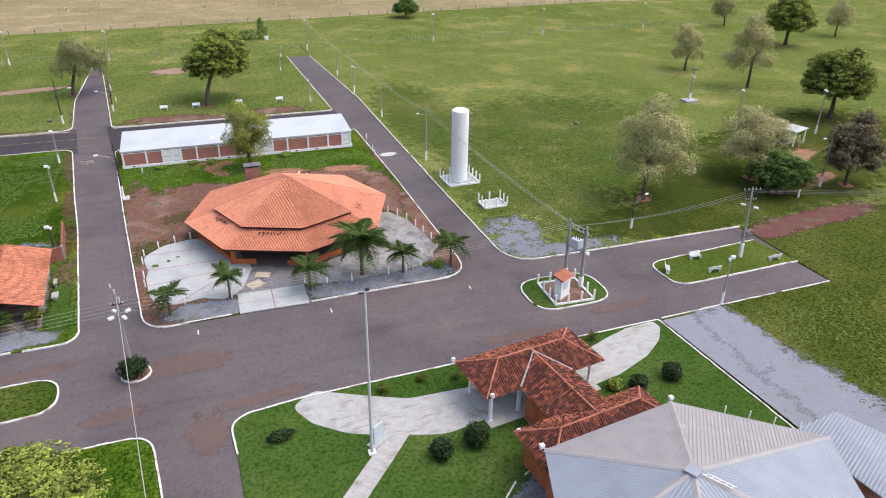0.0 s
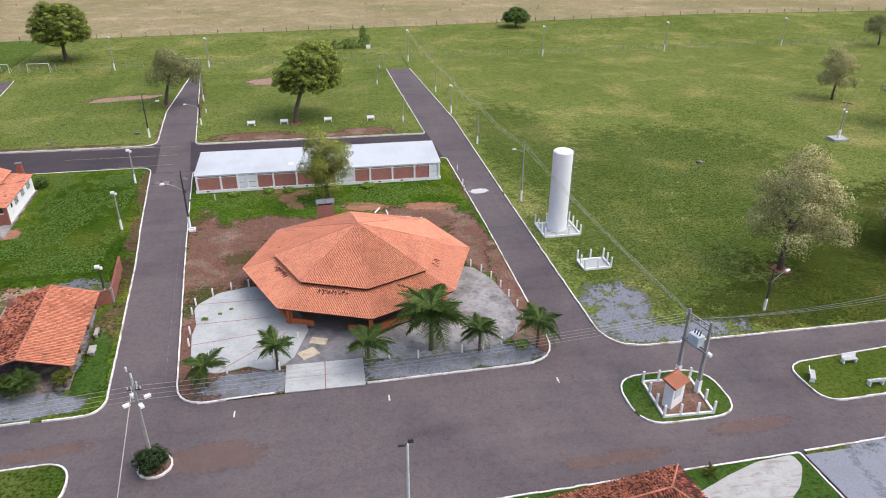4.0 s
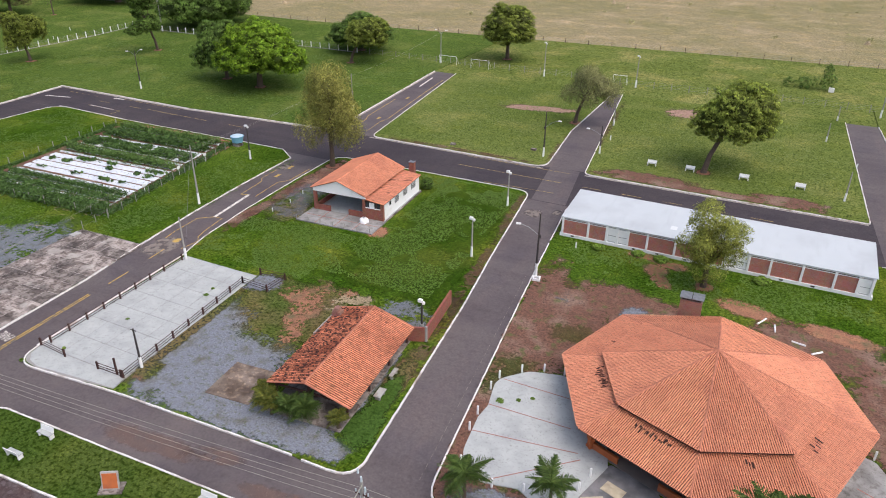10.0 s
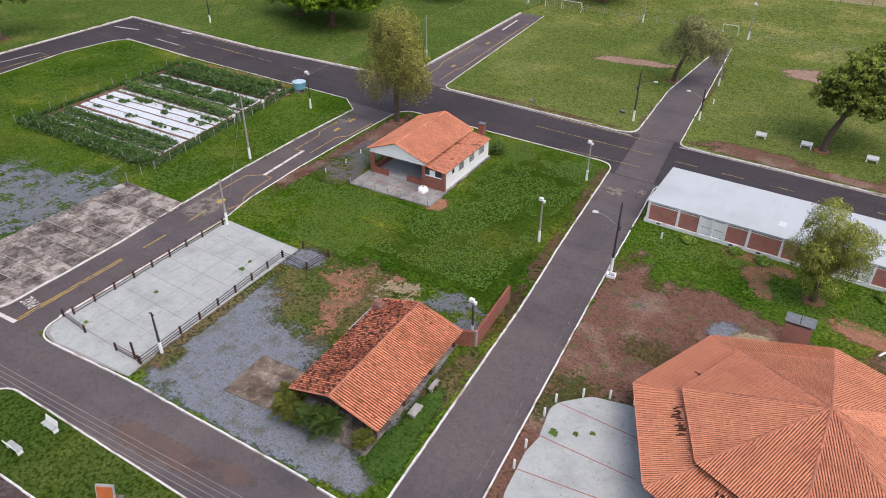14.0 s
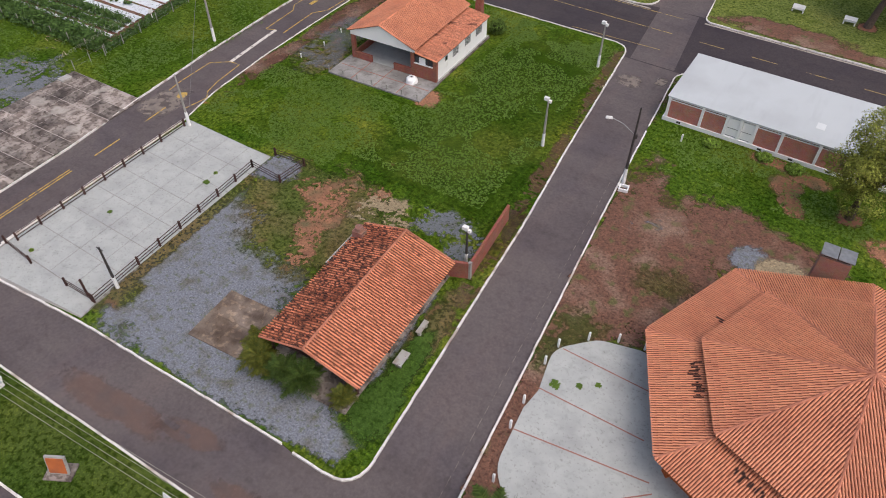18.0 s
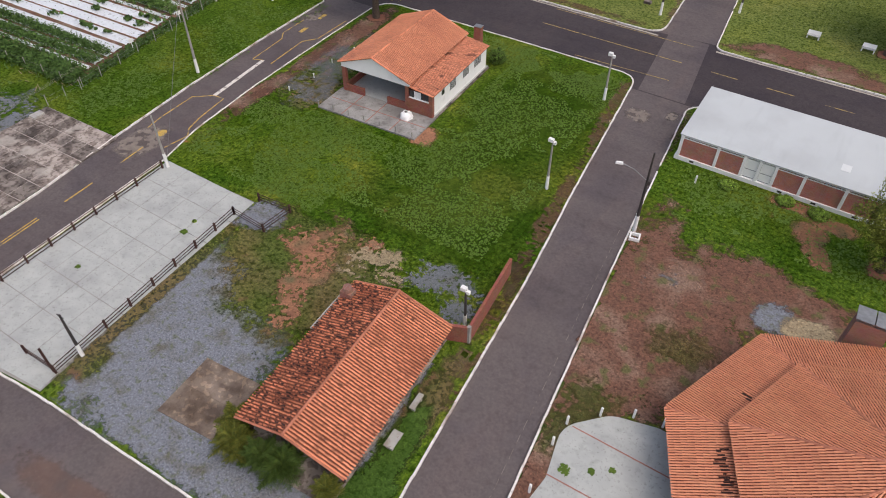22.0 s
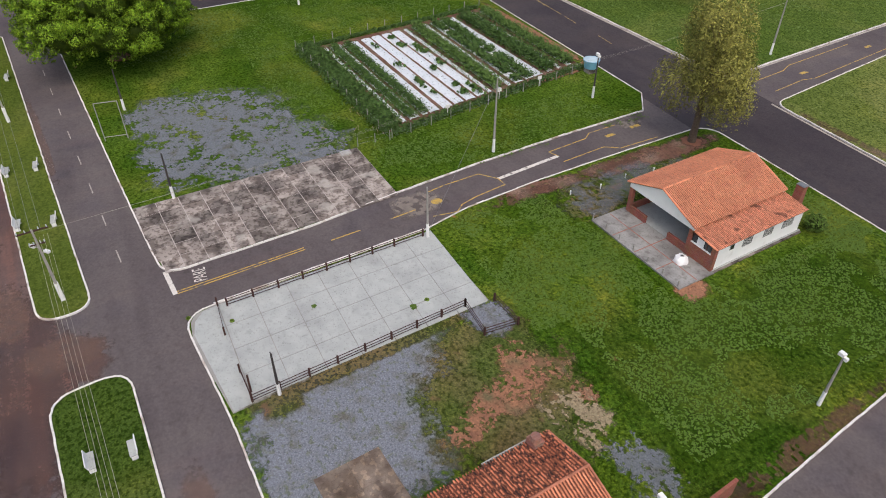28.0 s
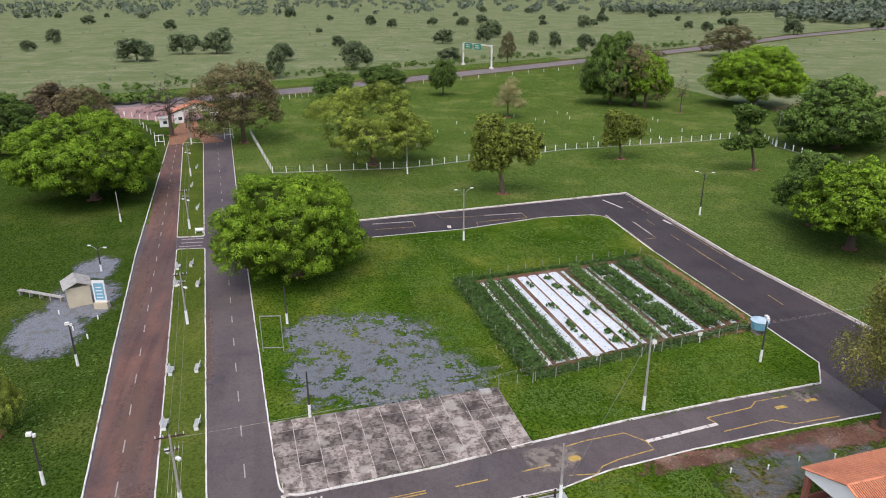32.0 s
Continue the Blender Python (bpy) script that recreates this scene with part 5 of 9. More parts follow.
# ---- metal-roofed hall and gatehouse ----
def ribs(corners, step=0.26, w=0.07, h=0.03):
    """Raised ribs up the slope of a plane roof face; the first two corners are the eave."""
    c = [Vector(p) for p in corners]
    e = (c[1] - c[0]).normalized()
    nrm = e.cross(c[2] - c[0]).normalized()
    nrm = nrm if nrm.z > 0 else -nrm
    u = nrm.cross(e).normalized()
    u = u if u.z > 0 else -u
    flat = [((p - c[0]).dot(e), (p - c[0]).dot(u)) for p in c]
    b = Build()
    s = min(p[0] for p in flat) + step / 2
    while s < max(p[0] for p in flat):
        ts = []
        for (ax, ay), (bx, by) in zip(flat, flat[1:] + flat[:1]):
            if (ax > s) != (bx > s):
                ts.append(ay + (by - ay) * (s - ax) / (bx - ax))
        if len(ts) >= 2 and max(ts) - min(ts) > 0.1:
            a, z = c[0] + e * s + u * min(ts), c[0] + e * s + u * max(ts)
            b.add([a - e * w, a + e * w, a + nrm * h - e * w * 0.4, a + nrm * h + e * w * 0.4, z - e * w, z + e * w, z + nrm * h - e * w * 0.4, z + nrm * h + e * w * 0.4],
                  [(0, 2, 6, 4), (2, 3, 7, 6), (3, 1, 5, 7), (0, 1, 3, 2)])
        s += step
    return b


def hall():
    ob = thing("event_hall", pose(0, 0, 0), "large hall under a faceted ribbed metal roof", "hall")
    z = 5.0
    W, N, E = (10.4, -52.7, z), (22.1, -51.0, z), (30.8, -57.9, z)
    top = (17.1, -59.8, 7.7)
    S1, S2, S3 = (26.0, -69.0, z), (12.3, -70.4, z), (7.6, -61.4, z)
    ring = [W, N, E, S1, S2, S3]
    # first two faces take the warmer, paler metal, the other four the grey
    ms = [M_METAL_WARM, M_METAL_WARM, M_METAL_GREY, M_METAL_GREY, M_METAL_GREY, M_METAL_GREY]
    for i in range(6):
        a, c = ring[i], ring[(i + 1) % 6]
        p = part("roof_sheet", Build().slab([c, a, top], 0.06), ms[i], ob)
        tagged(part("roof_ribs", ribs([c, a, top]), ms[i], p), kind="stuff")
        d = Vector(top) - Vector(a)
        side = d.cross((0, 0, 1)).normalized() * 0.22
        up = Vector((0, 0, 0.09))
        av, tv = Vector(a), Vector(top)
        part("ridge_flashing", Build().add([av - side, av + up, av + side, tv - side, tv + up, tv + side], [(0, 1, 4, 3), (1, 2, 5, 4)]), M_METAL_WARM, ob)
        w = Vector(c) - Vector(a)
        m = (Vector(a) + Vector(c)) / 2
        inw = (Vector((top[0], top[1], z)) - m).normalized() * 0.5
        part("outer_wall", Build().box(m.x + inw.x, m.y + inw.y, -0.1, w.length - 0.6, 0.2, 4.85, math.atan2(w.y, w.x)), M_ORANGE, ob)
    part("crown_plate", Build().box(top[0], top[1], top[2] - 0.02, 0.9, 0.9, 0.12, 0.5), M_METAL_GREY, ob)
    lad = Build()
    for s in (-0.16, 0.16):
        lad.tube((17.6 + s, -60.3, 7.75), (18.9 + s, -61.6, 7.4), 0.03)
    for i in range(5):
        lad.tube((17.4 + 0.3 * i, -60.35 - 0.3 * i, 7.75 - 0.07 * i), (17.8 + 0.3 * i, -60.35 - 0.3 * i, 7.75 - 0.07 * i), 0.02, n=4)
    part("roof_ladder", lad, M_WHITE, ob)
    for x, y, zz, h in ((22.4, -57.6, 6.05, 0.5), (19.9, -55.1, 6.2, 0.4)):
        part("vent_pipe", Build().tube((x, y, zz), (x + 0.1, y, zz + h), 0.06), M_WHITE, ob)
    for x, y in ((22.2, -50.8), (10.3, -52.5)):
        part("floodlight", Build().box(x, y, 5.05, 0.35, 0.3, 0.3).tube((x, y, 4.8), (x, y, 5.1), 0.04), M_WHITE, ob)
    for i in range(4):
        x, y = 25.3 + 1.35 * i, -53.3 - 1.1 * i
        part("antenna_stub", Build().tube((x, y, 4.9), (x, y, 5.6), 0.05), M_WHITE, ob)
    ax = [(29.4, -56.0, 4.2), (34.4, -55.2, 4.2), (39.0, -64.0, 4.0), (31.0, -67.0, 4.3)]
    p = part("annex_roof", Build().slab(ax, 0.06), M_METAL_GREY, ob)
    tagged(part("roof_ribs", ribs([ax[1], ax[2], ax[3], ax[0]]), M_METAL_GREY, p), kind="stuff")
    part("annex_wall", Build().prism([(30.5, -57.5), (33.9, -56.2), (38, -64), (31.4, -66)], -0.1, 3.9), M_CONC_WARM, ob)
    return ob


hall()


def gatehouse():
    ob = thing("gatehouse", pose(15.2, -40.3, 0, 0, 0, 8.5), "gatehouse portico with dark mossy clay tile hip roofs", "gatehouse")
    T = M_TILE_DARK

    def hip(cx, cy, hx, hy, ze, za, seed, k):
        nw, ne, se, sw = (cx - hx, cy + hy, ze), (cx + hx, cy + hy, ze), (cx + hx, cy - hy, ze), (cx - hx, cy - hy, ze)
        rw, re = (cx - hx + k, cy, za), (cx + hx - k, cy, za)
        for i, f in enumerate(([ne, nw, rw, re], [sw, se, re, rw], [nw, sw, rw], [se, ne, re])):
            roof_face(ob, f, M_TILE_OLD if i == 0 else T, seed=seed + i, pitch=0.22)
        for a, c in ((nw, rw), (sw, rw), (ne, re), (se, re), (rw, re)):
            part("hip_tiles", caps((a[0], a[1], a[2] + 0.05), (c[0], c[1], c[2] + 0.05), 0.075), M_TILE_HIP, ob)

    hip(0, 0, 6.1, 2.85, 2.85, 4.25, 60, 2.7)
    # link roof to the hall
    xa, hw = -0.1, 2.7
    ya, yb = -0.6, -10.2
    roof_face(ob, [(xa - hw, yb, 2.9), (xa - hw, ya - 2, 2.9), (xa, ya, 4.3), (xa, yb, 4.3)][::1], T, seed=71, pitch=0.22)
    roof_face(ob, [(xa + hw, ya - 2, 2.9), (xa + hw, yb, 2.9), (xa, yb, 4.3), (xa, ya, 4.3)], T, seed=72, pitch=0.22)
    part("ridge_tiles", caps((xa, ya + 0.4, 4.35), (xa, yb, 4.35), 0.08), M_TILE_HIP, ob)
    part("valley_gutter", Build().slab([(xa - hw - 0.04, ya - 2.2, 3.05), (xa - hw + 0.09, ya - 2.3, 3.05), (xa + 0.05, ya, 4.42), (xa - 0.08, ya + 0.06, 4.42)], 0.02), M_POLE, ob)
    part("valley_gutter", Build().slab([(xa + hw + 0.04, ya - 2.2, 3.05), (xa + hw - 0.09, ya - 2.3, 3.05), (xa - 0.05, ya, 4.42), (xa + 0.08, ya + 0.06, 4.42)], 0.02), M_POLE, ob)
    hip(-0.2, -10.0, 6.2, 2.6, 3.2, 4.75, 80, 2.4)
    for x, y in ((-5.1, 1.6), (-5.4, -2.4), (-2.6, -2.4), (5.5, -1.8), (5.4, 1.6), (-2.6, -7.2), (2.5, -7.2)):
        part("column", Build().box(x, y, -0.05, 0.26, 0.26, 2.95).box(x, y, -0.05, 0.36, 0.36, 0.2), M_WHITE, ob)
    part("porch_floor", Build().box(0, -0.5, -0.05, 11.6, 5.6, 0.12), M_CONC_WARM, ob)
    part("link_floor", Build().box(0, -5.6, -0.05, 5.2, 4.6, 0.12), M_CONC_WARM, ob)
    for x in (-2.5, 2.4):
        part("link_wall", Build().box(x, -5.6, 0.07, 0.18, 4.2, 2.7), M_ORANGE, ob)
    part("end_wall", Build().box(-5.5, -10.1, -0.1, 0.2, 4.4, 3.3), M_ORANGE, ob)
    part("front_wall", Build().box(-4.1, -7.9, -0.1, 2.9, 0.2, 3.3).box(4.0, -7.9, -0.1, 2.9, 0.2, 3.3), M_ORANGE, ob)
    part("east_wall", Build().box(5.2, -10.1, -0.1, 0.2, 4.4, 3.3), M_ORANGE, ob)
    for x, y in ((-6.2, 2.9), (-5.6, -2.9), (-5.9, -7.4)):
        part("floodlight", Build().box(x, y, 2.95, 0.3, 0.24, 0.34).tube((x, y, 2.7), (x, y, 3.0), 0.04), M_WHITE, ob)
    return ob


gatehouse()
# curved drives and path of pale paving, laid in bands
def band(name, line, width, label, step=0.62, material=M_CONC_WARM, z=0.02, ends=0):
    """Paving along a curve in cross bands."""
    pts = [Vector(p) for p in line]
    dense = []
    for i in range(len(pts) - 1):
        p0, p1, p2, p3 = pts[max(i - 1, 0)], pts[i], pts[i + 1], pts[min(i + 2, len(pts) - 1)]
        n = max(2, int((p2 - p1).length / step))
        for j in range(n):
            t = j / n
            dense.append(0.5 * ((2 * p1) + (p2 - p0) * t + (2 * p0 - 5 * p1 + 4 * p2 - p3) * t * t + (3 * p1 - p0 - 3 * p2 + p3) * t ** 3))
    dense.append(pts[-1])
    b = Build()
    rng = random.Random(4)
    sides = []
    for k, p in enumerate(dense):
        d = dense[min(k + 1, len(dense) - 1)] - dense[max(k - 1, 0)]
        wd = width if not ends else width * (1 - (1 - min(1.0, k / ends)) ** 2 * 0.8)
        sides.append(Vector((-d.y, d.x)).normalized() * wd / 2)
    for k in range(len(dense) - 1):
        a, c = dense[k], dense[k + 1]
        g = (c - a).normalized() * 0.006
        h = z + rng.uniform(0, 0.01)
        q = [a + sides[k] + g, a - sides[k] + g, c - sides[k + 1] - g, c + sides[k + 1] - g]
        b.add([(p.x, p.y, -0.06) for p in q] + [(p.x, p.y, h) for p in q], [(4, 5, 6, 7), (0, 1, 5, 4), (1, 2, 6, 5), (2, 3, 7, 6), (3, 0, 4, 7)])
    return tagged(part(name, b, material), label, "paving", kind="structure")


drive_w = rounded([(-5.6, -36.6), (-3.4, -34.9), (0.6, -36.9), (4.4, -38.6), (9.6, -38.7), (9.8, -43.2), (6.1, -43.9), (1.6, -42.6), (-1.6, -41.3), (-4.2, -39.2)], [1.2, 1.2, 4, 4, 0, 0, 4, 4, 4, 2])
drive_e = rounded([(20.4, -36.6), (23.0, -36.9), (26.0, -35.7), (29.0, -34.72), (32.3, -34.45), (32.5, -35.6), (31.0, -37.6), (28.4, -39.5), (24.2, -41.3), (20.8, -42.0)], [0, 1.5, 3, 3, 0.5, 1.5, 3, 4, 4, 0])
for out in (drive_w, drive_e):
    tagged(part("drive", Build().prism(out, -0.06, 0.024), M_DRIVE), "leaf-shaped drive of pale worn concrete with fallen leaves", "paving", kind="structure")
for a, c in (((31.2, -34.75), (31.2, -37.0)), ((29.6, -34.8), (29.8, -38.2)), ((27.8, -35.2), (28.4, -39.2)), ((26.0, -35.9), (26.8, -40.0)), ((24.4, -36.5), (25.0, -40.7)), ((22.8, -36.9), (23.2, -41.2)),
             ((-2.4, -36.0), (-3.6, -39.0)), ((0.2, -37.2), (-1.0, -41.0)), ((2.8, -38.3), (1.8, -42.1)), ((5.2, -39.0), (4.6, -43.0)), ((7.6, -38.9), (7.2, -43.2))):
    a, c = Vector(a), Vector(c)
    d = c - a
    tagged(part("drive_joint", Build().box((a.x + c.x) / 2, (a.y + c.y) / 2, 0.0, d.length, 0.06, 0.028, math.atan2(d.y, d.x)), M_GUTTER), "weathered joint across the drive", "joint", kind="structure")
band("footpath", [(2.6, -42.4), (0.2, -45.2), (-2.6, -48.4), (-8, -55)], 1.7, "narrow pale paved footpath across the lawn", 0.5)
sheet("corner_paving", [(-57, -38.3), (-24.2, -36.8), (-24.4, -38.6), (-57, -40.4)], M_CONC, 0.02, "pale concrete pavement at the street", "paving")
kerb("lawn_edging", [(12.3, -49.2), (9.5, -50.5), (6.2, -53.6)], z=0.1, width=0.12)
sheet("gravel_yard", [(33.4, -34.6), (39.2, -34.5), (39.0, -40), (39.4, -46), (41, -56), (44, -72), (36.2, -72), (34.75, -51.6)], M_GRAVEL_PALE, 0.012, "smooth pale grey gravel yard fading into grass", "gravel")
patch("gravel_yard", [(39.6, -40, 2.6, 7.5, 0), (40.8, -52, 3.6, 12, 8)], M_GRAVEL_PALE, "pale gravel thinning out into grass", z=0.018, cell=0.3, rough=0.2, holes=0.15, seed=3)
patch("gravel_border", [(9.8, -53.2, 3.2, 1.8, 40)], M_GRAVEL, "weedy grey gravel beside the hall", cell=0.2, rough=0.3, holes=0.35, seed=4)


# ---- paved court with rail fence ----
court = [(-63.35, 1.4), (-62.3, -19.5), (-61.75, -21.75), (-58.5, -22.1), (-50.1, -20.95), (-52.2, 1.8)]
tagged(part("court_base", Build().prism(rounded(court, [0, 1, 1.6, 1, 0, 0]), -0.06, 0.03), mat("court_joint", (0.36, 0.345, 0.32), (0.27, 0.255, 0.235), 0.7, 0.9)), "concrete bed of the paved court", "paving", kind="structure")
for i in range(7):
    for j in range(4):
        y0, y1 = -19.3 + 3.0 * i, -19.3 + 3.0 * (i + 1)
        xl = lambda y: -62.15 - (y + 19.5) * 0.058
        xr = lambda y: -50.4 - (y + 20.9) * 0.075
        q = []
        for u, y in ((j / 4, y0), ((j + 1) / 4, y0), ((j + 1) / 4, y1), (j / 4, y1)):
            q.append((xl(y) + (xr(y) - xl(y)) * u, y))
        cx, cy = sum(p[0] for p in q) / 4, sum(p[1] for p in q) / 4
        q = [(cx + (x - cx) * 0.978, cy + (y - cy) * 0.978) for x, y in q]
        ob = part("court_slab", Build().prism(q, 0.0, 0.055), M_CONC)
        tagged(ob, "large pale concrete court slab", "paving", kind="structure")
q = [(-62.1, -19.35), (-61.9, -20.6), (-60.9, -21.5), (-59.4, -21.85), (-50.2, -20.85), (-50.4, -19.35)]
tagged(part("court_slab", Build().prism(q, 0.0, 0.055), M_CONC), "large pale concrete court slab", "paving", kind="structure")
patch("side_bay", [(-50.2, 0.7, 2.0, 1.9, 4)], M_GRAVEL, "small gravel bay beside the court", z=0.045, cell=0.12, rough=0.12, holes=0.12, seed=6)


def rail_fence(name, pts, label, h=0.92, top_low=(0.78, 0.48, 0.2)):
    ob = thing(name, pose(pts[0][0], pts[0][1], 0), label, "fence", "court fences")
    o = Vector(pts[0])
    for p in pts:
        part("post", Build().box(p[0] - o.x, p[1] - o.y, -0.1, 0.15, 0.15, h + 0.1).box(p[0] - o.x, p[1] - o.y, h, 0.12, 0.12, 0.05, taper=0.6), M_WOOD_DARK, ob)
    for a, c in zip(pts, pts[1:]):
        d = Vector(c) - Vector(a)
        m = (Vector(a) + Vector(c)) / 2 - o
        for z in top_low:
            part("rail", Build().box(m.x, m.y, z, d.length, 0.04, 0.055, math.atan2(d.y, d.x)), M_WOOD_DARK, ob)
    return ob


kerb("kerb", [(-63.8, 1.2), (-62.44, -19.6)], z=0.13, width=0.2)
rail_fence("rail_fence", [(-61.63 - 0.064 * (y + 18.6), y) for y in (-18.6, -16.3, -14.0, -11.7, -9.4, -7.1, -4.8, -2.5, 0.6)], "dark timber post and rail fence beside the street")
rail_fence("rail_fence", [(-50.5 - 0.1 * (y + 19.4), y) for y in (-19.4, -17.2, -14.8, -12.4, -10.0, -7.6, -5.2, -2.8, -0.4)], "dark timber post and rail fence along the court")
rail_fence("rail_fence", [(-52.4, -0.4), (-48.7, -0.6), (-48.5, 2.5), (-51.9, 2.2)], "dark timber rails round a gravel bay")
rail_fence("rail_fence", [(-62.1, -19.35), (-58.3, -19.6)], "dark timber rail barrier at the court entrance")
rail_fence("rail_fence", [(-53.8, -19.5), (-50.75, -19.4)], "dark timber rail barrier at the court entrance")
rail_fence("tall_post", [(-51.5, -19.25)], "tall dark timber post at the court entrance", h=1.9)


# ---- weathered slab, gravel spreads, bare soil ----
quad_pt = lambda u, v: ((-68.3 - 2.15 * v) * (1 - u) + (-80.2 - 1.1 * v) * u, (-23.0 + 24.4 * v) * (1 - u) + (-23.85 + 24.85 * v) * u)
rng_slab = random.Random(11)
M_JOINT = layer(mat("pinkish_mortar", (0.52, 0.46, 0.42), (0.41, 0.36, 0.33), 2, 0.9, 0.2, 20), 0.9, 0.52, 0.58, (0.5, 0.45, 0.42), 0.8)
for i in range(6):
    for j in range(11):
        u0, u1, v0, v1 = i / 6, (i + 1) / 6, j / 11, (j + 1) / 11
        if i == 0 and j == 0:
            u0 += 0.03
            v0 += 0.02
        q = [quad_pt(u0, v0), quad_pt(u1, v0), quad_pt(u1, v1), quad_pt(u0, v1)]
        cx, cy = sum(p[0] for p in q) / 4, sum(p[1] for p in q) / 4
        q = [(cx + (x - cx) * 0.965, cy + (y - cy) * 0.965) for x, y in q]
        ob = part("paving_slab", Build().prism(q, -0.05, 0.05 + rng_slab.uniform(-0.008, 0.008)), M_CONC_OLD)
        tagged(ob, "blackened weathered concrete paving slab", "paving", "slabs of the old floor")
q = [quad_pt(0.01, 0.02), quad_pt(0.99, 0.0), quad_pt(0.99, 1), quad_pt(0.01, 1)]
tagged(part("slab_joints", Build().prism(q, -0.05, 0.03), M_JOINT), "pale mortar joints between old slabs", "paving", kind="structure")
tagged(part("manhole", Build().box(-80.6, -0.6, 0.0, 0.9, 1.2, 0.22), M_CONC_WARM), "raised pale concrete cover at the slab edge", "cover")
for dx in (-1.19, 1.19):
    for dy in (-1.23, 1.23):
        ob = tagged(part("paving_slab", Build().box(-40.05 + dx - 0.09 * dy, -14.85 + dy + 0.09 * dx, -0.04, 2.37, 2.45, 0.12, 0.09), M_SLAB_BROWN), "stained brown concrete slab in gravel", "paving", "slabs in the gravel yard")
patch("bare_earth", [(-101.5, 38.0, 13.5, 0.8, 2), (-86.8, 31, 0.8, 6, 4)], M_EARTH, "red soil strip between garden and street", z=0.02, cell=0.2, holes=0.2, seed=99, body=0.85)
patch("green_sward", [(36, 6, 12, 22, 0), (52, 30, 24, 20, 10), (31, 44, 8, 26, 0), (60, 8, 20, 14, 0)], M_PADDOCK, "greener sward in the open meadow", z=0.004, cell=0.5, rough=0.5, holes=0.34, seed=114, body=0.45)
patch("rank_grass", [(72, -6, 26, 11, 12), (95, 8, 26, 14, 20), (52, -13, 16, 5, 0)], M_RANK, "greener rank grass in the meadow", z=0.006, cell=0.7, holes=0.1, seed=101, body=0.75)
patch("gravel_spread", [(-93, -11.5, 10.5, 8.5, 0), (-85, -8, 6, 9, 0), (-99, -17.5, 5, 5, 0), (-88, -18.5, 6, 3.6, 0)], M_GRAVEL, "patchy grey gravel grown through with grass", cell=0.2, rough=0.4, holes=0.455, seed=7, body=0.8)
patch("gravel_yard", [(-44.8, -12.9, 6.4, 7.75, 0), (-46.4, -5.6, 2.6, 4.6, 10), (-38, -18.3, 10.5, 2.3, 2), (-44.6, -6.8, 3.4, 2.8, 20), (-31, -18.1, 3.6, 2.0, 0), (-28.6, -18.5, 2.4, 1.3, 10), (-49, -12, 2.0, 9.5, 6)], M_GRAVEL, "blue grey gravel yard beside the shelter", cell=0.2, rough=0.4, holes=0.12, seed=8)
patch("gravel_spread", [(-33, 3.2, 3.6, 1.7, 15), (-30.2, 1.6, 1.4, 2.2, 0)], M_GRAVEL, "grey gravel behind the brick wall", cell=0.18, rough=0.6, holes=0.5, seed=9, body=0.7)
patch("gravel_spread", [(-29.3, -10, 1.1, 6.5, 4)], M_GRAVEL, "thin gravel beside the shelter", cell=0.16, rough=0.5, holes=0.4, seed=10)
patch("weedy_soil", [(-42.4, -2.4, 6.4, 6.2, 0), (-47.8, -1, 3.0, 4.4, 0)], M_WEED, "weedy brown soil behind the shelter", z=0.02, cell=0.25, rough=0.4, seed=12)
patch("bare_earth", [(-42.6, -1.0, 1.7, 5.0, 8), (-45.2, 0.6, 2.2, 1.7, 0), (-41.0, -6.0, 1.3, 2.4, 10), (-40.4, 3.0, 1.8, 1.2, 0)], M_EARTH, "bare red earth with weeds", z=0.026, cell=0.18, rough=0.65, holes=0.5, seed=13, body=0.9)
patch("weedy_soil", [(-50.7, -10, 0.75, 10.5, 5.4), (-49.4, -17.5, 1.3, 1.6, 0)], M_WEED, "weeds along the foot of the court fence", z=0.04, cell=0.14, rough=0.5, holes=0.25, seed=113, body=0.8)
patch("open_lawn", [(-37.5, 25, 6.5, 14, 4), (-33, 12, 3.6, 9, 7), (-40, 10, 6, 5, 0)], M_BRIGHT_LAWN, "brighter lawn in the open ground by the house", z=0.005, cell=0.5, holes=0.14, seed=115, body=0.65)
patch("straw_soil", [(-38.8, 1.6, 3.4, 2.0, 10)], M_SAND, "pale dry soil behind the shelter", z=0.03, cell=0.18, rough=0.6, holes=0.52, seed=14, body=0.75)
patch("bare_earth", [(-61.6, 24.5, 3.6, 9.5, 3), (-60, 18.2, 2.6, 3.0, 0)], M_WEED, "weedy brown soil beside the house", z=0.007, cell=0.2, holes=0.4, seed=90)
patch("house_gravel", [(-61.6, 24.5, 3.0, 8.5, 3), (-60, 18.5, 2.4, 2.6, 0)], M_GRAVEL, "dark gravel beside the house", cell=0.2, rough=0.3, holes=0.5, seed=15, body=0.45)
patch("bare_earth", [(-64.6, 30.5, 1.6, 9, 0), (-65, 15, 1.2, 5, -3)], M_EARTH_DARK, "bare brown soil along the street", z=0.008, cell=0.2, rough=0.5, holes=0.2, seed=16)
patch("bare_earth", [(-45.3, 18.6, 1.4, 1.6, 0)], M_EARTH, "bare red earth by the porch corner", z=0.016, cell=0.14, rough=0.5, holes=0.1, seed=17)
patch("bare_yard", [(-15.8, 8.5, 5.6, 9.0, 12), (-10, 15.5, 7.6, 3.4, -12), (-17.6, 0, 2.2, 5, 4), (-19.6, 6, 2.6, 15, 4), (-18.6, -10, 1.2, 9, 3), (8.5, 16, 6.5, 4, -8), (14.2, 8, 2.6, 9, 0)], M_EARTH_DARK, "bare brown yard round the pavilion", z=0.008, cell=0.24, rough=0.42, holes=0.14, seed=18)
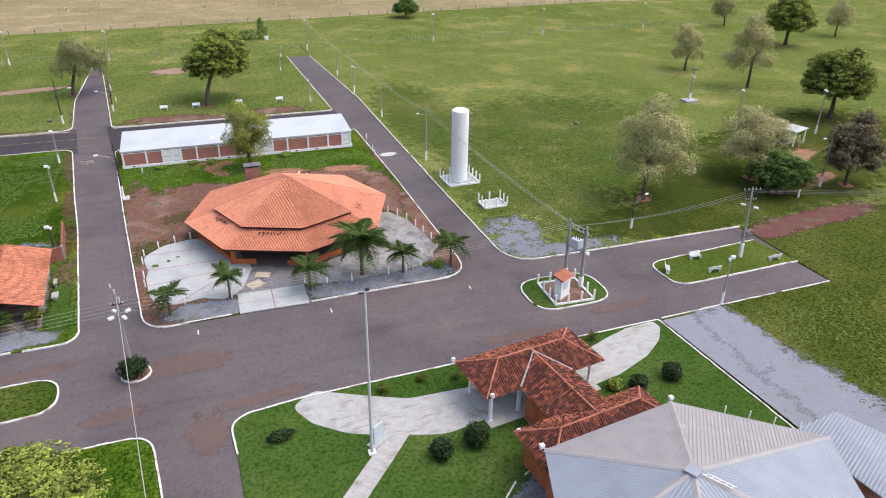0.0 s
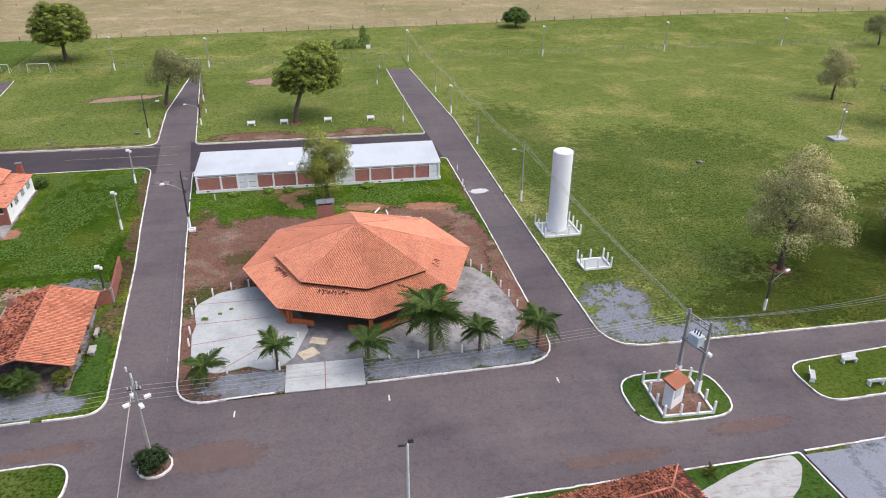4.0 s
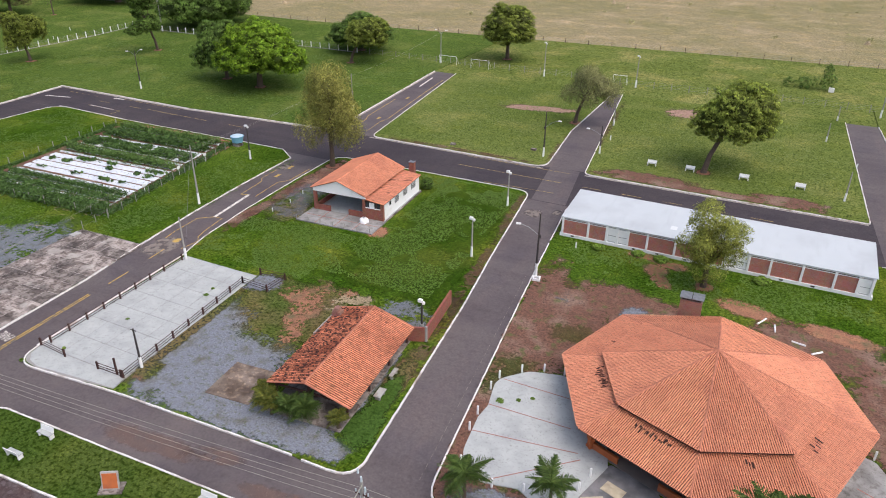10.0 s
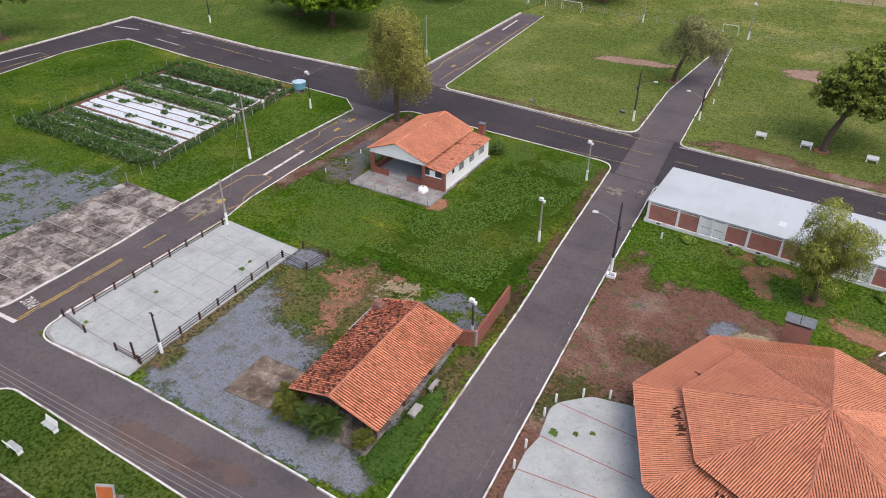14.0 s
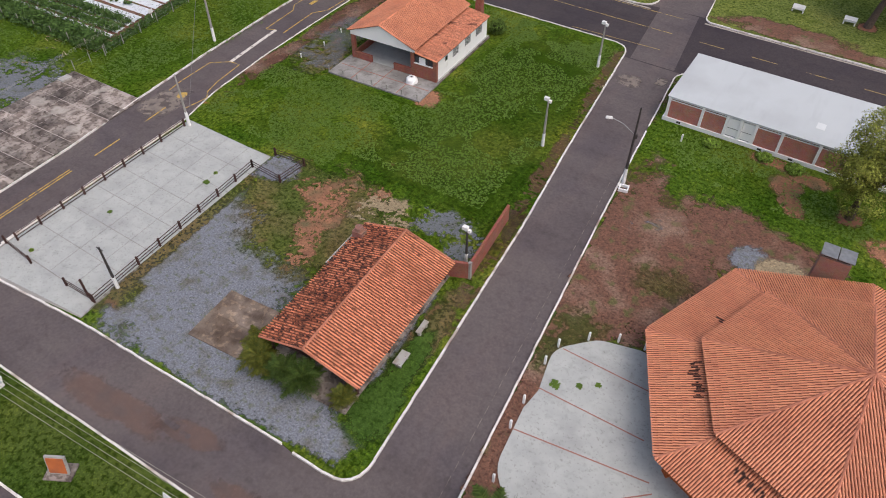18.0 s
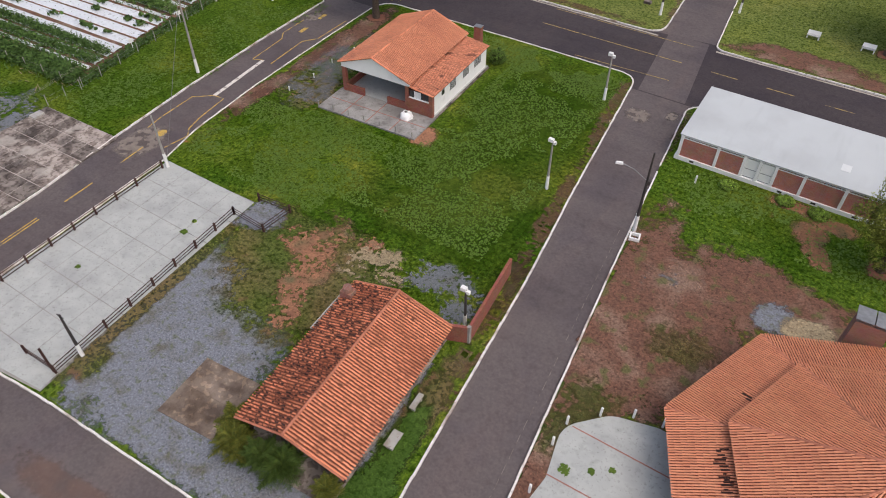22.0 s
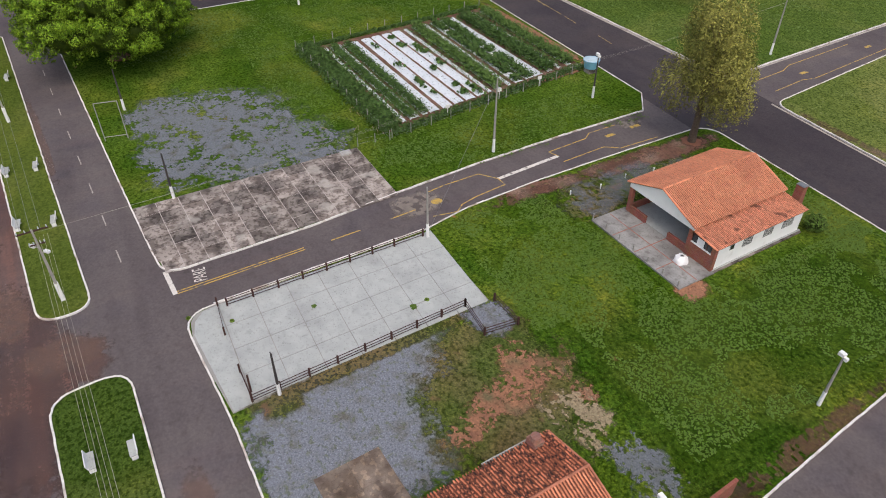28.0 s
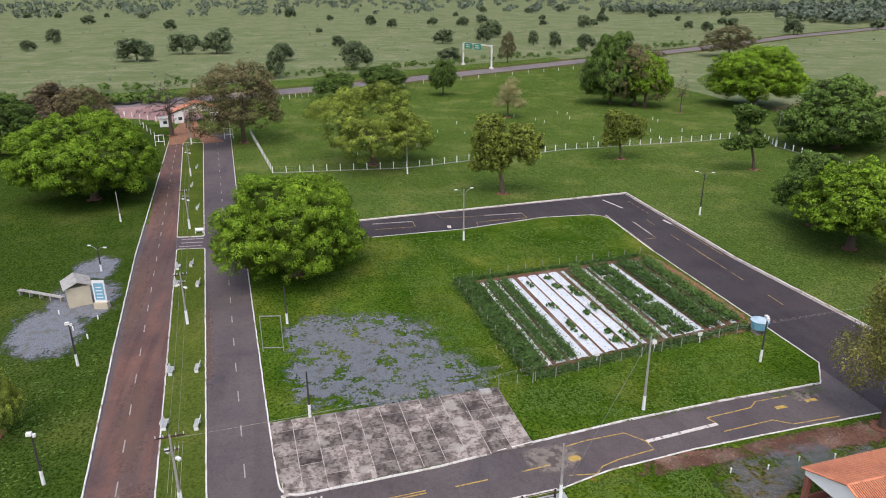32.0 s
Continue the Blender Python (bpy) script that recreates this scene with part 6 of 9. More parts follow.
patch("pale_soil", [(-17.8, 13.4, 3.4, 2.4, 20)], M_CLAY, "pale dusty soil in the bare yard", z=0.03, cell=0.18, rough=0.6, holes=0.6, seed=19, body=0.4)
patch("bare_earth", [(1.2, 20.6, 3.2, 1.6, -10), (10.4, 19.3, 3.6, 1.5, -6)], M_EARTH, "bare red earth behind the pavilion", z=0.024, cell=0.18, rough=0.5, holes=0.2, seed=20)
patch("planting_strip", [(-13.4, -18.0, 6.2, 2.6, 0), (-18.4, -12, 1.6, 9, 3)], M_EARTH_DARK, "brown soil strip in front of the terrace", z=0.01, cell=0.18, rough=0.3, holes=0.2, seed=21)
patch("gravel_strip", [(-12, -18.2, 4.6, 1.9, 0), (5, -17.9, 7.5, 2.0, 2), (12.5, -17.6, 3.8, 1.9, 0)], M_GRAVEL, "grey gravel strip before the terrace", z=0.026, cell=0.15, rough=0.3, holes=0.2, seed=22)
patch("planting_strip", [(15.8, -15.5, 2.0, 3.6, 0), (16.3, -5, 1.5, 12, 0)], M_EARTH_DARK, "brown soil strip beside the street", z=0.01, cell=0.18, rough=0.4, holes=0.15, seed=23)
patch("gravel_spread", [(26.8, -11.5, 3.6, 6.0, -12), (32, -16.4, 7, 1.5, 0)], M_GRAVEL, "patchy gravel at the meadow corner", cell=0.22, rough=0.4, holes=0.42, seed=24)
patch("red_earth", [(69, -18.8, 12, 2.3, 6), (59.5, -20.6, 3.4, 1.7, 0)], mat("maroon_earth", (0.15, 0.058, 0.045), (0.105, 0.045, 0.037), 1.2, 0.95, 0.5, 10, c3=(0.12, 0.11, 0.055), scale3=0.5, lo3=0.52, hi3=0.66), "red earth where the asphalt ends", z=0.01, cell=0.3, rough=0.3, seed=25)
patch("bare_spot", [(-45.9, 85.6, 7.5, 1.9, 10), (-50, 84.4, 3, 1.4, 0)], M_CLAY, "bare red soil in the meadow", cell=0.3, rough=0.4, seed=26)
patch("bare_spot", [(-16.2, 96.4, 4.8, 3.6, 6)], M_CLAY, "bare pink soil square in the meadow", cell=0.3, rough=0.12, seed=27)
patch("bare_verge", [(-8, 54.4, 17, 1.2, 0), (-17, 56.2, 7, 1.6, 0), (4, 56.4, 5, 1.4, 0)], M_EARTH_DARK, "bare brown verge along the street", z=0.01, cell=0.3, rough=0.45, holes=0.25, seed=28)
patch("gravel_spread", [(-108, -52.4, 7.5, 4.4, 12), (-117, -50.2, 7, 4.6, 0), (-130, -51.2, 5, 3.2, 0)], M_GRAVEL, "grey gravel lay-by beside the avenue", cell=0.28, rough=0.32, holes=0.1, seed=29)
patch("bare_spot", [(-29.6, 28.6, 0.6, 0.8, 0), (-30.2, 31.4, 0.8, 0.5, 0)], M_SAND, "bare pale soil by the kerb", cell=0.15, seed=30)
patch("weedy_soil", [(-27.3, -9.0, 1.2, 6.0, 6)], M_WEED, "trodden dull weeds beside the shelter", z=0.014, cell=0.25, rough=0.5, holes=0.2, seed=97, body=0.8)
patch("mown_grass", [(-26.8, -15.0, 1.8, 2.6, 6), (-27.0, -11.5, 1.0, 4.6, 6)], M_MOWN, "dull trodden grass beside the shelter", z=0.018, cell=0.3, rough=0.5, seed=98)
# dusty soil along the inside of the kerbs, piles by the pavilion
for i, (x, y, rx, ry, tn) in enumerate(((-28.9, 12, 0.9, 11, 7), (-31.4, 33, 0.9, 9, 7), (-27.4, 2, 1.3, 9, 7), (-64.8, 20, 1.0, 14, 4), (-24.6, 31, 0.9, 8, 4), (-50, 54.0, 16, 0.8, 0), (-34.4, 66, 0.8, 12, 2), (-29.4, 78, 0.8, 20, 4), (16.8, 26, 0.9, 13, 1))):
    patch("soil_verge", [(x, y, rx, ry, tn)], M_EARTH_DARK, "thin brown soil along the kerb", z=0.009, cell=0.25, holes=0.46, seed=70 + i, body=0.55)
patch("gravel_pile", [(-9.7, 13.8, 1.5, 1.6, 0)], M_GRAVEL, "small spread of dark grey gravel", z=0.034, cell=0.15, seed=80)
patch("sand_pile", [(-7.2, 13.7, 1.9, 1.5, 10)], M_SAND, "small spread of pale building sand", z=0.036, cell=0.15, seed=81)
patch("gravel_spread", [(-18.3, 12.8, 2.0, 1.4, 20)], M_GRAVEL, "very thin grey gravel in the bare yard", z=0.034, cell=0.18, holes=0.6, seed=82, body=0.4)
patch("weed_cover", [(-18.4, -2.2, 2.6, 3.6, 0), (-14.3, 7.2, 3.0, 2.0, 20)], M_WEED, "thin weeds over the bare yard", z=0.04, cell=0.2, holes=0.46, seed=83, body=0.55)
patch("bare_earth", [(-8.6, 22.6, 1.0, 1.8, 30), (-9.6, 25.2, 1.4, 1.6, 0), (-8.0, 27.2, 1.8, 1.0, 0), (-11.5, 28.1, 2.4, 0.8, 0)], M_EARTH, "bare red earth before the shed", z=0.03, cell=0.18, holes=0.36, seed=84, body=0.75)
# mended patches in the asphalt
M_MEND = mat("asphalt_mend", (0.38, 0.32, 0.27), (0.26, 0.22, 0.19), 1.6, 0.9, 0.2, c3=(0.13, 0.105, 0.095), scale3=1.1, lo3=0.48, hi3=0.62)
for x, y, rx, ry, s, m, lab in ((-29.0, 34.4, 1.35, 1.25, 31, M_MEND, "round pale concrete mend in the street"), (-25.9, 36.2, 0.6, 1.0, 32, M_MEND, "small pale mend in the street"),
                                (18.9, 24.0, 1.6, 0.9, 33, M_WHITE, "spilt white lime on the street"), (-68.2, 2.6, 1.9, 2.9, 34, M_MEND, "worn pale mend in the street"), (-72.0, 33.0, 1.0, 1.6, 35, M_MEND, "worn pale mend in the street")):
    patch("asphalt_mend", [(x, y, rx, ry, 0)], m, lab, z=ROAD_Z + 0.014, cell=0.14, rough=0.3, seed=s, category="road", body=0.6)
DUST = mat("red_road_dust", (0.27, 0.165, 0.125), (0.2, 0.125, 0.1), 2, 0.95, c3=(0.14, 0.11, 0.1), scale3=1.2, lo3=0.5, hi3=0.7)
for i, (x, y, rx, ry, tn) in enumerate(((31, -30.6, 4.2, 0.8, 3), (18, -32.4, 5, 0.7, 2), (-8, -34.4, 5, 0.7, 8), (-12.6, -37.6, 1.6, 2.6, 0), (-20, -33, 2.6, 1.0, 10), (-28, -24.4, 4, 0.8, 6),
                                        (-69.0, -35.5, 3.6, 1.6, 5), (-84, -37.6, 8, 1.5, 5), (-120, -43.2, 16, 1.1, 5), (-165, -45.4, 20, 1.6, 5), (-214, -49.5, 18, 2.6, 5), (-100, -31.4, 12, 0.5, 5), (-62, -31.6, 2.0, 3.4, 0), (-42, -24.4, 5, 1.1, 4), (-36, -23.2, 2.6, 0.8, 12), (-14, -27, 4, 1.6, 0))):
    patch("road_dust", [(x, y, rx, ry, tn)], DUST, "red dust spread over the asphalt", z=ROAD_Z + 0.017, cell=0.3 if rx > 6 else 0.2, rough=0.6, holes=0.3, seed=40 + i, category="road", body=0.42)

patch("dusty_asphalt", [(-62, -35.2, 9, 4.2, 3), (-56, -33.6, 6, 3.2, 0)], M_ASPH_RED, "red dust thinning out over the crossing", z=ROAD_Z + 0.0145, cell=0.5, rough=0.7, seed=95, category="road", body=0.75)
patch("dusty_asphalt", [(-55, -35.0, 10, 3.4, 3), (-61, -30.6, 2.6, 2.4, 0)], M_ASPH_RED, "red dust thinning out over the crossing", z=ROAD_Z + 0.0135, cell=0.3, rough=0.8, holes=0.35, seed=96, category="road", body=0.5)

# ---- road markings ----
def stripe(x0, y0, x1, y1, w, material, z=ROAD_Z + 0.022, label="worn painted road line"):
    d = Vector((x1 - x0, y1 - y0))
    ob = part("road_marking", Build().box((x0 + x1) / 2, (y0 + y1) / 2, z - 0.02, d.length, w, 0.024, math.atan2(d.y, d.x)), material)
    return tagged(ob, label, "marking", kind="structure")


def polyline(pts, w, material):
    for a, c in zip(pts, pts[1:]):
        stripe(*a, *c, w, material)


stripe(-68.8, -22.6, -65.3, -22.3, 0.42, M_RPAINT)
for dx in (0, 0.32):
    stripe(-65.3 - dx, -22.1, -66.2 - dx, -10.2, 0.11, M_YELLOW)
for a in ((-66.4, -7.5, -66.65, -4.4), (-67.0, -1.0, -67.3, 1.9)):
    stripe(*a, 0.13, M_YELLOW)
stripe(-68.5, 12.4, -69.5, 20.9, 0.42, M_RPAINT)
polyline([(-69.6, 4.4), (-70.0, 6.5), (-70.3, 10.9), (-68.5, 12.4), (-67.2, 12.5), (-66.6, 8.6), (-66.0, 6.6), (-65.1, 5.6), (-65.5, 3.0)], 0.11, M_YELLOW)
polyline([(-69.5, 20.9), (-70.7, 20.4), (-71.3, 26.0), (-72.2, 27.2), (-72.4, 31.2)], 0.11, M_YELLOW)
polyline([(-68.2, 20.8), (-68.8, 26.8), (-67.7, 28.4), (-67.8, 34.0)], 0.11, M_YELLOW)
disc = [(-67.7 + 0.5 * math.cos(a * math.pi / 8), 4.5 + 0.62 * math.sin(a * math.pi / 8)) for a in range(16)]
tagged(part("road_marking", Build().prism(disc, ROAD_Z, ROAD_Z + 0.026), M_YELLOW), "round yellow painted road mark", "marking", kind="structure")
for x, y in ((-70.6, 29.2), (-71.0, 33.2), (-72.5, 64.0), (-74.6, 80.0)):
    stripe(x, y - 0.7, x - 0.1, y + 0.7, 0.5, M_YELLOW)
polyline([(-73.6, 56), (-74.3, 62), (-75.2, 64), (-76.6, 78)], 0.11, M_YELLOW)
polyline([(-70.2, 56), (-71.0, 62), (-70.6, 64), (-73.2, 84), (-74.8, 98)], 0.11, M_YELLOW)
stripe(-77.0, 90, -78.2, 99, 0.35, M_RPAINT)
# north street: parking lines
stripe(-47, 47.5, -28.9, 47.5, 0.12, M_YFADED)
stripe(-47.3, 52.0, -29.0, 52.0, 0.1, M_YFADED)
stripe(-40, 42.3, -28.7, 42.9, 0.1, M_YFADED)
for i in range(5):
    stripe(-25.4 + 6.2 * i, 47.4, -22.4 + 6.2 * i, 47.4, 0.12, M_YFADED)
    stripe(-132 + 9 * i, 46.4, -128.6 + 9 * i, 46.3, 0.12, M_YFADED)
stripe(-118, 46.6, -106, 46.4, 0.12, M_YFADED)
polyline([(-131.5, 43.2), (-122, 43.0), (-122, 40.6)], 0.12, M_YFADED)
stripe(-131, 43.3, -124, 43.1, 0.3, M_RPAINT)
stripe(-128, 49.8, -112, 49.6, 0.1, M_YFADED)
stripe(-146, 44, -139.8, 45.4, 0.35, M_RPAINT)
for i in range(5):
    stripe(-144 + 1.9 * i, 48.7, -143 + 1.9 * i, 48.7, 0.12, M_YFADED)
stripe(-131, 49.4, -128.2, 49.6, 0.45, M_RPAINT)
# far west street: bays
for y in (2.0, 24.0):
    polyline([(-141.9, y - 7), (-141.6, y + 0.6), (-138.4, y + 0.6), (-138.6, y - 7)], 0.14, M_YFADED)
    stripe(-141.9, y - 7, -141.6, y + 0.6, 0.3, M_RPAINT)
polyline([(-144.9, 8), (-142.2, 8.6), (-141.8, 18)], 0.12, M_YFADED)
polyline([(-135.6, 14), (-138.2, 14.4), (-138.6, 24)], 0.12, M_YFADED)
stripe(-136.2, 8.6, -137.6, 8.8, 0.7, M_RPAINT)
# avenue: dashed white lines
for i in range(26):
    x = -72 - 6.6 * i
    t = (x + 70) / -168.0
    stripe(x, -25.8 - 14.4 * t, x - 2.1, -25.98 - 14.4 * t, 0.12, M_DASH, ROAD_Z + 0.03)
    stripe(x, -36.9 - 14.6 * t, x - 2.1, -37.08 - 14.6 * t, 0.12, M_DASH, ROAD_Z + 0.03)
M_FADE_LINE = mat("faded_line_paint", (0.3, 0.26, 0.23), (0.2, 0.17, 0.155), 3, 0.85, c3=(0.13, 0.1, 0.09), scale3=1.5, lo3=0.46, hi3=0.6)
polyline([(-72.4, -36.87), (-68.6, -36.5)], 0.12, M_FADE_LINE)
for x in (-137.4, -139.3, -141.2):
    stripe(x, -35.6, x - 0.3, -39.4, 0.12, M_RPAINT, ROAD_Z + 0.03)
for i in range(30):
    t = i / 30
    stripe(-19.6 - 3.9 * t, -18 + 35 * t, -19.7 - 3.9 * t, -17.2 + 35 * t, 0.025, M_FADE_LINE, label="pale sealed crack in the asphalt")
for x in (-13.0, 0.6, 16.5):
    stripe(x, -22.4, x, -21.6, 0.14, M_RPAINT)
txt = bpy.data.curves.new("stop_lettering", "FONT")
txt.body, txt.size, txt.extrude, txt.align_x, txt.align_y = "PARE", 1.0, 0.004, "CENTER", "CENTER"
txt.materials.append(M_RPAINT)
ob = new("road_lettering", txt)
ob.matrix_basis = pose(-67.0, -19.8, ROAD_Z + 0.03, 0, 0, 176) @ Matrix.Diagonal((0.86, 1.7, 1, 1))
tagged(ob, "white painted PARE lettering on the asphalt", "lettering", kind="structure")

M_FADED = mat("faded_road_paint", (0.3, 0.24, 0.21), (0.2, 0.15, 0.135), 3, 0.85, c3=(0.14, 0.1, 0.09), scale3=1.5, lo3=0.48, hi3=0.62)
old = txt.copy()
old.materials.clear()
old.materials.append(M_FADED)
ob = new("road_lettering", old)
ob.matrix_basis = pose(-71.19, -38.48, ROAD_Z + 0.035, 0, 0, -86) @ Matrix.Diagonal((0.98, 1.6, 1, 1))
tagged(ob, "faded PARE lettering on the dusty asphalt", "lettering", kind="structure")
stripe(-68.35, -39.30, -68.36, -36.51, 0.3, M_FADED, ROAD_Z + 0.03)


# ---- trees ----
def crown_mesh(name, lobes, n, size, leaf, seed, fill=0.3, droop=0.0, gap=0.0, loose=2.0):
    """Leaves gathered in rounded tufts over the skin of several lobes (x, y, z, rx, ry, rz), with hollows between and some leaves inside."""
    rng = random.Random(seed)
    b = Build()
    flush, bent = [], []
    weights = [l[3] * l[4] + l[3] * l[5] for l in lobes]
    per = 16
    for _ in range(n // per):
        l = rng.choices(lobes, weights)[0]
        d = Vector((rng.gauss(0, 1), rng.gauss(0, 1), rng.gauss(0.3, 1))).normalized()
        inner = rng.random() < fill
        r = rng.uniform(0.4, 0.85) if inner else 1.0 - abs(rng.gauss(0, 0.08))
        c = Vector((l[0] + d.x * l[3] * r, l[1] + d.y * l[4] * r, l[2] + d.z * l[5] * r))
        w = noise.noise(c * 0.6 + Vector((seed, 0, 0)))
        if w < -0.28 + gap:
            continue
        c += d * w * 0.8
        tr = size * loose * rng.uniform(0.75, 1.25)
        # random tuft tone; upward tufts painted lighter, like tops in the light
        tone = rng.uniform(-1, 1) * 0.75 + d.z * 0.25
        axis = (d + Vector((0, 0, 0.7))).normalized()
        for _ in range(per):
            q = (axis * 0.75 + Vector((rng.gauss(0, 1), rng.gauss(0, 1), rng.gauss(0, 1)))).normalized()
            p = c + q * tr * rng.uniform(0.6, 1.0)
            p.z -= droop * rng.random()
            nv = (q * 1.0 + axis * 0.35 + Vector((rng.gauss(0, 1), rng.gauss(0, 1), rng.gauss(0, 1))) * 0.4).normalized()
            a = nv.orthogonal().normalized()
            a = Matrix.Rotation(rng.uniform(0, 6.28), 3, nv) @ a
            e = nv.cross(a)
            s = size * rng.uniform(0.6, 1.15)
            b.add([p - a * s * 0.9, p - e * s * 0.42 + nv * s * 0.1, p + a * s * 0.9 - nv * s * 0.15, p + e * s * 0.42 + nv * s * 0.1], [(0, 1, 2, 3)])
            flush += [tone] * 4
            soft = (d * 0.6 + q * 0.55 + nv * 0.35 + Vector((0, 0, 0.15))).normalized()
            bent += [tuple(soft)] * 4
    me = b.mesh(name, leaf)
    me.attributes.new("flush", "FLOAT", "POINT").data.foreach_set("value", flush)
    me.normals_split_custom_set_from_vertices(bent)
    return me


def crown_dense(name, lobes, n, size, leaf, seed, droop=0.0, gap=0.0, puff=0.2):
    """A closed leafy crown: rounded sprays of small leaves crowded over each lobe, hollows between them, and a core
    coloured dark as inner shade.
    """
    rs = np.random.RandomState(seed)
    L = np.array(lobes, dtype=float)
    area = L[:, 3] * L[:, 4] + L[:, 3] * L[:, 5]
    rp = puff * float(np.median(L[:, 3]))
    count = int(2.6 * area.sum() / rp ** 2)
    own = rs.choice(len(L), count, p=area / area.sum())
    out = rs.normal(size=(count, 3))
    out[:, 2] += 0.35
    out /= np.linalg.norm(out, axis=1)[:, None]
    C, R = L[own, :3], L[own, 3:6]
    off = Vector((seed * 3.7, 0, 0))
    swell = np.array([noise.noise(Vector(q) * (0.5 / rp) + off) for q in C + out * R])
    mid = C + out * R * (0.94 + 0.42 * swell + 0.09 * rs.normal(size=count))[:, None]
    good = (swell > -0.42 + gap) & (rs.random_sample(count) > 0.06 + gap)
    for k in range(len(L)):
        good &= ~((((mid - L[k, :3]) / L[k, 3:6]) ** 2).sum(1) < 0.7) | (own == k)
    mid, out, swell = mid[good], out[good], swell[good]
    wide = rp * np.exp(rs.normal(size=len(mid)) * 0.34)
    # outstanding sprays lighter, sunken ones darker: hollow shade put into the tone
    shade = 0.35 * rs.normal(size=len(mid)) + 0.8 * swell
    pick = rs.choice(len(mid), n, p=wide ** 2 / (wide ** 2).sum())
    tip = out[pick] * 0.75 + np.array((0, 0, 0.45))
    d = rs.normal(size=(n, 3)) + tip * 0.8
    d /= np.linalg.norm(d, axis=1)[:, None]
    p = mid[pick] + d * (wide[pick] * (1 - 0.22 * np.abs(rs.normal(size=n))))[:, None] * np.array((1.1, 1.1, 0.75))
    p[:, 2] -= droop * rs.random_sample(n) * (out[pick, 2] < 0.5)
    nv = d * 0.75 + rs.normal(size=(n, 3)) * 0.4 + np.array((0, 0, 0.3))
    nv /= np.linalg.norm(nv, axis=1)[:, None]
    a = np.cross(nv, rs.normal(size=(n, 3)))
    a /= np.linalg.norm(a, axis=1)[:, None]
    e = np.cross(nv, a)
    sz = (size * rs.uniform(0.6, 1.2, n))[:, None]
    quads = np.stack([p - a * sz * 0.9, p - e * sz * 0.45 + nv * sz * 0.1, p + a * sz * 0.9 - nv * sz * 0.2, p + e * sz * 0.45 + nv * sz * 0.1], 1).reshape(-1, 3)
    soft = d * 0.9 + out[pick] * 0.3 + nv * 0.3
    soft /= np.linalg.norm(soft, axis=1)[:, None]
    # outer tips painted lighter and spray bases darker, as light would fall
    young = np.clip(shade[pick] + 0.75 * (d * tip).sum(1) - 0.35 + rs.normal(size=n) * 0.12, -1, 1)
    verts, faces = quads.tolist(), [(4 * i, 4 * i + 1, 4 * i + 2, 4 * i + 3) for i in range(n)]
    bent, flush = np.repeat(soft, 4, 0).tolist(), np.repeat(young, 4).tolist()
    # core inside each lobe, coloured darkest to stand in for inner shade
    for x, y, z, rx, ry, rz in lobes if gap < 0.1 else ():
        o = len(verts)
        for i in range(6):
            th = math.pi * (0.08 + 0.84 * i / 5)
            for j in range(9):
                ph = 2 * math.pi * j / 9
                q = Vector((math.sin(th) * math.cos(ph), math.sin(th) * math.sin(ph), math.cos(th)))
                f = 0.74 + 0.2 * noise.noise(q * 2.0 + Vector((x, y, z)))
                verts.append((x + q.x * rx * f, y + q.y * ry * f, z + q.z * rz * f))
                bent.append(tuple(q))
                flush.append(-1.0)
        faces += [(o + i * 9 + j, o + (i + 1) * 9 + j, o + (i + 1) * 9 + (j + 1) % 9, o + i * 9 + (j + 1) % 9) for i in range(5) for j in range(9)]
        faces += [tuple(o + j for j in range(9)), tuple(o + 45 + j for j in range(8, -1, -1))]
    me = bpy.data.meshes.new(name)
    me.from_pydata(verts, [], faces)
    me.materials.append(leaf)
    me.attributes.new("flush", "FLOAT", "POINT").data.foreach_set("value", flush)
    me.normals_split_custom_set_from_vertices(bent)
    return me


def trunk_build(h, r, limbs, seed, lean=0.0, twig=1.0):
    rng = random.Random(seed)
    b = Build()
    base = [Vector((0, 0, -0.15)), Vector((lean * 0.2, 0.05, h * 0.35)), Vector((lean * 0.6, -0.05, h * 0.7)), Vector((lean, 0, h))]
    b.path(base, [r * 1.35, r, r * 0.85, r * 0.75], 9)
    for k, (x, y, z) in enumerate(limbs):
        s = base[2] + (base[3] - base[2]) * rng.random()
        e = Vector((x, y, z))
        m = (s + e) / 2 + Vector((rng.uniform(-0.5, 0.5), rng.uniform(-0.5, 0.5), rng.uniform(0.0, 0.6)))
        b.path([s, m, e], [r * 0.5 * twig, r * 0.32 * twig, r * 0.1 * twig], 6)
        for _ in range(3):
            q = e + Vector((rng.uniform(-1.6, 1.6), rng.uniform(-1.6, 1.6), rng.uniform(-0.2, 1.4)))
            b.path([m + (e - m) * rng.uniform(0.2, 0.8), q], [r * 0.16, r * 0.04], 5)
    return b


def lobed(rng_seed, W, H, z0, count):
    """Lobes in three rings over a dome W wide whose foliage runs from z0 to H."""
    rng = random.Random(rng_seed)
    D = H - z0
    out = [(0, 0, z0 + D * 0.5, W * 0.3, W * 0.3, D * 0.4)]
    for share, rad, lift, rr in ((0.42, 0.36, 0.27, 0.15), (0.36, 0.3, 0.58, 0.155), (0.22, 0.15, 0.82, 0.15)):
        n = max(3, round(count * share))
        turn = rng.uniform(0, 6.28)
        for i in range(n):
            a = turn + 2 * math.pi * (i + rng.uniform(-0.3, 0.3)) / n
            r = W * rr * rng.uniform(0.6, 1.5)
            d = W * rad * rng.uniform(0.74, 1.14)
            out.append((d * math.cos(a), d * math.sin(a), z0 + D * lift * rng.uniform(0.72, 1.16), r, r * rng.uniform(0.8, 1.2), min(r * 0.8, D * 0.25)))
    return out


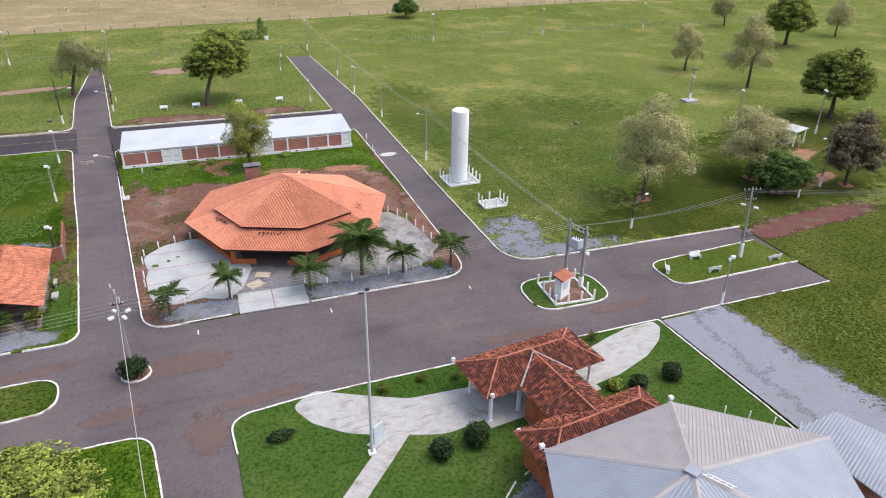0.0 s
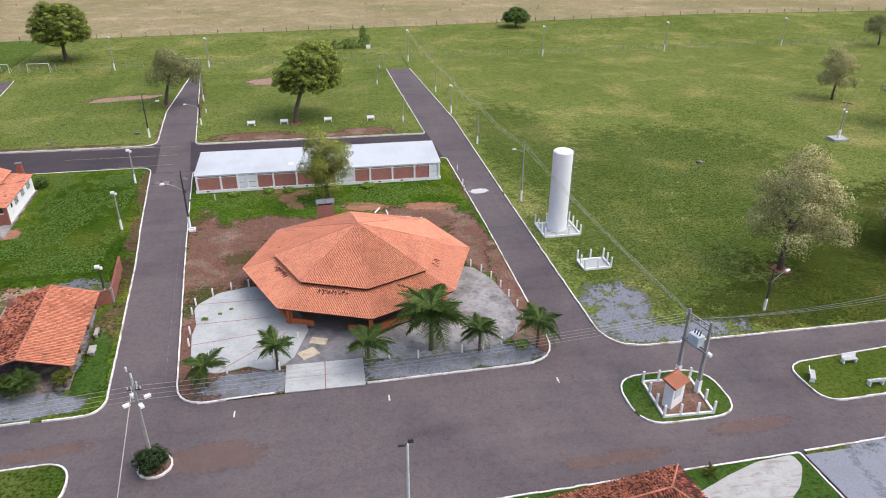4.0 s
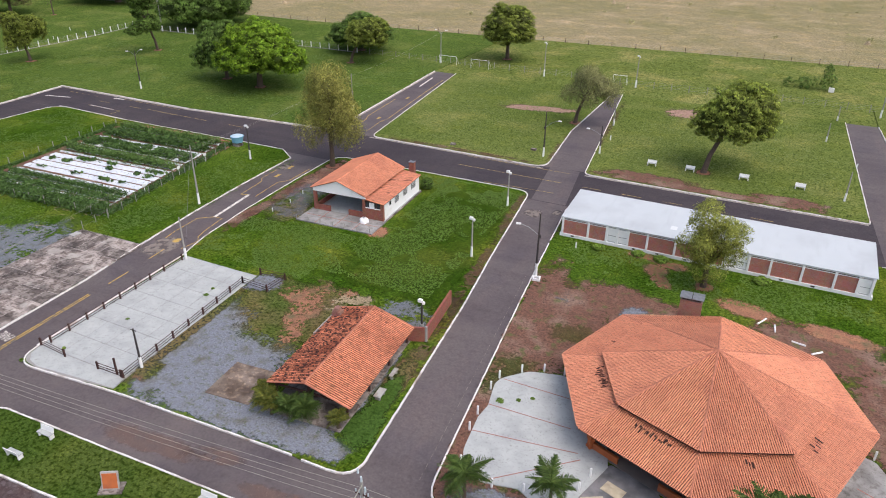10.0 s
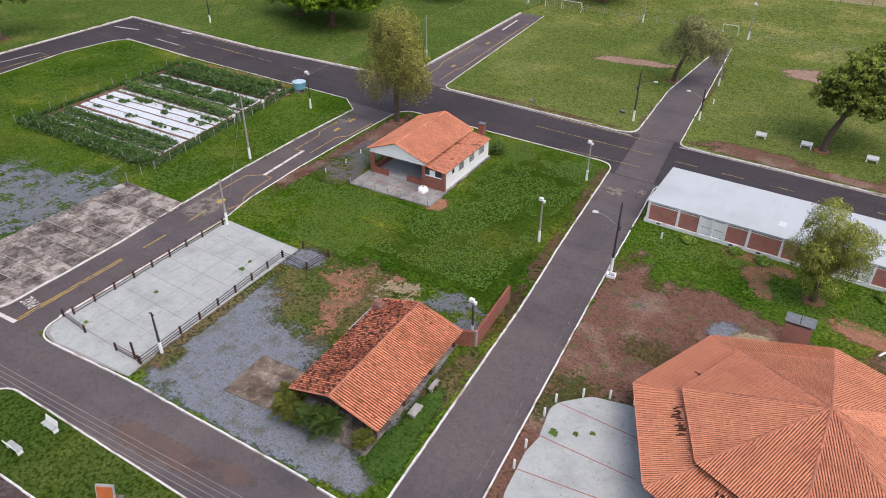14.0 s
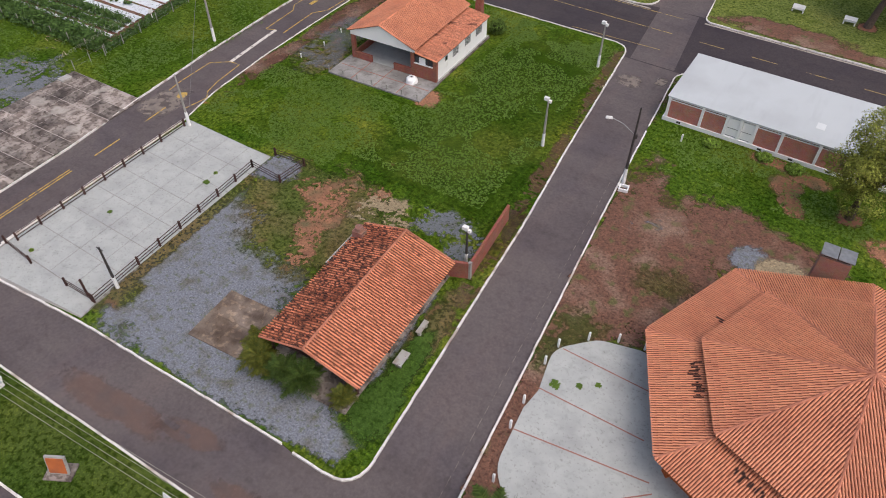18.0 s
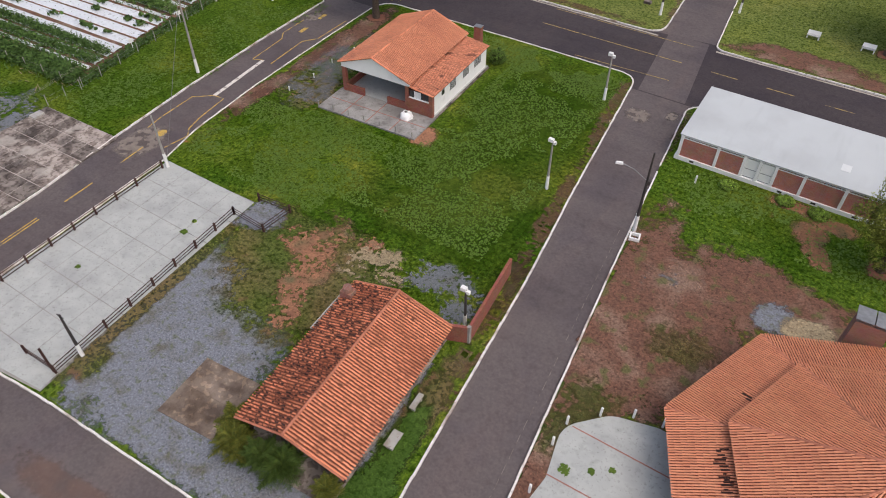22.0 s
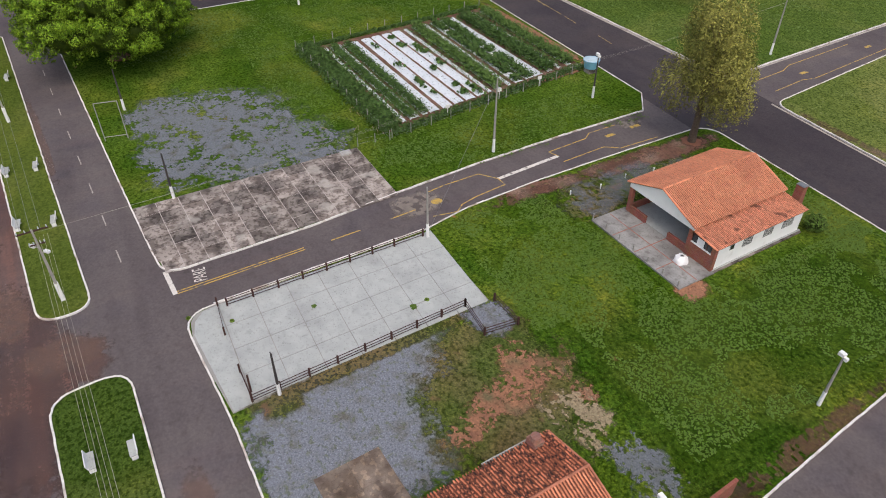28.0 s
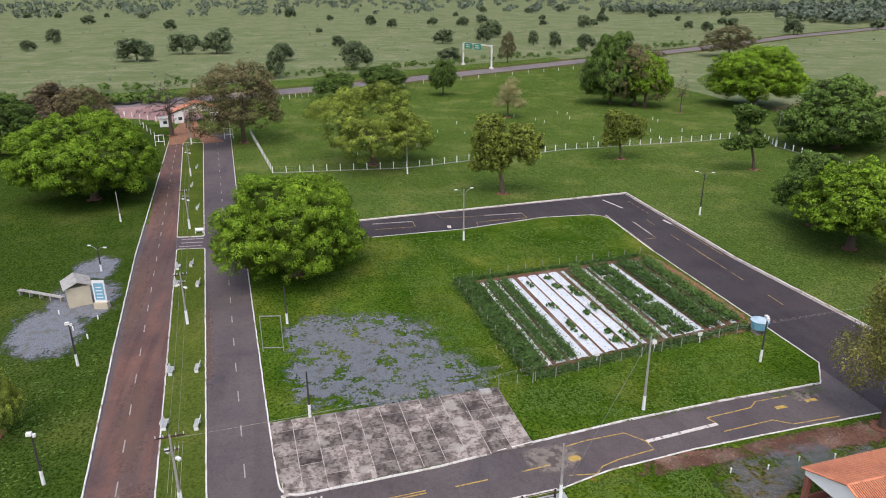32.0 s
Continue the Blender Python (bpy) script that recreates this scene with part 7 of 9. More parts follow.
def knobbly(lobes, seed, k=5):
    """Smaller lobes set round each lobe, for an uneven outline."""
    rng = random.Random(seed)
    out = [(x, y, z, rx * 0.8, ry * 0.8, rz * 0.8) for x, y, z, rx, ry, rz in lobes]
    for x, y, z, rx, ry, rz in lobes:
        for _ in range(k):
            d = Vector((rng.gauss(0, 1), rng.gauss(0, 1), rng.gauss(0.2, 0.9))).normalized()
            f = rng.uniform(0.3, 0.52)
            out.append((x + d.x * rx * 0.8, y + d.y * ry * 0.8, z + d.z * rz * 0.8, rx * f, ry * f, rz * f))
    return out


PROTO = {}


def tree_kind(key, W, H, z0, lobes, leaf, n, size, trunk_r, seed, label, fill=0.3, droop=0.0, gap=0.0, bark=M_BARK, lean=0.0, loose=2.0, twig=1.0, dense=False, shift=0.0):
    lobes = [(l[0] + shift, *l[1:]) for l in lobes]
    lean = lean or shift * 0.7
    limbs = [(l[0] * 0.75 + shift * 0.25, l[1] * 0.75, l[2]) for l in lobes[:9]]
    tm = trunk_build(z0 + (H - z0) * 0.3, trunk_r, limbs, seed, lean, twig).mesh("trunk", bark)
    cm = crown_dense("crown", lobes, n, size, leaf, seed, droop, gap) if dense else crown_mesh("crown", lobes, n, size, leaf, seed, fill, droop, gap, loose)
    PROTO[key] = (W, H, tm, cm, label)


def tree(key, x, y, w, h, turn=0.0, label="", group="trees"):
    W, H, tm, cm, lab = PROTO[key]
    ob = thing("tree", pose(x, y, 0, 0, 0, turn) @ Matrix.Diagonal((w / W, w / W, h / H, 1)), label or lab, "tree", group)
    part("trunk", tm, M_BARK, ob)
    part("crown", cm, M_BARK, ob)
    return ob


tree_kind("mango", 24, 16.5, 3.4, lobed(1, 24, 16.5, 3.4, 34), L_MANGO, 120000, 0.2, 0.75, 1, "large mango tree with a dense bright green dome", dense=True)
tree_kind("mango2", 30, 17, 4.4, lobed(2, 30, 17, 4.4, 34), L_MANGO, 100000, 0.26, 0.8, 2, "broad mango tree with bright yellow-green foliage", dense=True)
tree_kind("round", 12.5, 14.5, 4.6, lobed(3, 12.5, 14.5, 4.6, 22), L_MID, 32000, 0.2, 0.42, 3, "round-crowned tree with dense green leaves", dense=True)
tree_kind("leaning", 13.5, 13.5, 5.2, lobed(23, 13.5, 13.5, 5.2, 20), L_MID, 32000, 0.21, 0.4, 23, "round-crowned tree on a leaning trunk", dense=True, shift=5.4)
tree_kind("umbrella", 19, 13.5, 4.6, lobed(24, 19, 13.5, 4.6, 30), L_MANGO, 52000, 0.25, 0.6, 24, "bright green spreading tree with bare lower limbs", dense=True, shift=0.8)
tree_kind("dark", 18, 14.5, 4.0, lobed(4, 18, 14.5, 3.6, 24), L_DARK, 28000, 0.28, 0.5, 4, "dark green spreading tree in the meadow", dense=True)
tree_kind("broad", 29, 15.5, 3.4, lobed(16, 29, 15.5, 3.4, 34), L_DARK, 50000, 0.36, 0.7, 16, "broad dark green tree with a flat dome", dense=True)
tree_kind("heart", 14, 16.5, 5.0, knobbly([(-3.4, 0, 12.2, 3.1, 3.0, 4.0), (3.6, 0.4, 12.4, 3.1, 3.0, 2.9), (0, 0, 10.2, 3.2, 3.0, 3.0), (-3.6, 0.6, 8.2, 2.9, 2.8, 3.0), (4.6, -0.6, 9.6, 2.5, 2.6, 3.0), (-1.8, 1.0, 14.6, 2.1, 2.0, 1.8), (-1.2, 0, 7.0, 2.4, 2.4, 2.0)], 4),
          L_MID, 30000, 0.24, 0.38, 5, "two-lobed tree with drooping green leaves", droop=0.8, lean=-1.6, dense=True)
tree_kind("tiered", 14, 16.2, 4.5, knobbly([(3.4, 0, 14.0, 3.2, 3.0, 2.2), (1.6, 0, 12.6, 2.4, 2.6, 1.5), (4.6, 0.5, 7.2, 3.6, 3.2, 1.7), (1.6, -0.4, 7.8, 3.0, 3.0, 1.6), (7.0, 0, 6.2, 2.2, 2.0, 1.2), (4.2, 0, 10.9, 1.6, 1.8, 1.4), (0.2, 0.4, 6.6, 2.0, 2.0, 1.1)], 6),
          L_DARK, 22000, 0.25, 0.32, 6, "slender tree with foliage in loose tiers", lean=2.4, dense=True)
tree_kind("pale", 10, 14.5, 3.0, lobed(7, 10, 14.5, 3.0, 13), L_PALE, 32000, 0.13, 0.26, 7, "half-bare tree with a pale olive haze of leaves", fill=0.55, gap=0.0, loose=5.0, twig=0.7)
tree_kind("willow", 10.5, 17.6, 3.8, [(0, 0, 13.6, 3.6, 3.4, 3.6), (-1.8, 0.6, 10.2, 3.2, 3.0, 4.0), (2.0, -0.5, 9.6, 3.0, 3.0, 4.2), (0.5, 2.0, 8.6, 3.0, 2.8, 4.2), (-2.6, -1.4, 7.2, 2.4, 2.4, 3.0), (2.8, 1.0, 6.8, 2.2, 2.2, 2.8)],
          leaf_mat("olive_yellow_leaf", (0.26, 0.26, 0.06), (0.34, 0.32, 0.075)), 40000, 0.16, 0.36, 8, "tall airy tree with hanging yellow-green twigs", fill=0.5, droop=1.3, gap=0.0, loose=4.0)
tree_kind("young", 7.2, 10.8, 1.4, [(0.2, -0.6, 2.6, 1.9, 1.8, 1.3), (-0.8, 0, 8.2, 2.0, 2.0, 2.4), (0.8, 0.5, 6.2, 2.3, 2.2, 2.2), (-1.4, -0.6, 5.4, 2.2, 2.0, 1.9), (1.8, -0.6, 7.2, 1.9, 1.8, 1.8), (-1.0, 1.0, 3.8, 1.7, 1.6, 1.2), (1.9, 0.8, 4.4, 1.5, 1.6, 1.3)],
          L_YELLOW, 34000, 0.12, 0.3, 9, "multi-stemmed tree with thin yellow-green foliage", fill=0.45, gap=0.03, loose=4.0)
tree_kind("grey", 12, 12.2, 3.4, lobed(10, 12, 12.2, 3.4, 12), L_GREYGREEN, 24000, 0.15, 0.34, 10, "thinly leaved greyish tree at the roadside", fill=0.55, gap=0.0, loose=5.0, twig=0.7, shift=2.4)
tree_kind("bare", 20, 17, 4.5, lobed(12, 20, 17, 4.5, 12), L_GREY, 5000, 0.18, 0.55, 12, "nearly leafless tree with dark branching limbs", fill=0.7, gap=0.1)
tree_kind("yellow", 26, 19, 3.0, lobed(13, 26, 19, 3.0, 15), L_YG, 70000, 0.22, 0.6, 13, "wide tree with open yellow-green foliage", gap=0.16, dense=True)
# leaf colour lightened and greyed to imitate haze over far trees
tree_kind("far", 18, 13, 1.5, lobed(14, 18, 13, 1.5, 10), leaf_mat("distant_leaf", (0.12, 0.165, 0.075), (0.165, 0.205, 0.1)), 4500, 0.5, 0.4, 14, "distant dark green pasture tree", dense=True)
tree_kind("brown", 11, 11, 2.4, lobed(18, 11, 11, 2.4, 13), leaf_mat("rusty_brown_leaf", (0.19, 0.15, 0.085), (0.24, 0.2, 0.11)), 22000, 0.16, 0.3, 18, "tree with dull brown foliage", gap=0.06, dense=True)
tree_kind("olive", 24, 21, 3.5, lobed(15, 24, 21, 3.5, 13), leaf_mat("olive_brown_leaf", (0.15, 0.14, 0.055), (0.2, 0.165, 0.08)), 34000, 0.27, 0.55, 15, "tall tree with olive brown foliage", gap=0.1, dense=True)

for key, x, y, w, h, turn in (
        ("leaning", -9.3, 62.6, 13.4, 14.0, 50), ("young", -3.9, 23.7, 7.2, 10.9, 0), ("grey", -36.2, 79.2, 11.9, 12.1, 0), ("round", -69.6, 127, 13.8, 14.2, 130), ("dark", -110.4, 117.6, 17, 10, 40),
        ("willow", -65.1, 36.7, 10.8, 17.8, 0), ("pale", 49.7, -5.8, 12.2, 14.7, 0), ("pale", 71, -3.6, 13.6, 10.8, 70), ("dark", 70.6, -9.6, 8.4, 6.2, 200), ("brown", 83.0, -10.4, 8.8, 10.6, 0),
        ("round", 109.3, 19.0, 12.4, 13.0, 250), ("pale", 106.1, 62.3, 9.5, 11.0, 90), ("pale", 109.8, 43.8, 11.7, 16.0, 150), ("round", 155.5, 82, 13.5, 13.5, 10), ("grey", 159.8, 115, 9, 9, 200),
        ("pale", 181, 88.7, 9, 11, 10), ("dark", 60.5, 159.3, 8.6, 6, 0), ("heart", -155.4, 25.0, 15.6, 16.6, 72), ("heart", -178.6, 64.2, 12, 12.4, 95), ("tiered", -160.6, 90.2, 14.0, 16.0, 270),
        ("umbrella", -109.2, 71.8, 19.4, 13.8, 20), ("dark", -121.3, 74.4, 13.0, 13.4, 100), ("leaning", -104.6, 103.0, 11.4, 11.4, 25), ("mango", -119.8, -20.0, 20.4, 15.6, 0), ("mango2", -172.6, -60.5, 27.5, 16.4, 30),
        ("yellow", -188.3, 1.2, 27, 19.2, 0), ("mango", -243.8, 149.3, 30, 20.5, 90), ("broad", -176.3, 127, 29, 15.5, 60), ("broad", -262, 101.0, 22, 21.5, 10), ("olive", -257, 108.5, 23, 21, 160), ("umbrella", -252, 110, 15, 18, 60), ("bare", -289, 103.5, 12, 16.4, 50),
        ("bare", -237.5, 115.9, 7, 14.5, 120), ("pale", -244.5, 54.8, 12, 13, 60), ("dark", -302, 45.4, 10.4, 13.8, 30), ("olive", -225, -31.6, 26, 22, 80), ("bare", -240.9, -53.4, 21, 18, 200),
        ("dark", -303, 0.8, 15.6, 10.4, 10), ("dark", -325.9, 23.8, 19.5, 10, 190), ("dark", -227, -95, 18, 15.5, 77), ("brown", -256, -90.5, 19, 14.5, 10), ("olive", -248, -78, 16, 14, 10), ("brown", -250, -84, 14, 13, 70),
        ("far", -494, -105.7, 22, 14, 0), ("far", -411, 20.6, 18, 15.5, 50), ("far", -383.5, -22, 10.5, 14.2, 90), ("far", -533.8, -61, 21, 15, 130), ("far", -438.7, 80.6, 14, 8, 170), ("olive", -416, 110, 9, 17, 10),
        ("far", -632.7, 165, 21, 15, 200), ("far", -537.7, 170, 9, 11, 240), ("far", -508.6, 176, 9, 12, 280), ("olive", -416, 255, 30, 18, 20), ("yellow", -84.3, -50.8, 6.4, 8.2, 60), ("round", -25.4, -47.0, 12.5, 7.0, 90)):
    tree(key, x, y, w, h, turn)
    if -260 < x < 100 and y < 140:
        patch("tree_ring", [(x, y, 0.8 + w * 0.035, 0.8 + w * 0.035, 0)], M_BARK_RED, "bare red earth round a tree foot", z=0.03, cell=0.18)

# scattered trees of the far pasture, one object each, and the wooded rim as stuff
rng = random.Random(77)
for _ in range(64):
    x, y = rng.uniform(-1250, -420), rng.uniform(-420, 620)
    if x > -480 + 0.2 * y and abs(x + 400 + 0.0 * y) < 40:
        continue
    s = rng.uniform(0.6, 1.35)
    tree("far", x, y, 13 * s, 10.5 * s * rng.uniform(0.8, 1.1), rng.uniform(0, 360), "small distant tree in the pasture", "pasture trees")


def woods(name, n, spot, label, seed, leaf=L_DARK, sprays=60):
    """Many small crowns, each a cloud of leafy sprays over a short dark stem."""
    rng2 = random.Random(seed)
    b = Build()
    for _ in range(n):
        x, y, r = spot(rng2)
        tall = r * rng2.uniform(0.7, 1.1)
        for _ in range(sprays):
            d = Vector((rng2.gauss(0, 1), rng2.gauss(0, 1), rng2.gauss(0.4, 0.9))).normalized() * rng2.uniform(0.55, 1.0)
            c = Vector((x + d.x * r, y + d.y * r, max(0.2, tall * 1.05 + d.z * tall * 0.8)))
            nv = (d + Vector((rng2.gauss(0, 0.5), rng2.gauss(0, 0.5), 0.4))).normalized()
            a = nv.orthogonal().normalized() * r * rng2.uniform(0.14, 0.26)
            b.quad(c, a, nv.cross(a) * 0.8)
    return tagged(part(name, b, leaf), label, "woods", kind="stuff")


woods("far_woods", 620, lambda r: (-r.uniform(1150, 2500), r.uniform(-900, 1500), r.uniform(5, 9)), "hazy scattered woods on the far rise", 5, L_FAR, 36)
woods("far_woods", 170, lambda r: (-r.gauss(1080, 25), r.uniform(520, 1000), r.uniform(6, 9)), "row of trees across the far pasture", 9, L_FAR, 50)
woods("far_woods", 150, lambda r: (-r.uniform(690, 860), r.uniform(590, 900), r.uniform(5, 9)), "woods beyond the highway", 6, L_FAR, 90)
woods("roadside_scrub", 190, lambda r: (lambda t: (-382 - 60 * t + r.gauss(0, 4), -20 + 150 * t + r.gauss(0, 6), r.uniform(0.7, 2.4)))(r.uniform(-0.9, 2.6)), "low scrub along the highway", 7, L_DARK, 40)
woods("roadside_scrub", 46, lambda r: (-r.gauss(312, 3), r.uniform(-98, -62), r.uniform(1.4, 2.6)), "dark thicket beyond the highway", 10, L_DARK, 60)
woods("pasture_tufts", 260, lambda r: (r.uniform(-200, 320), r.uniform(185, 600), r.uniform(0.4, 1.1)), "scattered tufts in the dry pasture", 8, L_PALE, 22)
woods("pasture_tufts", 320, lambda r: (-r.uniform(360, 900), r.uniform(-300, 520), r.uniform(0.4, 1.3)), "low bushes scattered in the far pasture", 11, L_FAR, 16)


# ---- palms and shrubs ----
def frond_mesh(length, seed, leaf, droop=0.5):
    rng = random.Random(seed)
    b = Build()
    n = 15
    pts = [Vector((length * (i / n), 0, length * (0.42 * (i / n) - (0.42 + droop) * (i / n) ** 2))) for i in range(n + 1)]
    b.path(pts, [0.05 * (1 - i / n) + 0.012 for i in range(n + 1)], 4)
    for i in range(2, n + 1):
        t = i / n
        l = length * 0.34 * math.sin(math.pi * min(0.93, t * 0.85 + 0.12)) + 0.1
        for s in (-1, 1):
            for k in range(2):
                p = pts[i] - (pts[i] - pts[i - 1]) * 0.5 * k
                tip = p + Vector((l * 0.55, s * l * rng.uniform(0.75, 1.0), -l * rng.uniform(0.25, 0.6)))
                w = Vector((0.07, 0, 0.02)) * max(length / 3, 0.6)
                b.add([p - w, p + w, (p + tip) / 2 + w + Vector((0, 0, 0.06)), tip, (p + tip) / 2 - w + Vector((0, 0, 0.06))], [(0, 1, 2, 3, 4)])
    return b.mesh("frond", leaf)


FR_G = [frond_mesh(3.0, i, L_PALM, 0.35 + 0.12 * i) for i in range(3)]
FR_Y = [frond_mesh(2.2, 10 + i, L_PALM_Y, 0.3 + 0.2 * i) for i in range(3)]


def palm(x, y, h, spread, fronds, label, n=13, seed=0, trunk_r=0.16, name="palm", upright=0.0):
    rng = random.Random(seed)
    ob = thing(name, pose(x, y, 0), label, "palm", "palms")
    if h > 0.4:
        b = Build()
        b.path([(0, 0, -0.1), (0.05, 0, h * 0.5), (0.0, 0.03, h)], [trunk_r * 1.3, trunk_r, trunk_r * 0.8], 9)
        for i in range(int(h / 0.3)):
            b.tube((0.02, 0, 0.2 + i * 0.3), (0.02, 0, 0.24 + i * 0.3), trunk_r * 1.12, trunk_r * 1.05, 9, False)
        part("trunk", b, M_BARK, ob)
    for i in range(n):
        f = part("frond", fronds[i % 3], L_PALM, ob)
        s = spread / 3.0 * rng.uniform(0.8, 1.1)
        f.matrix_basis = pose(0, 0, h, 0, (rng.uniform(-34, 14) if i % 2 else rng.uniform(-58, -18)) - upright, i * 360 / n + rng.uniform(-12, 12)) @ Matrix.Scale(s, 4)
    return ob


for i, (x, y, h, s) in enumerate(((-15.7, -18.0, 2.4, 2.0), (-9.5, -16.2, 2.6, 1.9), (-0.9, -17.2, 2.8, 2.2), (5.4, -15.6, 4.6, 3.3), (10.1, -16.5, 2.6, 2.0), (16.0, -16.6, 3.0, 2.3))):
    palm(x, y, h, s, FR_G, "tall dark green palm in front of the terrace" if s > 3 else "young palm with arching fronds by the terrace", 24 if s > 3 else 14, i, 0.2 if s > 3 else 0.13)
for i, (x, y, s) in enumerate(((-35.7, -16.6, 2.1), (-36.6, -15.5, 1.9), (-33.4, -16.5, 1.6), (-31.9, -16.2, 1.8), (-28.6, -15.9, 1.6), (-34.9, -17.0, 1.5))):
    palm(x, y, 0.9, s * 0.85, FR_Y if i in (0, 1, 4, 5) else FR_G, "bushy yellow-green clump of areca palm", 34, 20 + i, name="areca_palm", upright=22)
for i, (x, y, s) in enumerate(((2.5, -37.0, 1.0), (6.3, -36.5, 0.8), (24.6, -35.4, 0.9), (9.4, -37.2, 0.7))):
    palm(x, y, 0.3, s, FR_Y, "small yellow-green palm in the lawn", 10, 40 + i, name="small_palm")


def shrub(x, y, r, h, leaf, label, seed, name="shrub", long=1.0, turn=0.0):
    ob = thing(name, pose(x, y, 0, 0, 0, turn), label, "shrub", "shrubs")
    lob = [(0, 0, h * 0.5, r * 0.85 * long, r * 0.85, h * 0.5)] + [(r * 0.45 * long * math.cos(a), r * 0.45 * math.sin(a), h * 0.5, r * 0.5, r * 0.5, h * 0.45) for a in (0.3, 1.7, 3.1, 4.5)]
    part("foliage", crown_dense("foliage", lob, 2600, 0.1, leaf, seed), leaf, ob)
    part("stem", Build().tube((0, 0, -0.05), (0, 0, h * 0.5), 0.05, 0.03, 6), M_BARK, ob)
    return ob


shrub(-18.7, -27.5, 1.35, 1.5, L_SHRUB, "clipped dark shrub round the street pole", 1)
for i, (x, y, r) in enumerate(((8.2, -45.6, 1.1), (5.0, -46.1, 0.95), (28.5, -43.2, 0.95), (24.6, -43.7, 0.9))):
    shrub(x, y, r, 1.5 * r, L_SHRUB, "round clipped dark green shrub on the lawn", 3 + i)
shrub(-6.9, -40.2, 0.6, 0.6, L_SHRUB, "low clipped hedge row on the lawn", 9, "low_hedge", 1.9, 8)
shrub(-46.6, 35.4, 1.0, 1.6, L_DARK, "dark green bush behind the house", 10)
shrub(22.6, -42.9, 0.7, 0.9, L_MID, "small leafy shrub by the drive", 11)
for i, (x, y) in enumerate(((-59.6, -18.7), (-54.6, -3.0), (-61.6, -21.9))):
    shrub(x, y, 0.14, 0.16, L_GRASS, "tuft of weeds on the court", 12 + i, "weed_tuft")
for i, (x, y, r) in enumerate(((2.2, 28.0, 1.0), (-12.5, 28.2, 0.8), (-9.6, 28.0, 0.9), (-17.5, 27.6, 0.8), (14.6, -16.2, 0.8))):
    shrub(x, y, r, 0.45, L_GRASS, "clump of tall weeds", 16 + i, "weed_tuft")


# ---- vegetable garden ----
gq = lambda u, v: ((-110.6 + 27.6 * u) * (1 - v) + (-114.0 + 25.6 * u) * v, (4.4 + 1.6 * u) * (1 - v) + (35.6 + 1.9 * u) * v)
corners = [gq(0, 0), gq(1, 0), gq(1, 1), gq(0, 1)]
tagged(part("garden_soil", Build().prism(corners, -0.05, 0.035), M_EARTH_DARK), "brown soil of the fenced vegetable garden", "soil", kind="structure")
L_TALL = leaf_mat("tall_crop_blade", (0.12, 0.2, 0.045), (0.09, 0.16, 0.035))
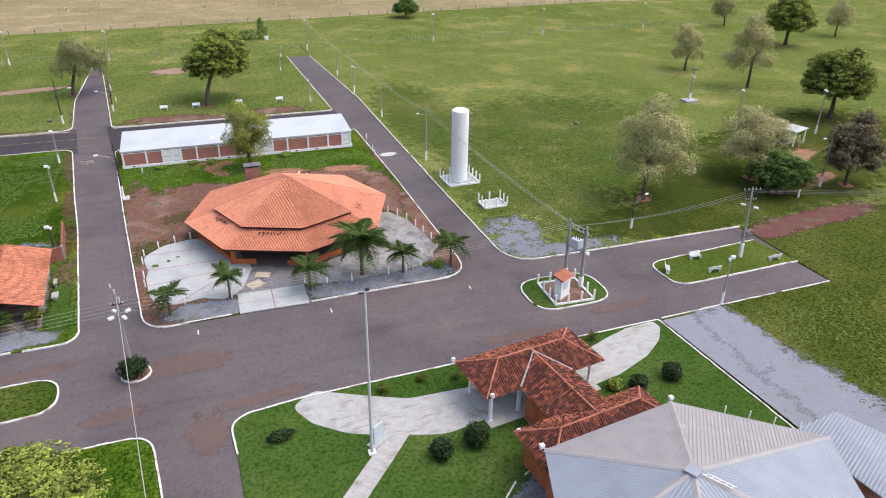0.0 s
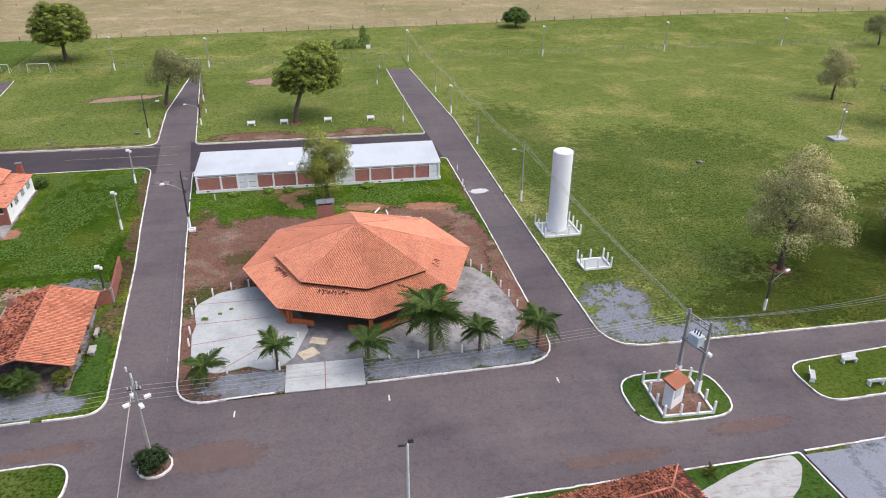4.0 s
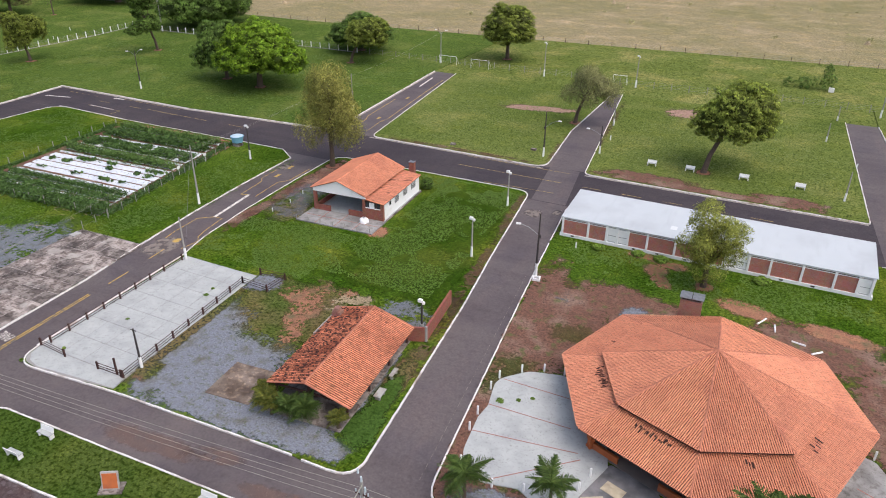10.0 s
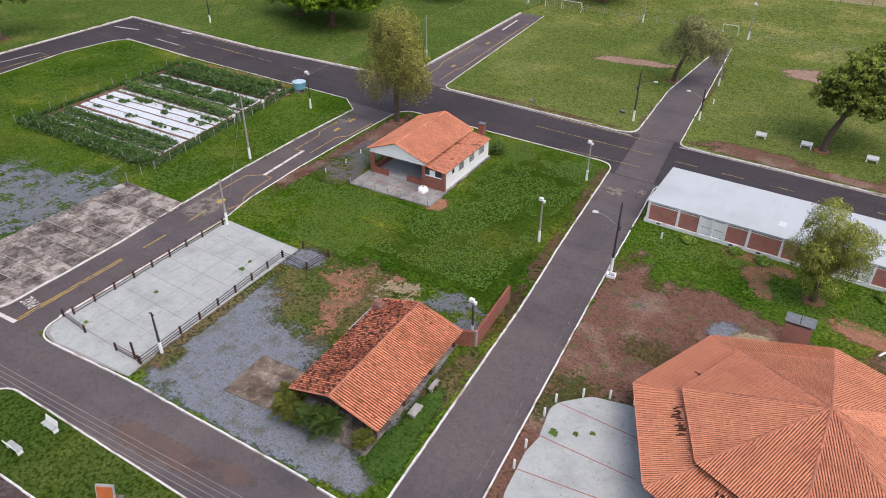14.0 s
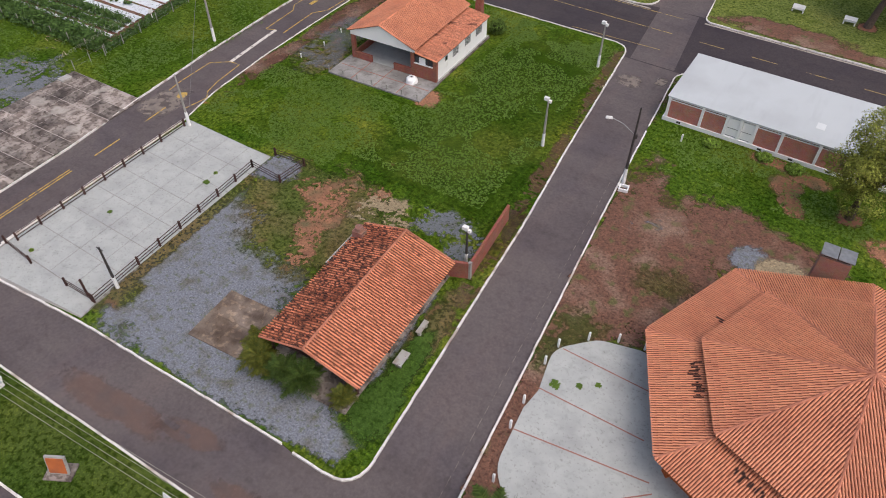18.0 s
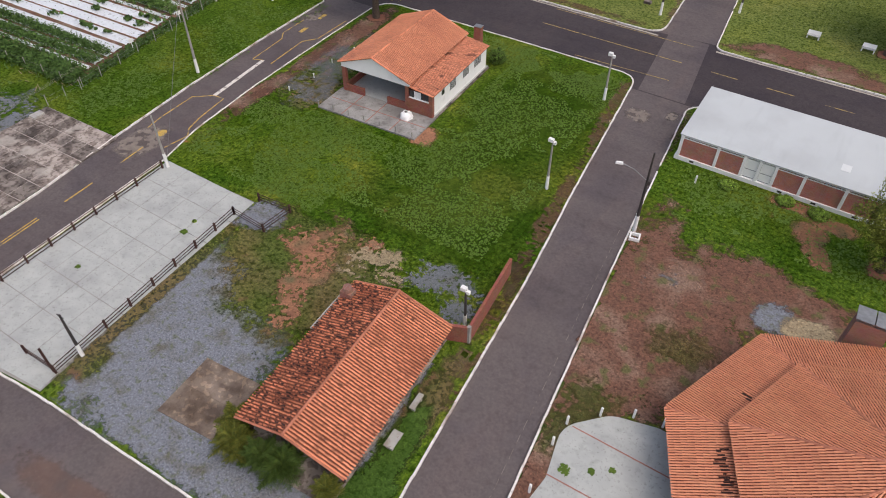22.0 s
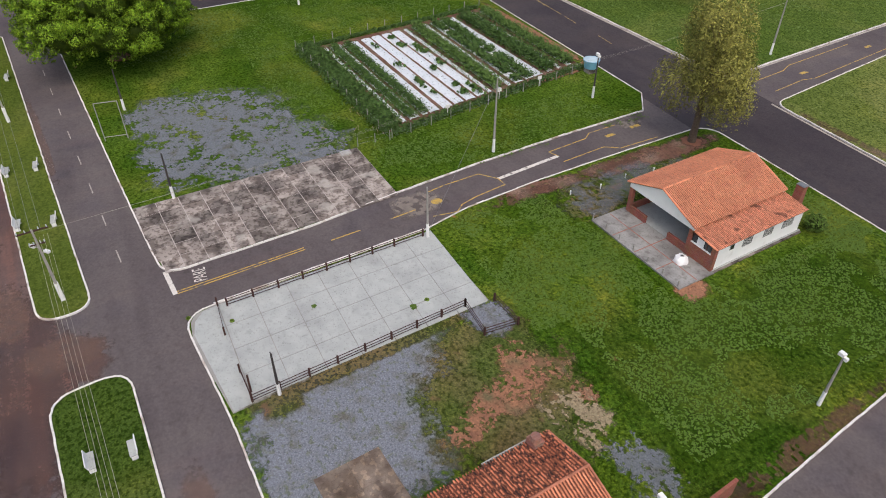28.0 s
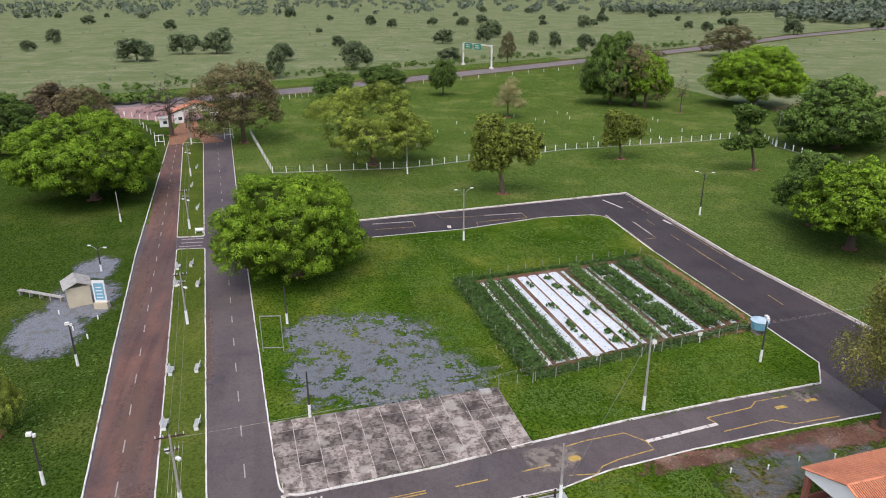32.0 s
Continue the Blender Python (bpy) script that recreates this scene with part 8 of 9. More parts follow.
# beds run along u; v steps through film and crop rows
rows = [(0.035, 0.03, "h"), (0.089, 0.081, "f"), (0.123, 0.12, "c"), (0.16, 0.142, "f"), (0.193, 0.181, "c"), (0.231, 0.226, "w"), (0.30, 0.289, "w"), (0.355, 0.347, "w"), (0.412, 0.406, "w"), (0.468, 0.464, "w"),
        (0.522, 0.506, "f"), (0.574, 0.552, "t"), (0.637, 0.612, "f"), (0.686, 0.666, "m"), (0.742, 0.725, "m"), (0.79, 0.778, "w"), (0.862, 0.845, "b"), (0.93, 0.9, "f"), (0.985, 0.958, "t")]
rng = random.Random(21)
for v, v_end, kind in rows:
    a, c = Vector(gq(0.05, v)), Vector(gq(0.97, v_end))
    d = c - a
    turn = math.degrees(math.atan2(d.y, d.x))
    L = d.length
    bed = thing("garden_bed", pose(a.x, a.y, 0.03, 0, 0, turn), {"w": "raised bed under white mulch film", "f": "narrow bed with film and seedlings", "c": "bed of leafy green crop", "h": "bed of tall green crop", "m": "bed with patchy leafy crop on white film", "t": "bed of tall pale grassy crop", "b": "broad bed of dense dark bushy crop"}[kind], "bed", "garden beds")
    w = {"w": 1.5, "m": 1.35, "f": 0.55}.get(kind, 0.8)
    b = Build()
    n = int(L / 0.7)
    ring = [(L * i / n, y * w * (1 + rng.uniform(-0.04, 0.04)), z * rng.uniform(0.75, 1.2)) for i in range(n + 1) for y, z in ((-0.5, 0), (-0.38, 0.13), (0, 0.15), (0.38, 0.13), (0.5, 0))]
    b.add(ring, [(i * 5 + k, i * 5 + k + 5, i * 5 + k + 6, i * 5 + k + 1) for i in range(n) for k in range(4)])
    part("mulch_film", b, M_FILM, bed)
    if kind == "w":
        holes = Build()
        for i in range(int(L / 0.8)):
            for s in (-0.22, 0.22):
                if rng.random() < 0.3:
                    holes.quad(Vector((0.5 + i * 0.8, s, 0.185)), Vector((0.06, 0, 0)), Vector((0, 0.06, 0)))
        if v in (0.30, 0.412, 0.468):
            for _ in range(5 if v > 0.4 else 9):
                x = rng.uniform(1, L - 1)
                for _ in range(26 if v > 0.4 else 7):
                    p = Vector((x + rng.gauss(0, 0.3 if v < 0.45 else 0.7), rng.gauss(0, 0.25), 0.25 + rng.uniform(0, 0.25)))
                    nv = Vector((rng.gauss(0, 1), rng.gauss(0, 1), 1)).normalized()
                    q = nv.orthogonal() * 0.16
                    holes.quad(p, q, nv.cross(q))
        if holes.v:
            tagged(part("seedling_growth", holes, L_CROP, bed), kind="stuff")
        continue
    hgt, wid, num, sz = {"h": (1.2, 1.2, 420, 0.12), "c": (0.85, 0.7, 460, 0.1), "f": (0.3, 0.7, 34, 0.1), "m": (0.9, 0.8, 380, 0.13), "t": (1.4, 0.95, 620, 0.11), "b": (1.5, 1.3, 720, 0.12)}[kind]
    crop = Build()
    for i in range(int(L * num / 2.2)):
        x = rng.uniform(0.2, L - 0.2)
        if kind in "mfh" and noise.noise((x * 0.5, v * 40, 3)) < -0.28:
            continue
        p = Vector((x, rng.gauss(0, wid * 0.55), 0.12 + rng.random() * hgt * (0.75 + 0.4 * noise.noise((x * 0.35, v * 30, 7)))))
        nv = Vector((rng.gauss(0, 0.8), rng.gauss(0, 0.8), 1)).normalized()
        q = nv.orthogonal().normalized() * sz * rng.uniform(0.7, 1.3)
        q = Matrix.Rotation(rng.uniform(0, 6.28), 3, nv) @ q
        crop.quad(p, q, nv.cross(q) * 0.55)
    tagged(part("crop", crop, L_TALL if kind == "t" else L_CROP, bed), kind="stuff")
hedge = Build()
for _ in range(26000):
    side = rng.random() * 1.3
    u, v = (rng.uniform(-0.02, 1.0), rng.gauss(0.005, 0.022)) if side < 0.95 else (rng.gauss(1.02, 0.016), rng.uniform(0, 1.0)) if side < 1.15 else (rng.gauss(-0.02, 0.01), rng.uniform(0, 1))
    x, y = gq(u, v)
    p = Vector((x, y, 0.1 + rng.random() * (1.25 if side < 0.95 else 0.4) * (0.7 + 0.5 * noise.noise((x * 0.4, y * 0.4, 0)))))
    nv = Vector((rng.gauss(0, 1), rng.gauss(0, 1), 0.8)).normalized()
    q = nv.orthogonal().normalized() * rng.uniform(0.07, 0.17)
    q = Matrix.Rotation(rng.uniform(0, 6.28), 3, nv) @ q
    hedge.quad(p, q, nv.cross(q) * 0.5)
tagged(part("garden_hedge", hedge, L_CROP), "rank growth of plants along the garden fence", "hedge", kind="stuff")


def wire_fence(pts, label, h=1.4, material=M_POLE, w=0.1, wires=3, step=None, group="wire fences", base=False):
    """Posts with strands between them; step: post spacing along the line."""
    o = Vector(pts[0])
    ob = thing("wire_fence", pose(o.x, o.y, 0), label, "fence", group)
    spots = []
    for a, c in zip(pts, pts[1:]):
        a, c = Vector(a), Vector(c)
        n = max(1, round((c - a).length / step))
        spots += [a + (c - a) * (i / n) for i in range(n)]
    spots.append(Vector(pts[-1]))
    pm = Build().box(0, 0, -0.15, w, w, h + 0.15).box(0, 0, h, w * 0.9, w * 0.9, 0.04, taper=0.5).mesh("post", material)
    for s in spots:
        p = part("post", pm, material, ob)
        p.matrix_basis = pose(s.x - o.x, s.y - o.y, 0)
    if base:
        for a, c in zip(pts, pts[1:]):
            d = Vector(c) - Vector(a)
            m = (Vector(a) + Vector(c)) / 2 - o
            part("base_beam", Build().box(m.x, m.y, -0.1, d.length, 0.12, 0.26, math.atan2(d.y, d.x)), M_POLE, ob)
    for k in range(wires):
        b = Build()
        z = h * (k + 0.7) / (wires + 0.3)
        b.path([(q.x - o.x, q.y - o.y, z) for q in spots], [0.006 if w < 0.095 else 0.012] * len(spots), 3)
        part("strand", b, M_STEEL, ob)
    return ob


wire_fence([gq(-0.04, -0.03), gq(1.06, -0.03), gq(1.06, 1.0)], "thin wooden stakes with wire round the garden", 1.3, M_POLE, 0.07, 3, 3.0)
wire_fence([gq(-0.04, -0.03), gq(-0.04, 1.02)], "thin wooden stakes with wire round the garden", 1.3, M_POLE, 0.09, 3, 3.0)
wire_fence([(-81.6, 5.6), (-81.4, 1.2)], "short wire fence from garden to slab", 1.2, M_POLE, 0.06, 2, 2.5)

# blue tank on its stand
ob = thing("water_tank", pose(-85.9, 37.4, 0), "round sky blue plastic water tank on a low stand", "tank")
tb = Build().tube((0, 0, 0.7), (0, 0, 1.75), 0.92, 1.1, 24).tube((0, 0, 1.75), (0, 0, 1.84), 1.16, 1.16, 24)
part("tank", tb, M_BLUE, ob)
part("lid", Build().tube((0, 0, 1.84), (0, 0, 2.12), 1.1, 0.4, 24), mat("faded_blue_lid", (0.5, 0.62, 0.68), (0.42, 0.55, 0.62), 2, 0.5, local=True), ob, "faded pale blue lid")
part("stand", Build().box(0, 0, -0.05, 1.3, 1.3, 0.75), M_CONC_OLD, ob)
for x, y in ((-83.6, 14.0), (-84.6, 22.0), (-85.3, 28.6)):
    ob = tagged(part("garden_sign", Build().box(x, y, 0, 0.06, 0.06, 1.3).box(x, y, 1.0, 0.06, 0.6, 0.45), M_WHITE), "small white board on a garden stake", "sign", "garden signs")
for i in range(14):
    r5 = random.Random(60 + i)
    x, y = -84.8 + r5.gauss(0, 2.4), 0.0 + r5.gauss(0, 2.0) + 1.6
    ob = part("cut_branch", Build().tube((0, 0, 0.05), (r5.uniform(0.4, 1.2), r5.uniform(-0.8, 0.8), 0.09), 0.04, 0.02, 5), M_SAND)
    ob.matrix_basis = pose(x - 2.6, y + 2.0, 0)
    tagged(ob, "pale cut branch lying in grass", "branch", "cut branches")

# goal frame on the gravel
ob = thing("goal_frame", pose(-95.6, -23.4, 0, 0, 0, 80), "rusty white steel goal frame without a net", "goal")
for x in (-1.25, 1.25):
    part("goal_post", Build().tube((x, 0, -0.1), (x, 0, 4.8), 0.05), M_POLE, ob)
part("crossbar", Build().tube((-1.25, 0, 4.8), (1.25, 0, 4.8), 0.05), M_POLE, ob)
part("lower_bar", Build().tube((-1.25, 0, 0.5), (1.25, 0, 0.5), 0.04), M_POLE, ob)
for x, y, w in ((-81.3, 113.9, 5.0), (-71.9, 113.5, 5.0), (-35.8, 114.5, 3.2)):
    ob = thing("football_goal", pose(x, y, 0), "small white football goal frame in the meadow", "goal", "meadow goals")
    for s in (-1, 1):
        part("goal_post", Build().tube((s * w / 2, 0, -0.1), (s * w / 2, 0, 2.1), 0.045).tube((s * w / 2, 0, 2.1), (s * w / 2, 1.5, 0), 0.03), M_WHITE, ob)
    part("crossbar", Build().tube((-w / 2, 0, 2.1), (w / 2, 0, 2.1), 0.06), M_WHITE, ob)


# ---- lamps, poles and cables ----
def lamp_post(x, y, h, kind, label, turn=0.0, dark=False, name="lamp_post"):
    """kind: 'top' flood head, 'arm' long single arm, 'twin' two short arms, 'plain' no lamp."""
    ob = thing(name, pose(x, y, 0, 0, 0, turn), label, "lamp post" if kind != "plain" else "pole", "street lamps")
    m = M_DARKPOLE if dark else M_POLE
    part("pole", Build().tube((0, 0, -0.1), (0, 0, h), 0.11 + h * 0.006, 0.075, 9), m, ob)
    if kind != "bare":
        part("painted_base", Build().tube((0, 0, -0.05), (0, 0, min(1.7, h * 0.28)), 0.135 + h * 0.006, 0.125 + h * 0.004, 9), M_WHITE, ob, "whitewashed pole foot")
    if kind == "top":
        part("lamp_head", Build().box(-0.18, 0, h - 0.12, 0.46, 0.34, 0.3).box(0.2, 0, h - 0.3, 0.24, 0.24, 0.28), M_WHITE, ob)
        part("bracket", Build().tube((0, 0, h - 0.2), (-0.2, 0, h), 0.035, n=5), M_STEEL, ob)
    elif kind == "arm":
        part("lamp_arm", Build().path([(0, 0, h * 0.66), (-1.2, 0, h * 0.78), (-2.2, 0, h * 0.83)], [0.035] * 3, 6), M_STEEL, ob)
        part("lamp_head", Build().box(-2.45, 0, h * 0.83 - 0.06, 0.62, 0.26, 0.16, taper=0.8), M_WHITE, ob)
        part("junction_box", Build().box(0.14, 0, h * 0.62, 0.22, 0.28, 0.4), M_DARKPOLE, ob)
    elif kind == "twin":
        for s in (-1, 1):
            a = part("lamp_arm", Build().path([(0, 0, h * 0.86), (s * 0.7, 0, h * 0.97), (s * 1.3, 0, h)], [0.035] * 3, 6), M_STEEL, ob)
            part("lamp_head", Build().box(s * 1.5, 0, h - 0.06, 0.55, 0.24, 0.15), M_WHITE, a)
    return ob


for x, y, h, kind, turn, dark in ((-31.3, 18.1, 5.3, "top", 0, False), (-33.1, 35.0, 5.3, "top", 0, False), (-29.0, 0.3, 3.8, "top", 0, True), (42.6, -13.9, 5.2, "arm", 200, True), (41.5, -33.8, 5.8, "top", 180, False),
                                  (98.4, 11.5, 8.2, "top", 0, False), (78.7, -9.7, 7.8, "twin", 0, False), (84.1, 16.4, 8.0, "top", 0, False), (11.5, 60.2, 4.6, "plain", 0, False), (21.8, 64.5, 5.7, "top", 0, False),
                                  (-27.1, 63.9, 5.0, "arm", 0, True), (-35.4, 57.7, 8.0, "arm", 180, True), (-28.9, 81.2, 5.0, "plain", 0, False), (-31.7, 113.3, 7.2, "top", 0, False), (-54.4, 113.4, 8.1, "top", 0, False),
                                  (-83.5, 114.2, 8.5, "twin", 0, False), (18.9, 112.4, 8.0, "top", 0, False), (21.3, 81.4, 4.6, "plain", 0, False), (56.2, 114.4, 7.8, "top", 0, False), (92.4, 115.9, 7.8, "top", 0, False), (129.9, 117.9, 7.8, "top", 0, False),
                                  (8.9, 90.1, 3.6, "plain", 0, False), (-79.4, 33.0, 5.8, "top", 0, True), (-79.0, 64.5, 8.0, "plain", 0, False), (-131.7, 57.6, 8.6, "twin", 60, True), (-128.8, 9.4, 9.4, "twin", 100, False),
                                  (-177.2, 8.0, 9.9, "top", 0, False), (-75.2, -43.7, 5.4, "top", 90, True), (-97.4, -46.1, 5.6, "top", 90, True), (-128.6, -50.0, 4.2, "twin", 60, True), (-154.7, -52.0, 6.0, "plain", 0, False),
                                  (-62.6, 1.0, 5.8, "plain", 0, False), (-80.3, -19.7, 5.4, "plain", 0, True), (-102.9, -21.6, 5.4, "plain", 0, True), (72.2, -12.2, 5.0, "top", 0, True), (10.9, 106.2, 3.0, "plain", 0, False), (23.1, 45.1, 5.4, "plain", 0, False)):
    lamp_post(x, y, h, kind, {"top": "lamp post with flood head and whitewashed foot", "arm": "dark pole with a long lamp arm over the street", "twin": "lamp post with two short arms", "plain": "plain grey pole with whitewashed foot"}[kind], turn, dark)
lamp_post(-22.4, 17.2, 8.2, "arm", "tall dark street pole with lamp arm and meter box", 20, True)
ob = thing("drain_box", pose(-22.0, 16.3, 0, 0, 0, 12), "small white concrete box by the kerb", "box")
for sx, sy, lx, ly in ((0, -0.35, 0.9, 0.14), (0, 0.35, 0.9, 0.14), (-0.38, 0, 0.14, 0.56), (0.38, 0, 0.14, 0.56)):
    part("side", Build().box(sx, sy, -0.05, lx, ly, 0.35), M_WHITE, ob)
ob = lamp_post(24.1, 19.1, 9.2, "plain", "tall concrete pole carrying cables by the water tower")
part("lamp_arm", Build().path([(0, 0, 7.6), (-1.2, 0.1, 8.0)], [0.03, 0.03], 5), M_STEEL, ob)
part("lamp_head", Build().box(-1.4, 0.1, 7.95, 0.5, 0.22, 0.14), M_WHITE, ob)
ob = lamp_post(-73.5, 14.7, 9.0, "plain", "tall pale concrete pole beside the garden")
part("guy_wire", Build().tube((0, 0, 8.6), (10.5, -13.4, 0.3), 0.018, n=4), M_WIRE, ob)
ob = lamp_post(-50.3, -17.4, 4.5, "plain", "thin dark pole with short crossbar on the court", 0, True)
part("crossbar", Build().box(0, 0, 4.3, 0.7, 0.07, 0.07), M_DARKPOLE, ob)
M_MAST = mat("pale_grey_paint", (0.6, 0.6, 0.59), (0.52, 0.52, 0.51), 2, 0.6, local=True)
ob = thing("mast", pose(-0.2, -44.1, 0), "very tall slim white mast on the lawn", "mast")
part("shaft", Build().tube((0, 0, -0.1), (0, 0, 15.0), 0.13, 0.09, 12), M_MAST, ob)
part("top_cap", Build().box(-0.25, 0, 14.9, 0.5, 0.1, 0.12).box(0.2, 0.1, 15.0, 0.3, 0.1, 0.25), M_DARKPOLE, ob)
part("footing", Build().box(0, 0, -0.1, 0.6, 0.6, 0.25), M_WHITE, ob)
ob = thing("totem_sign", pose(0.6, -43.0, 0, 0, 0, 35), "small white upright board beside the mast", "sign")
part("board", Build().box(0, 0, 0.1, 1.1, 0.12, 1.7), M_TRAFO, ob)
part("plinth", Build().box(0, 0, -0.05, 1.9, 0.9, 0.16), M_CONC, ob)


def power_pole(x, y, h, label, arms=((0.97, 1.9),), turn=0.0, lamps=0, lean=0.0, base=True):
    ob = thing("power_pole", pose(x, y, 0, 0, lean, turn), label, "pole", "power poles")
    part("pole", Build().box(0, 0, -0.15, 0.32, 0.26, h + 0.15, taper=0.55), M_POLE, ob)
    if base:
        part("painted_base", Build().box(0, 0, -0.1, 0.42, 0.36, 2.0, taper=0.93), M_WHITE, ob, "whitewashed pole foot")
    for f, w in arms:
        arm = part("crossarm", Build().box(0, 0, h * f, 0.1, w, 0.12), M_WOOD_DARK, ob)
        for k in (-1, -0.45, 0.45, 1):
            part("insulator", Build().tube((0, k * w * 0.46, h * f + 0.12), (0, k * w * 0.46, h * f + 0.34), 0.055, 0.04, 6), M_TRAFO, arm)
    for k in range(lamps):
        a = 2 * math.pi * k / max(lamps, 1) + 0.6
        arm = part("lamp_bracket", Build().tube((0, 0, h * 0.74), (0.6 * math.cos(a), 0.6 * math.sin(a), h * 0.76), 0.03, n=5), M_STEEL, ob)
        part("flood_lamp", Build().box(0.8 * math.cos(a), 0.8 * math.sin(a), h * 0.73, 0.5, 0.28, 0.2, a), M_WHITE, arm)
    return ob


ob = power_pole(-18.9, -26.9, 8.4, "street pole with four flood lamps in a planted island", ((0.86, 1.0),), 90, 4, base=False)
for k, (dx, dz) in enumerate(((-0.25, 7.7), (0.0, 8.5), (0.22, 9.1))):
    part("surge_arrester", Build().tube((0, dx, dz - 0.1), (0, dx, dz + 0.3), 0.08, 0.07, 8), M_TRAFO, ob)
power_pole(51.1, -25.2, 9.0, "leaning concrete power pole with whitewashed foot", ((0.96, 2.2), (0.82, 1.4)), 80, 2, 4)
power_pole(-68.9, -31.1, 7.6, "power pole on the median with crossarms", ((0.97, 2.4), (0.8, 1.2)), 5, 2)
for x, y, h in ((-106.0, -34.6, 7.4), (-147.2, -38.6, 7.6), (-188, -42.6, 7.6), (-226, -46.3, 7.6)):
    power_pole(x, y, h, "power pole on the avenue median", ((0.95, 1.8), (0.8, 1.0)), 5, 2)
power_pole(-181.4, 112.0, 9.4, "white concrete power pole at the fence corner", ((0.95, 1.8),), 30, 0)
power_pole(89.2, 37.3, 7.4, "dark power pole on a white footing", ((0.92, 1.8),), 30, 2)
tagged(part("pole_footing", Build().box(89.2, 37.3, -0.05, 3.0, 2.4, 0.5), M_CONC), "white block round the pole foot", "footing")


def cables(spans, sag, material, label, r=0.016):
    """Cables hung between points, one strand a mesh."""
    ob = thing("cable_run", pose(0, 0, 0), label, "cable", "cables")
    for pts in spans:
        b = Build()
        line = []
        for a, c in zip(pts, pts[1:]):
            a, c = Vector(a), Vector(c)
            n = 9
            line += [a + (c - a) * (i / n) - Vector((0, 0, sag * 4 * (i / n) * (1 - i / n))) for i in range(n)]
        line.append(Vector(pts[-1]))
        b.path(line, [r] * len(line), 4)
        part("strand", b, material, ob)
    return ob


cables([[(-69, -31.1 + k * 0.32, 6.7 + k * 0.05), (-18.9, -26.9 + k * 0.3 - 0.4, 6.6 + 0.22 * k), (28.0, -24.0 + k * 0.3, 6.9 + 0.05 * k)] for k in range(4)], 0.5, M_WIRE_PALE, "four pale cables over the street", 0.012)
cables([[(-69, -31.2 + k * 0.5, 7.5), (-106, -34.6 + k * 0.5, 7.2), (-147.2, -38.6 + k * 0.5, 7.4), (-188, -42.6 + k * 0.5, 7.4), (-226, -46.3 + k * 0.5, 7.4)] for k in (-1.5, 0, 1.5)], 0.5, M_WIRE, "cables along the avenue median", 0.016)
cables([[(28.0, -24.2, 7.0 + 0.1 * k), (24.1 + 0.22 * k, 19.1, 8.6), (23.1 + 0.22 * k, 45.1, 7.2), (21.8 + 0.22 * k, 64.5, 7.0), (18.9 + 0.22 * k, 112.4, 7.6)] for k in (-1.5, -0.5, 0.5, 1.5)], 0.6, M_WIRE_PALE, "pale cables crossing the meadow", 0.013)
cables([[(-69, -31 + 0.3 * k, 7.2), (-73.5, 14.7, 8.2 + 0.2 * k), (-79.0, 64.5 + 0.3 * k, 7.6), (-83.5, 114.2, 7.8 + 0.1 * k)] for k in range(3)], 0.6, M_WIRE_PALE, "pale cables across the garden corner", 0.005)
cables([[(28.5 + 0.3 * k, -24.5, 7.2), (51.1, -25.2 + 0.5 * k, 8.8), (120, -44 + 0.5 * k, 8.6)] for k in (-1, 0, 1)], 0.6, M_WIRE, "dark cables leaving to the east", 0.02)
cables([[(-18.8, -27.0, 8.2), (-15.85, -49.12, 8.0), (-12.90, -71.25, 7.8)]], 0.0, M_WIRE_PALE, "single pale cable crossing the street", 0.035)

# transformer on its two poles, small tiled meter house, white post enclosure
ob = thing("transformer_station", pose(28.1, -24.6, 0, 0, 0, -72) @ Matrix.Diagonal((1, 1, 0.87, 1)), "pole transformer between two concrete poles", "transformer")
for x in (-1.25, 1.25):
    part("pole", Build().box(x, 0, -0.15, 0.36, 0.3, 8.9, taper=0.6), M_POLE, ob)
    part("painted_base", Build().box(x, 0, -0.1, 0.46, 0.4, 1.7, taper=0.95), M_WHITE, ob)
part("platform_beam", Build().box(0, 0.2, 5.1, 2.9, 0.14, 0.18).box(0, -0.2, 5.1, 2.9, 0.14, 0.18), M_STEEL, ob)
tr = part("transformer_tank", Build().box(0, 0, 5.3, 1.15, 0.8, 1.15), M_TRAFO, ob, "pale grey transformer tank with fins")
for k in range(6):
    part("cooling_fin", Build().box(-0.45 + k * 0.18, 0.46, 5.4, 0.03, 0.14, 0.9), M_TRAFO, tr)
for k in range(3):
    part("bushing", Build().tube((-0.3 + 0.3 * k, 0, 6.45), (-0.3 + 0.3 * k, 0.1, 6.95), 0.07, 0.04, 7), M_DARKPOLE, tr)
part("crossarm", Build().box(0, 0, 7.6, 3.2, 0.12, 0.14).box(0, 0, 8.2, 2.8, 0.1, 0.12), M_POLE, ob)
for k in range(5):
    part("insulator", Build().tube((-1.5 + 0.75 * k, 0, 7.74), (-1.5 + 0.75 * k, 0, 8.05), 0.09, 0.06, 7), M_TRAFO, ob)
part("flood_lamp", Build().box(1.7, 0, 5.0, 0.4, 0.3, 0.3), M_WHITE, ob)
ob = thing("meter_house", pose(25.5, -26.9, 0, 0, 0, 30) @ Matrix.Scale(1.2, 4), "narrow white meter housing with a small tile roof", "housing")
part("wall", Build().box(0, 0, -0.05, 1.5, 0.75, 2.15), M_WHITE, ob)
part("meter_door", Build().box(-0.1, -0.385, 0.9, 0.8, 0.03, 0.75), M_TRAFO, ob)
roof_face(ob, [(-0.95, -0.6, 2.1), (0.95, -0.6, 2.1), (0.95, 0.6, 2.45), (-0.95, 0.6, 2.45)], M_TILE, seed=90)
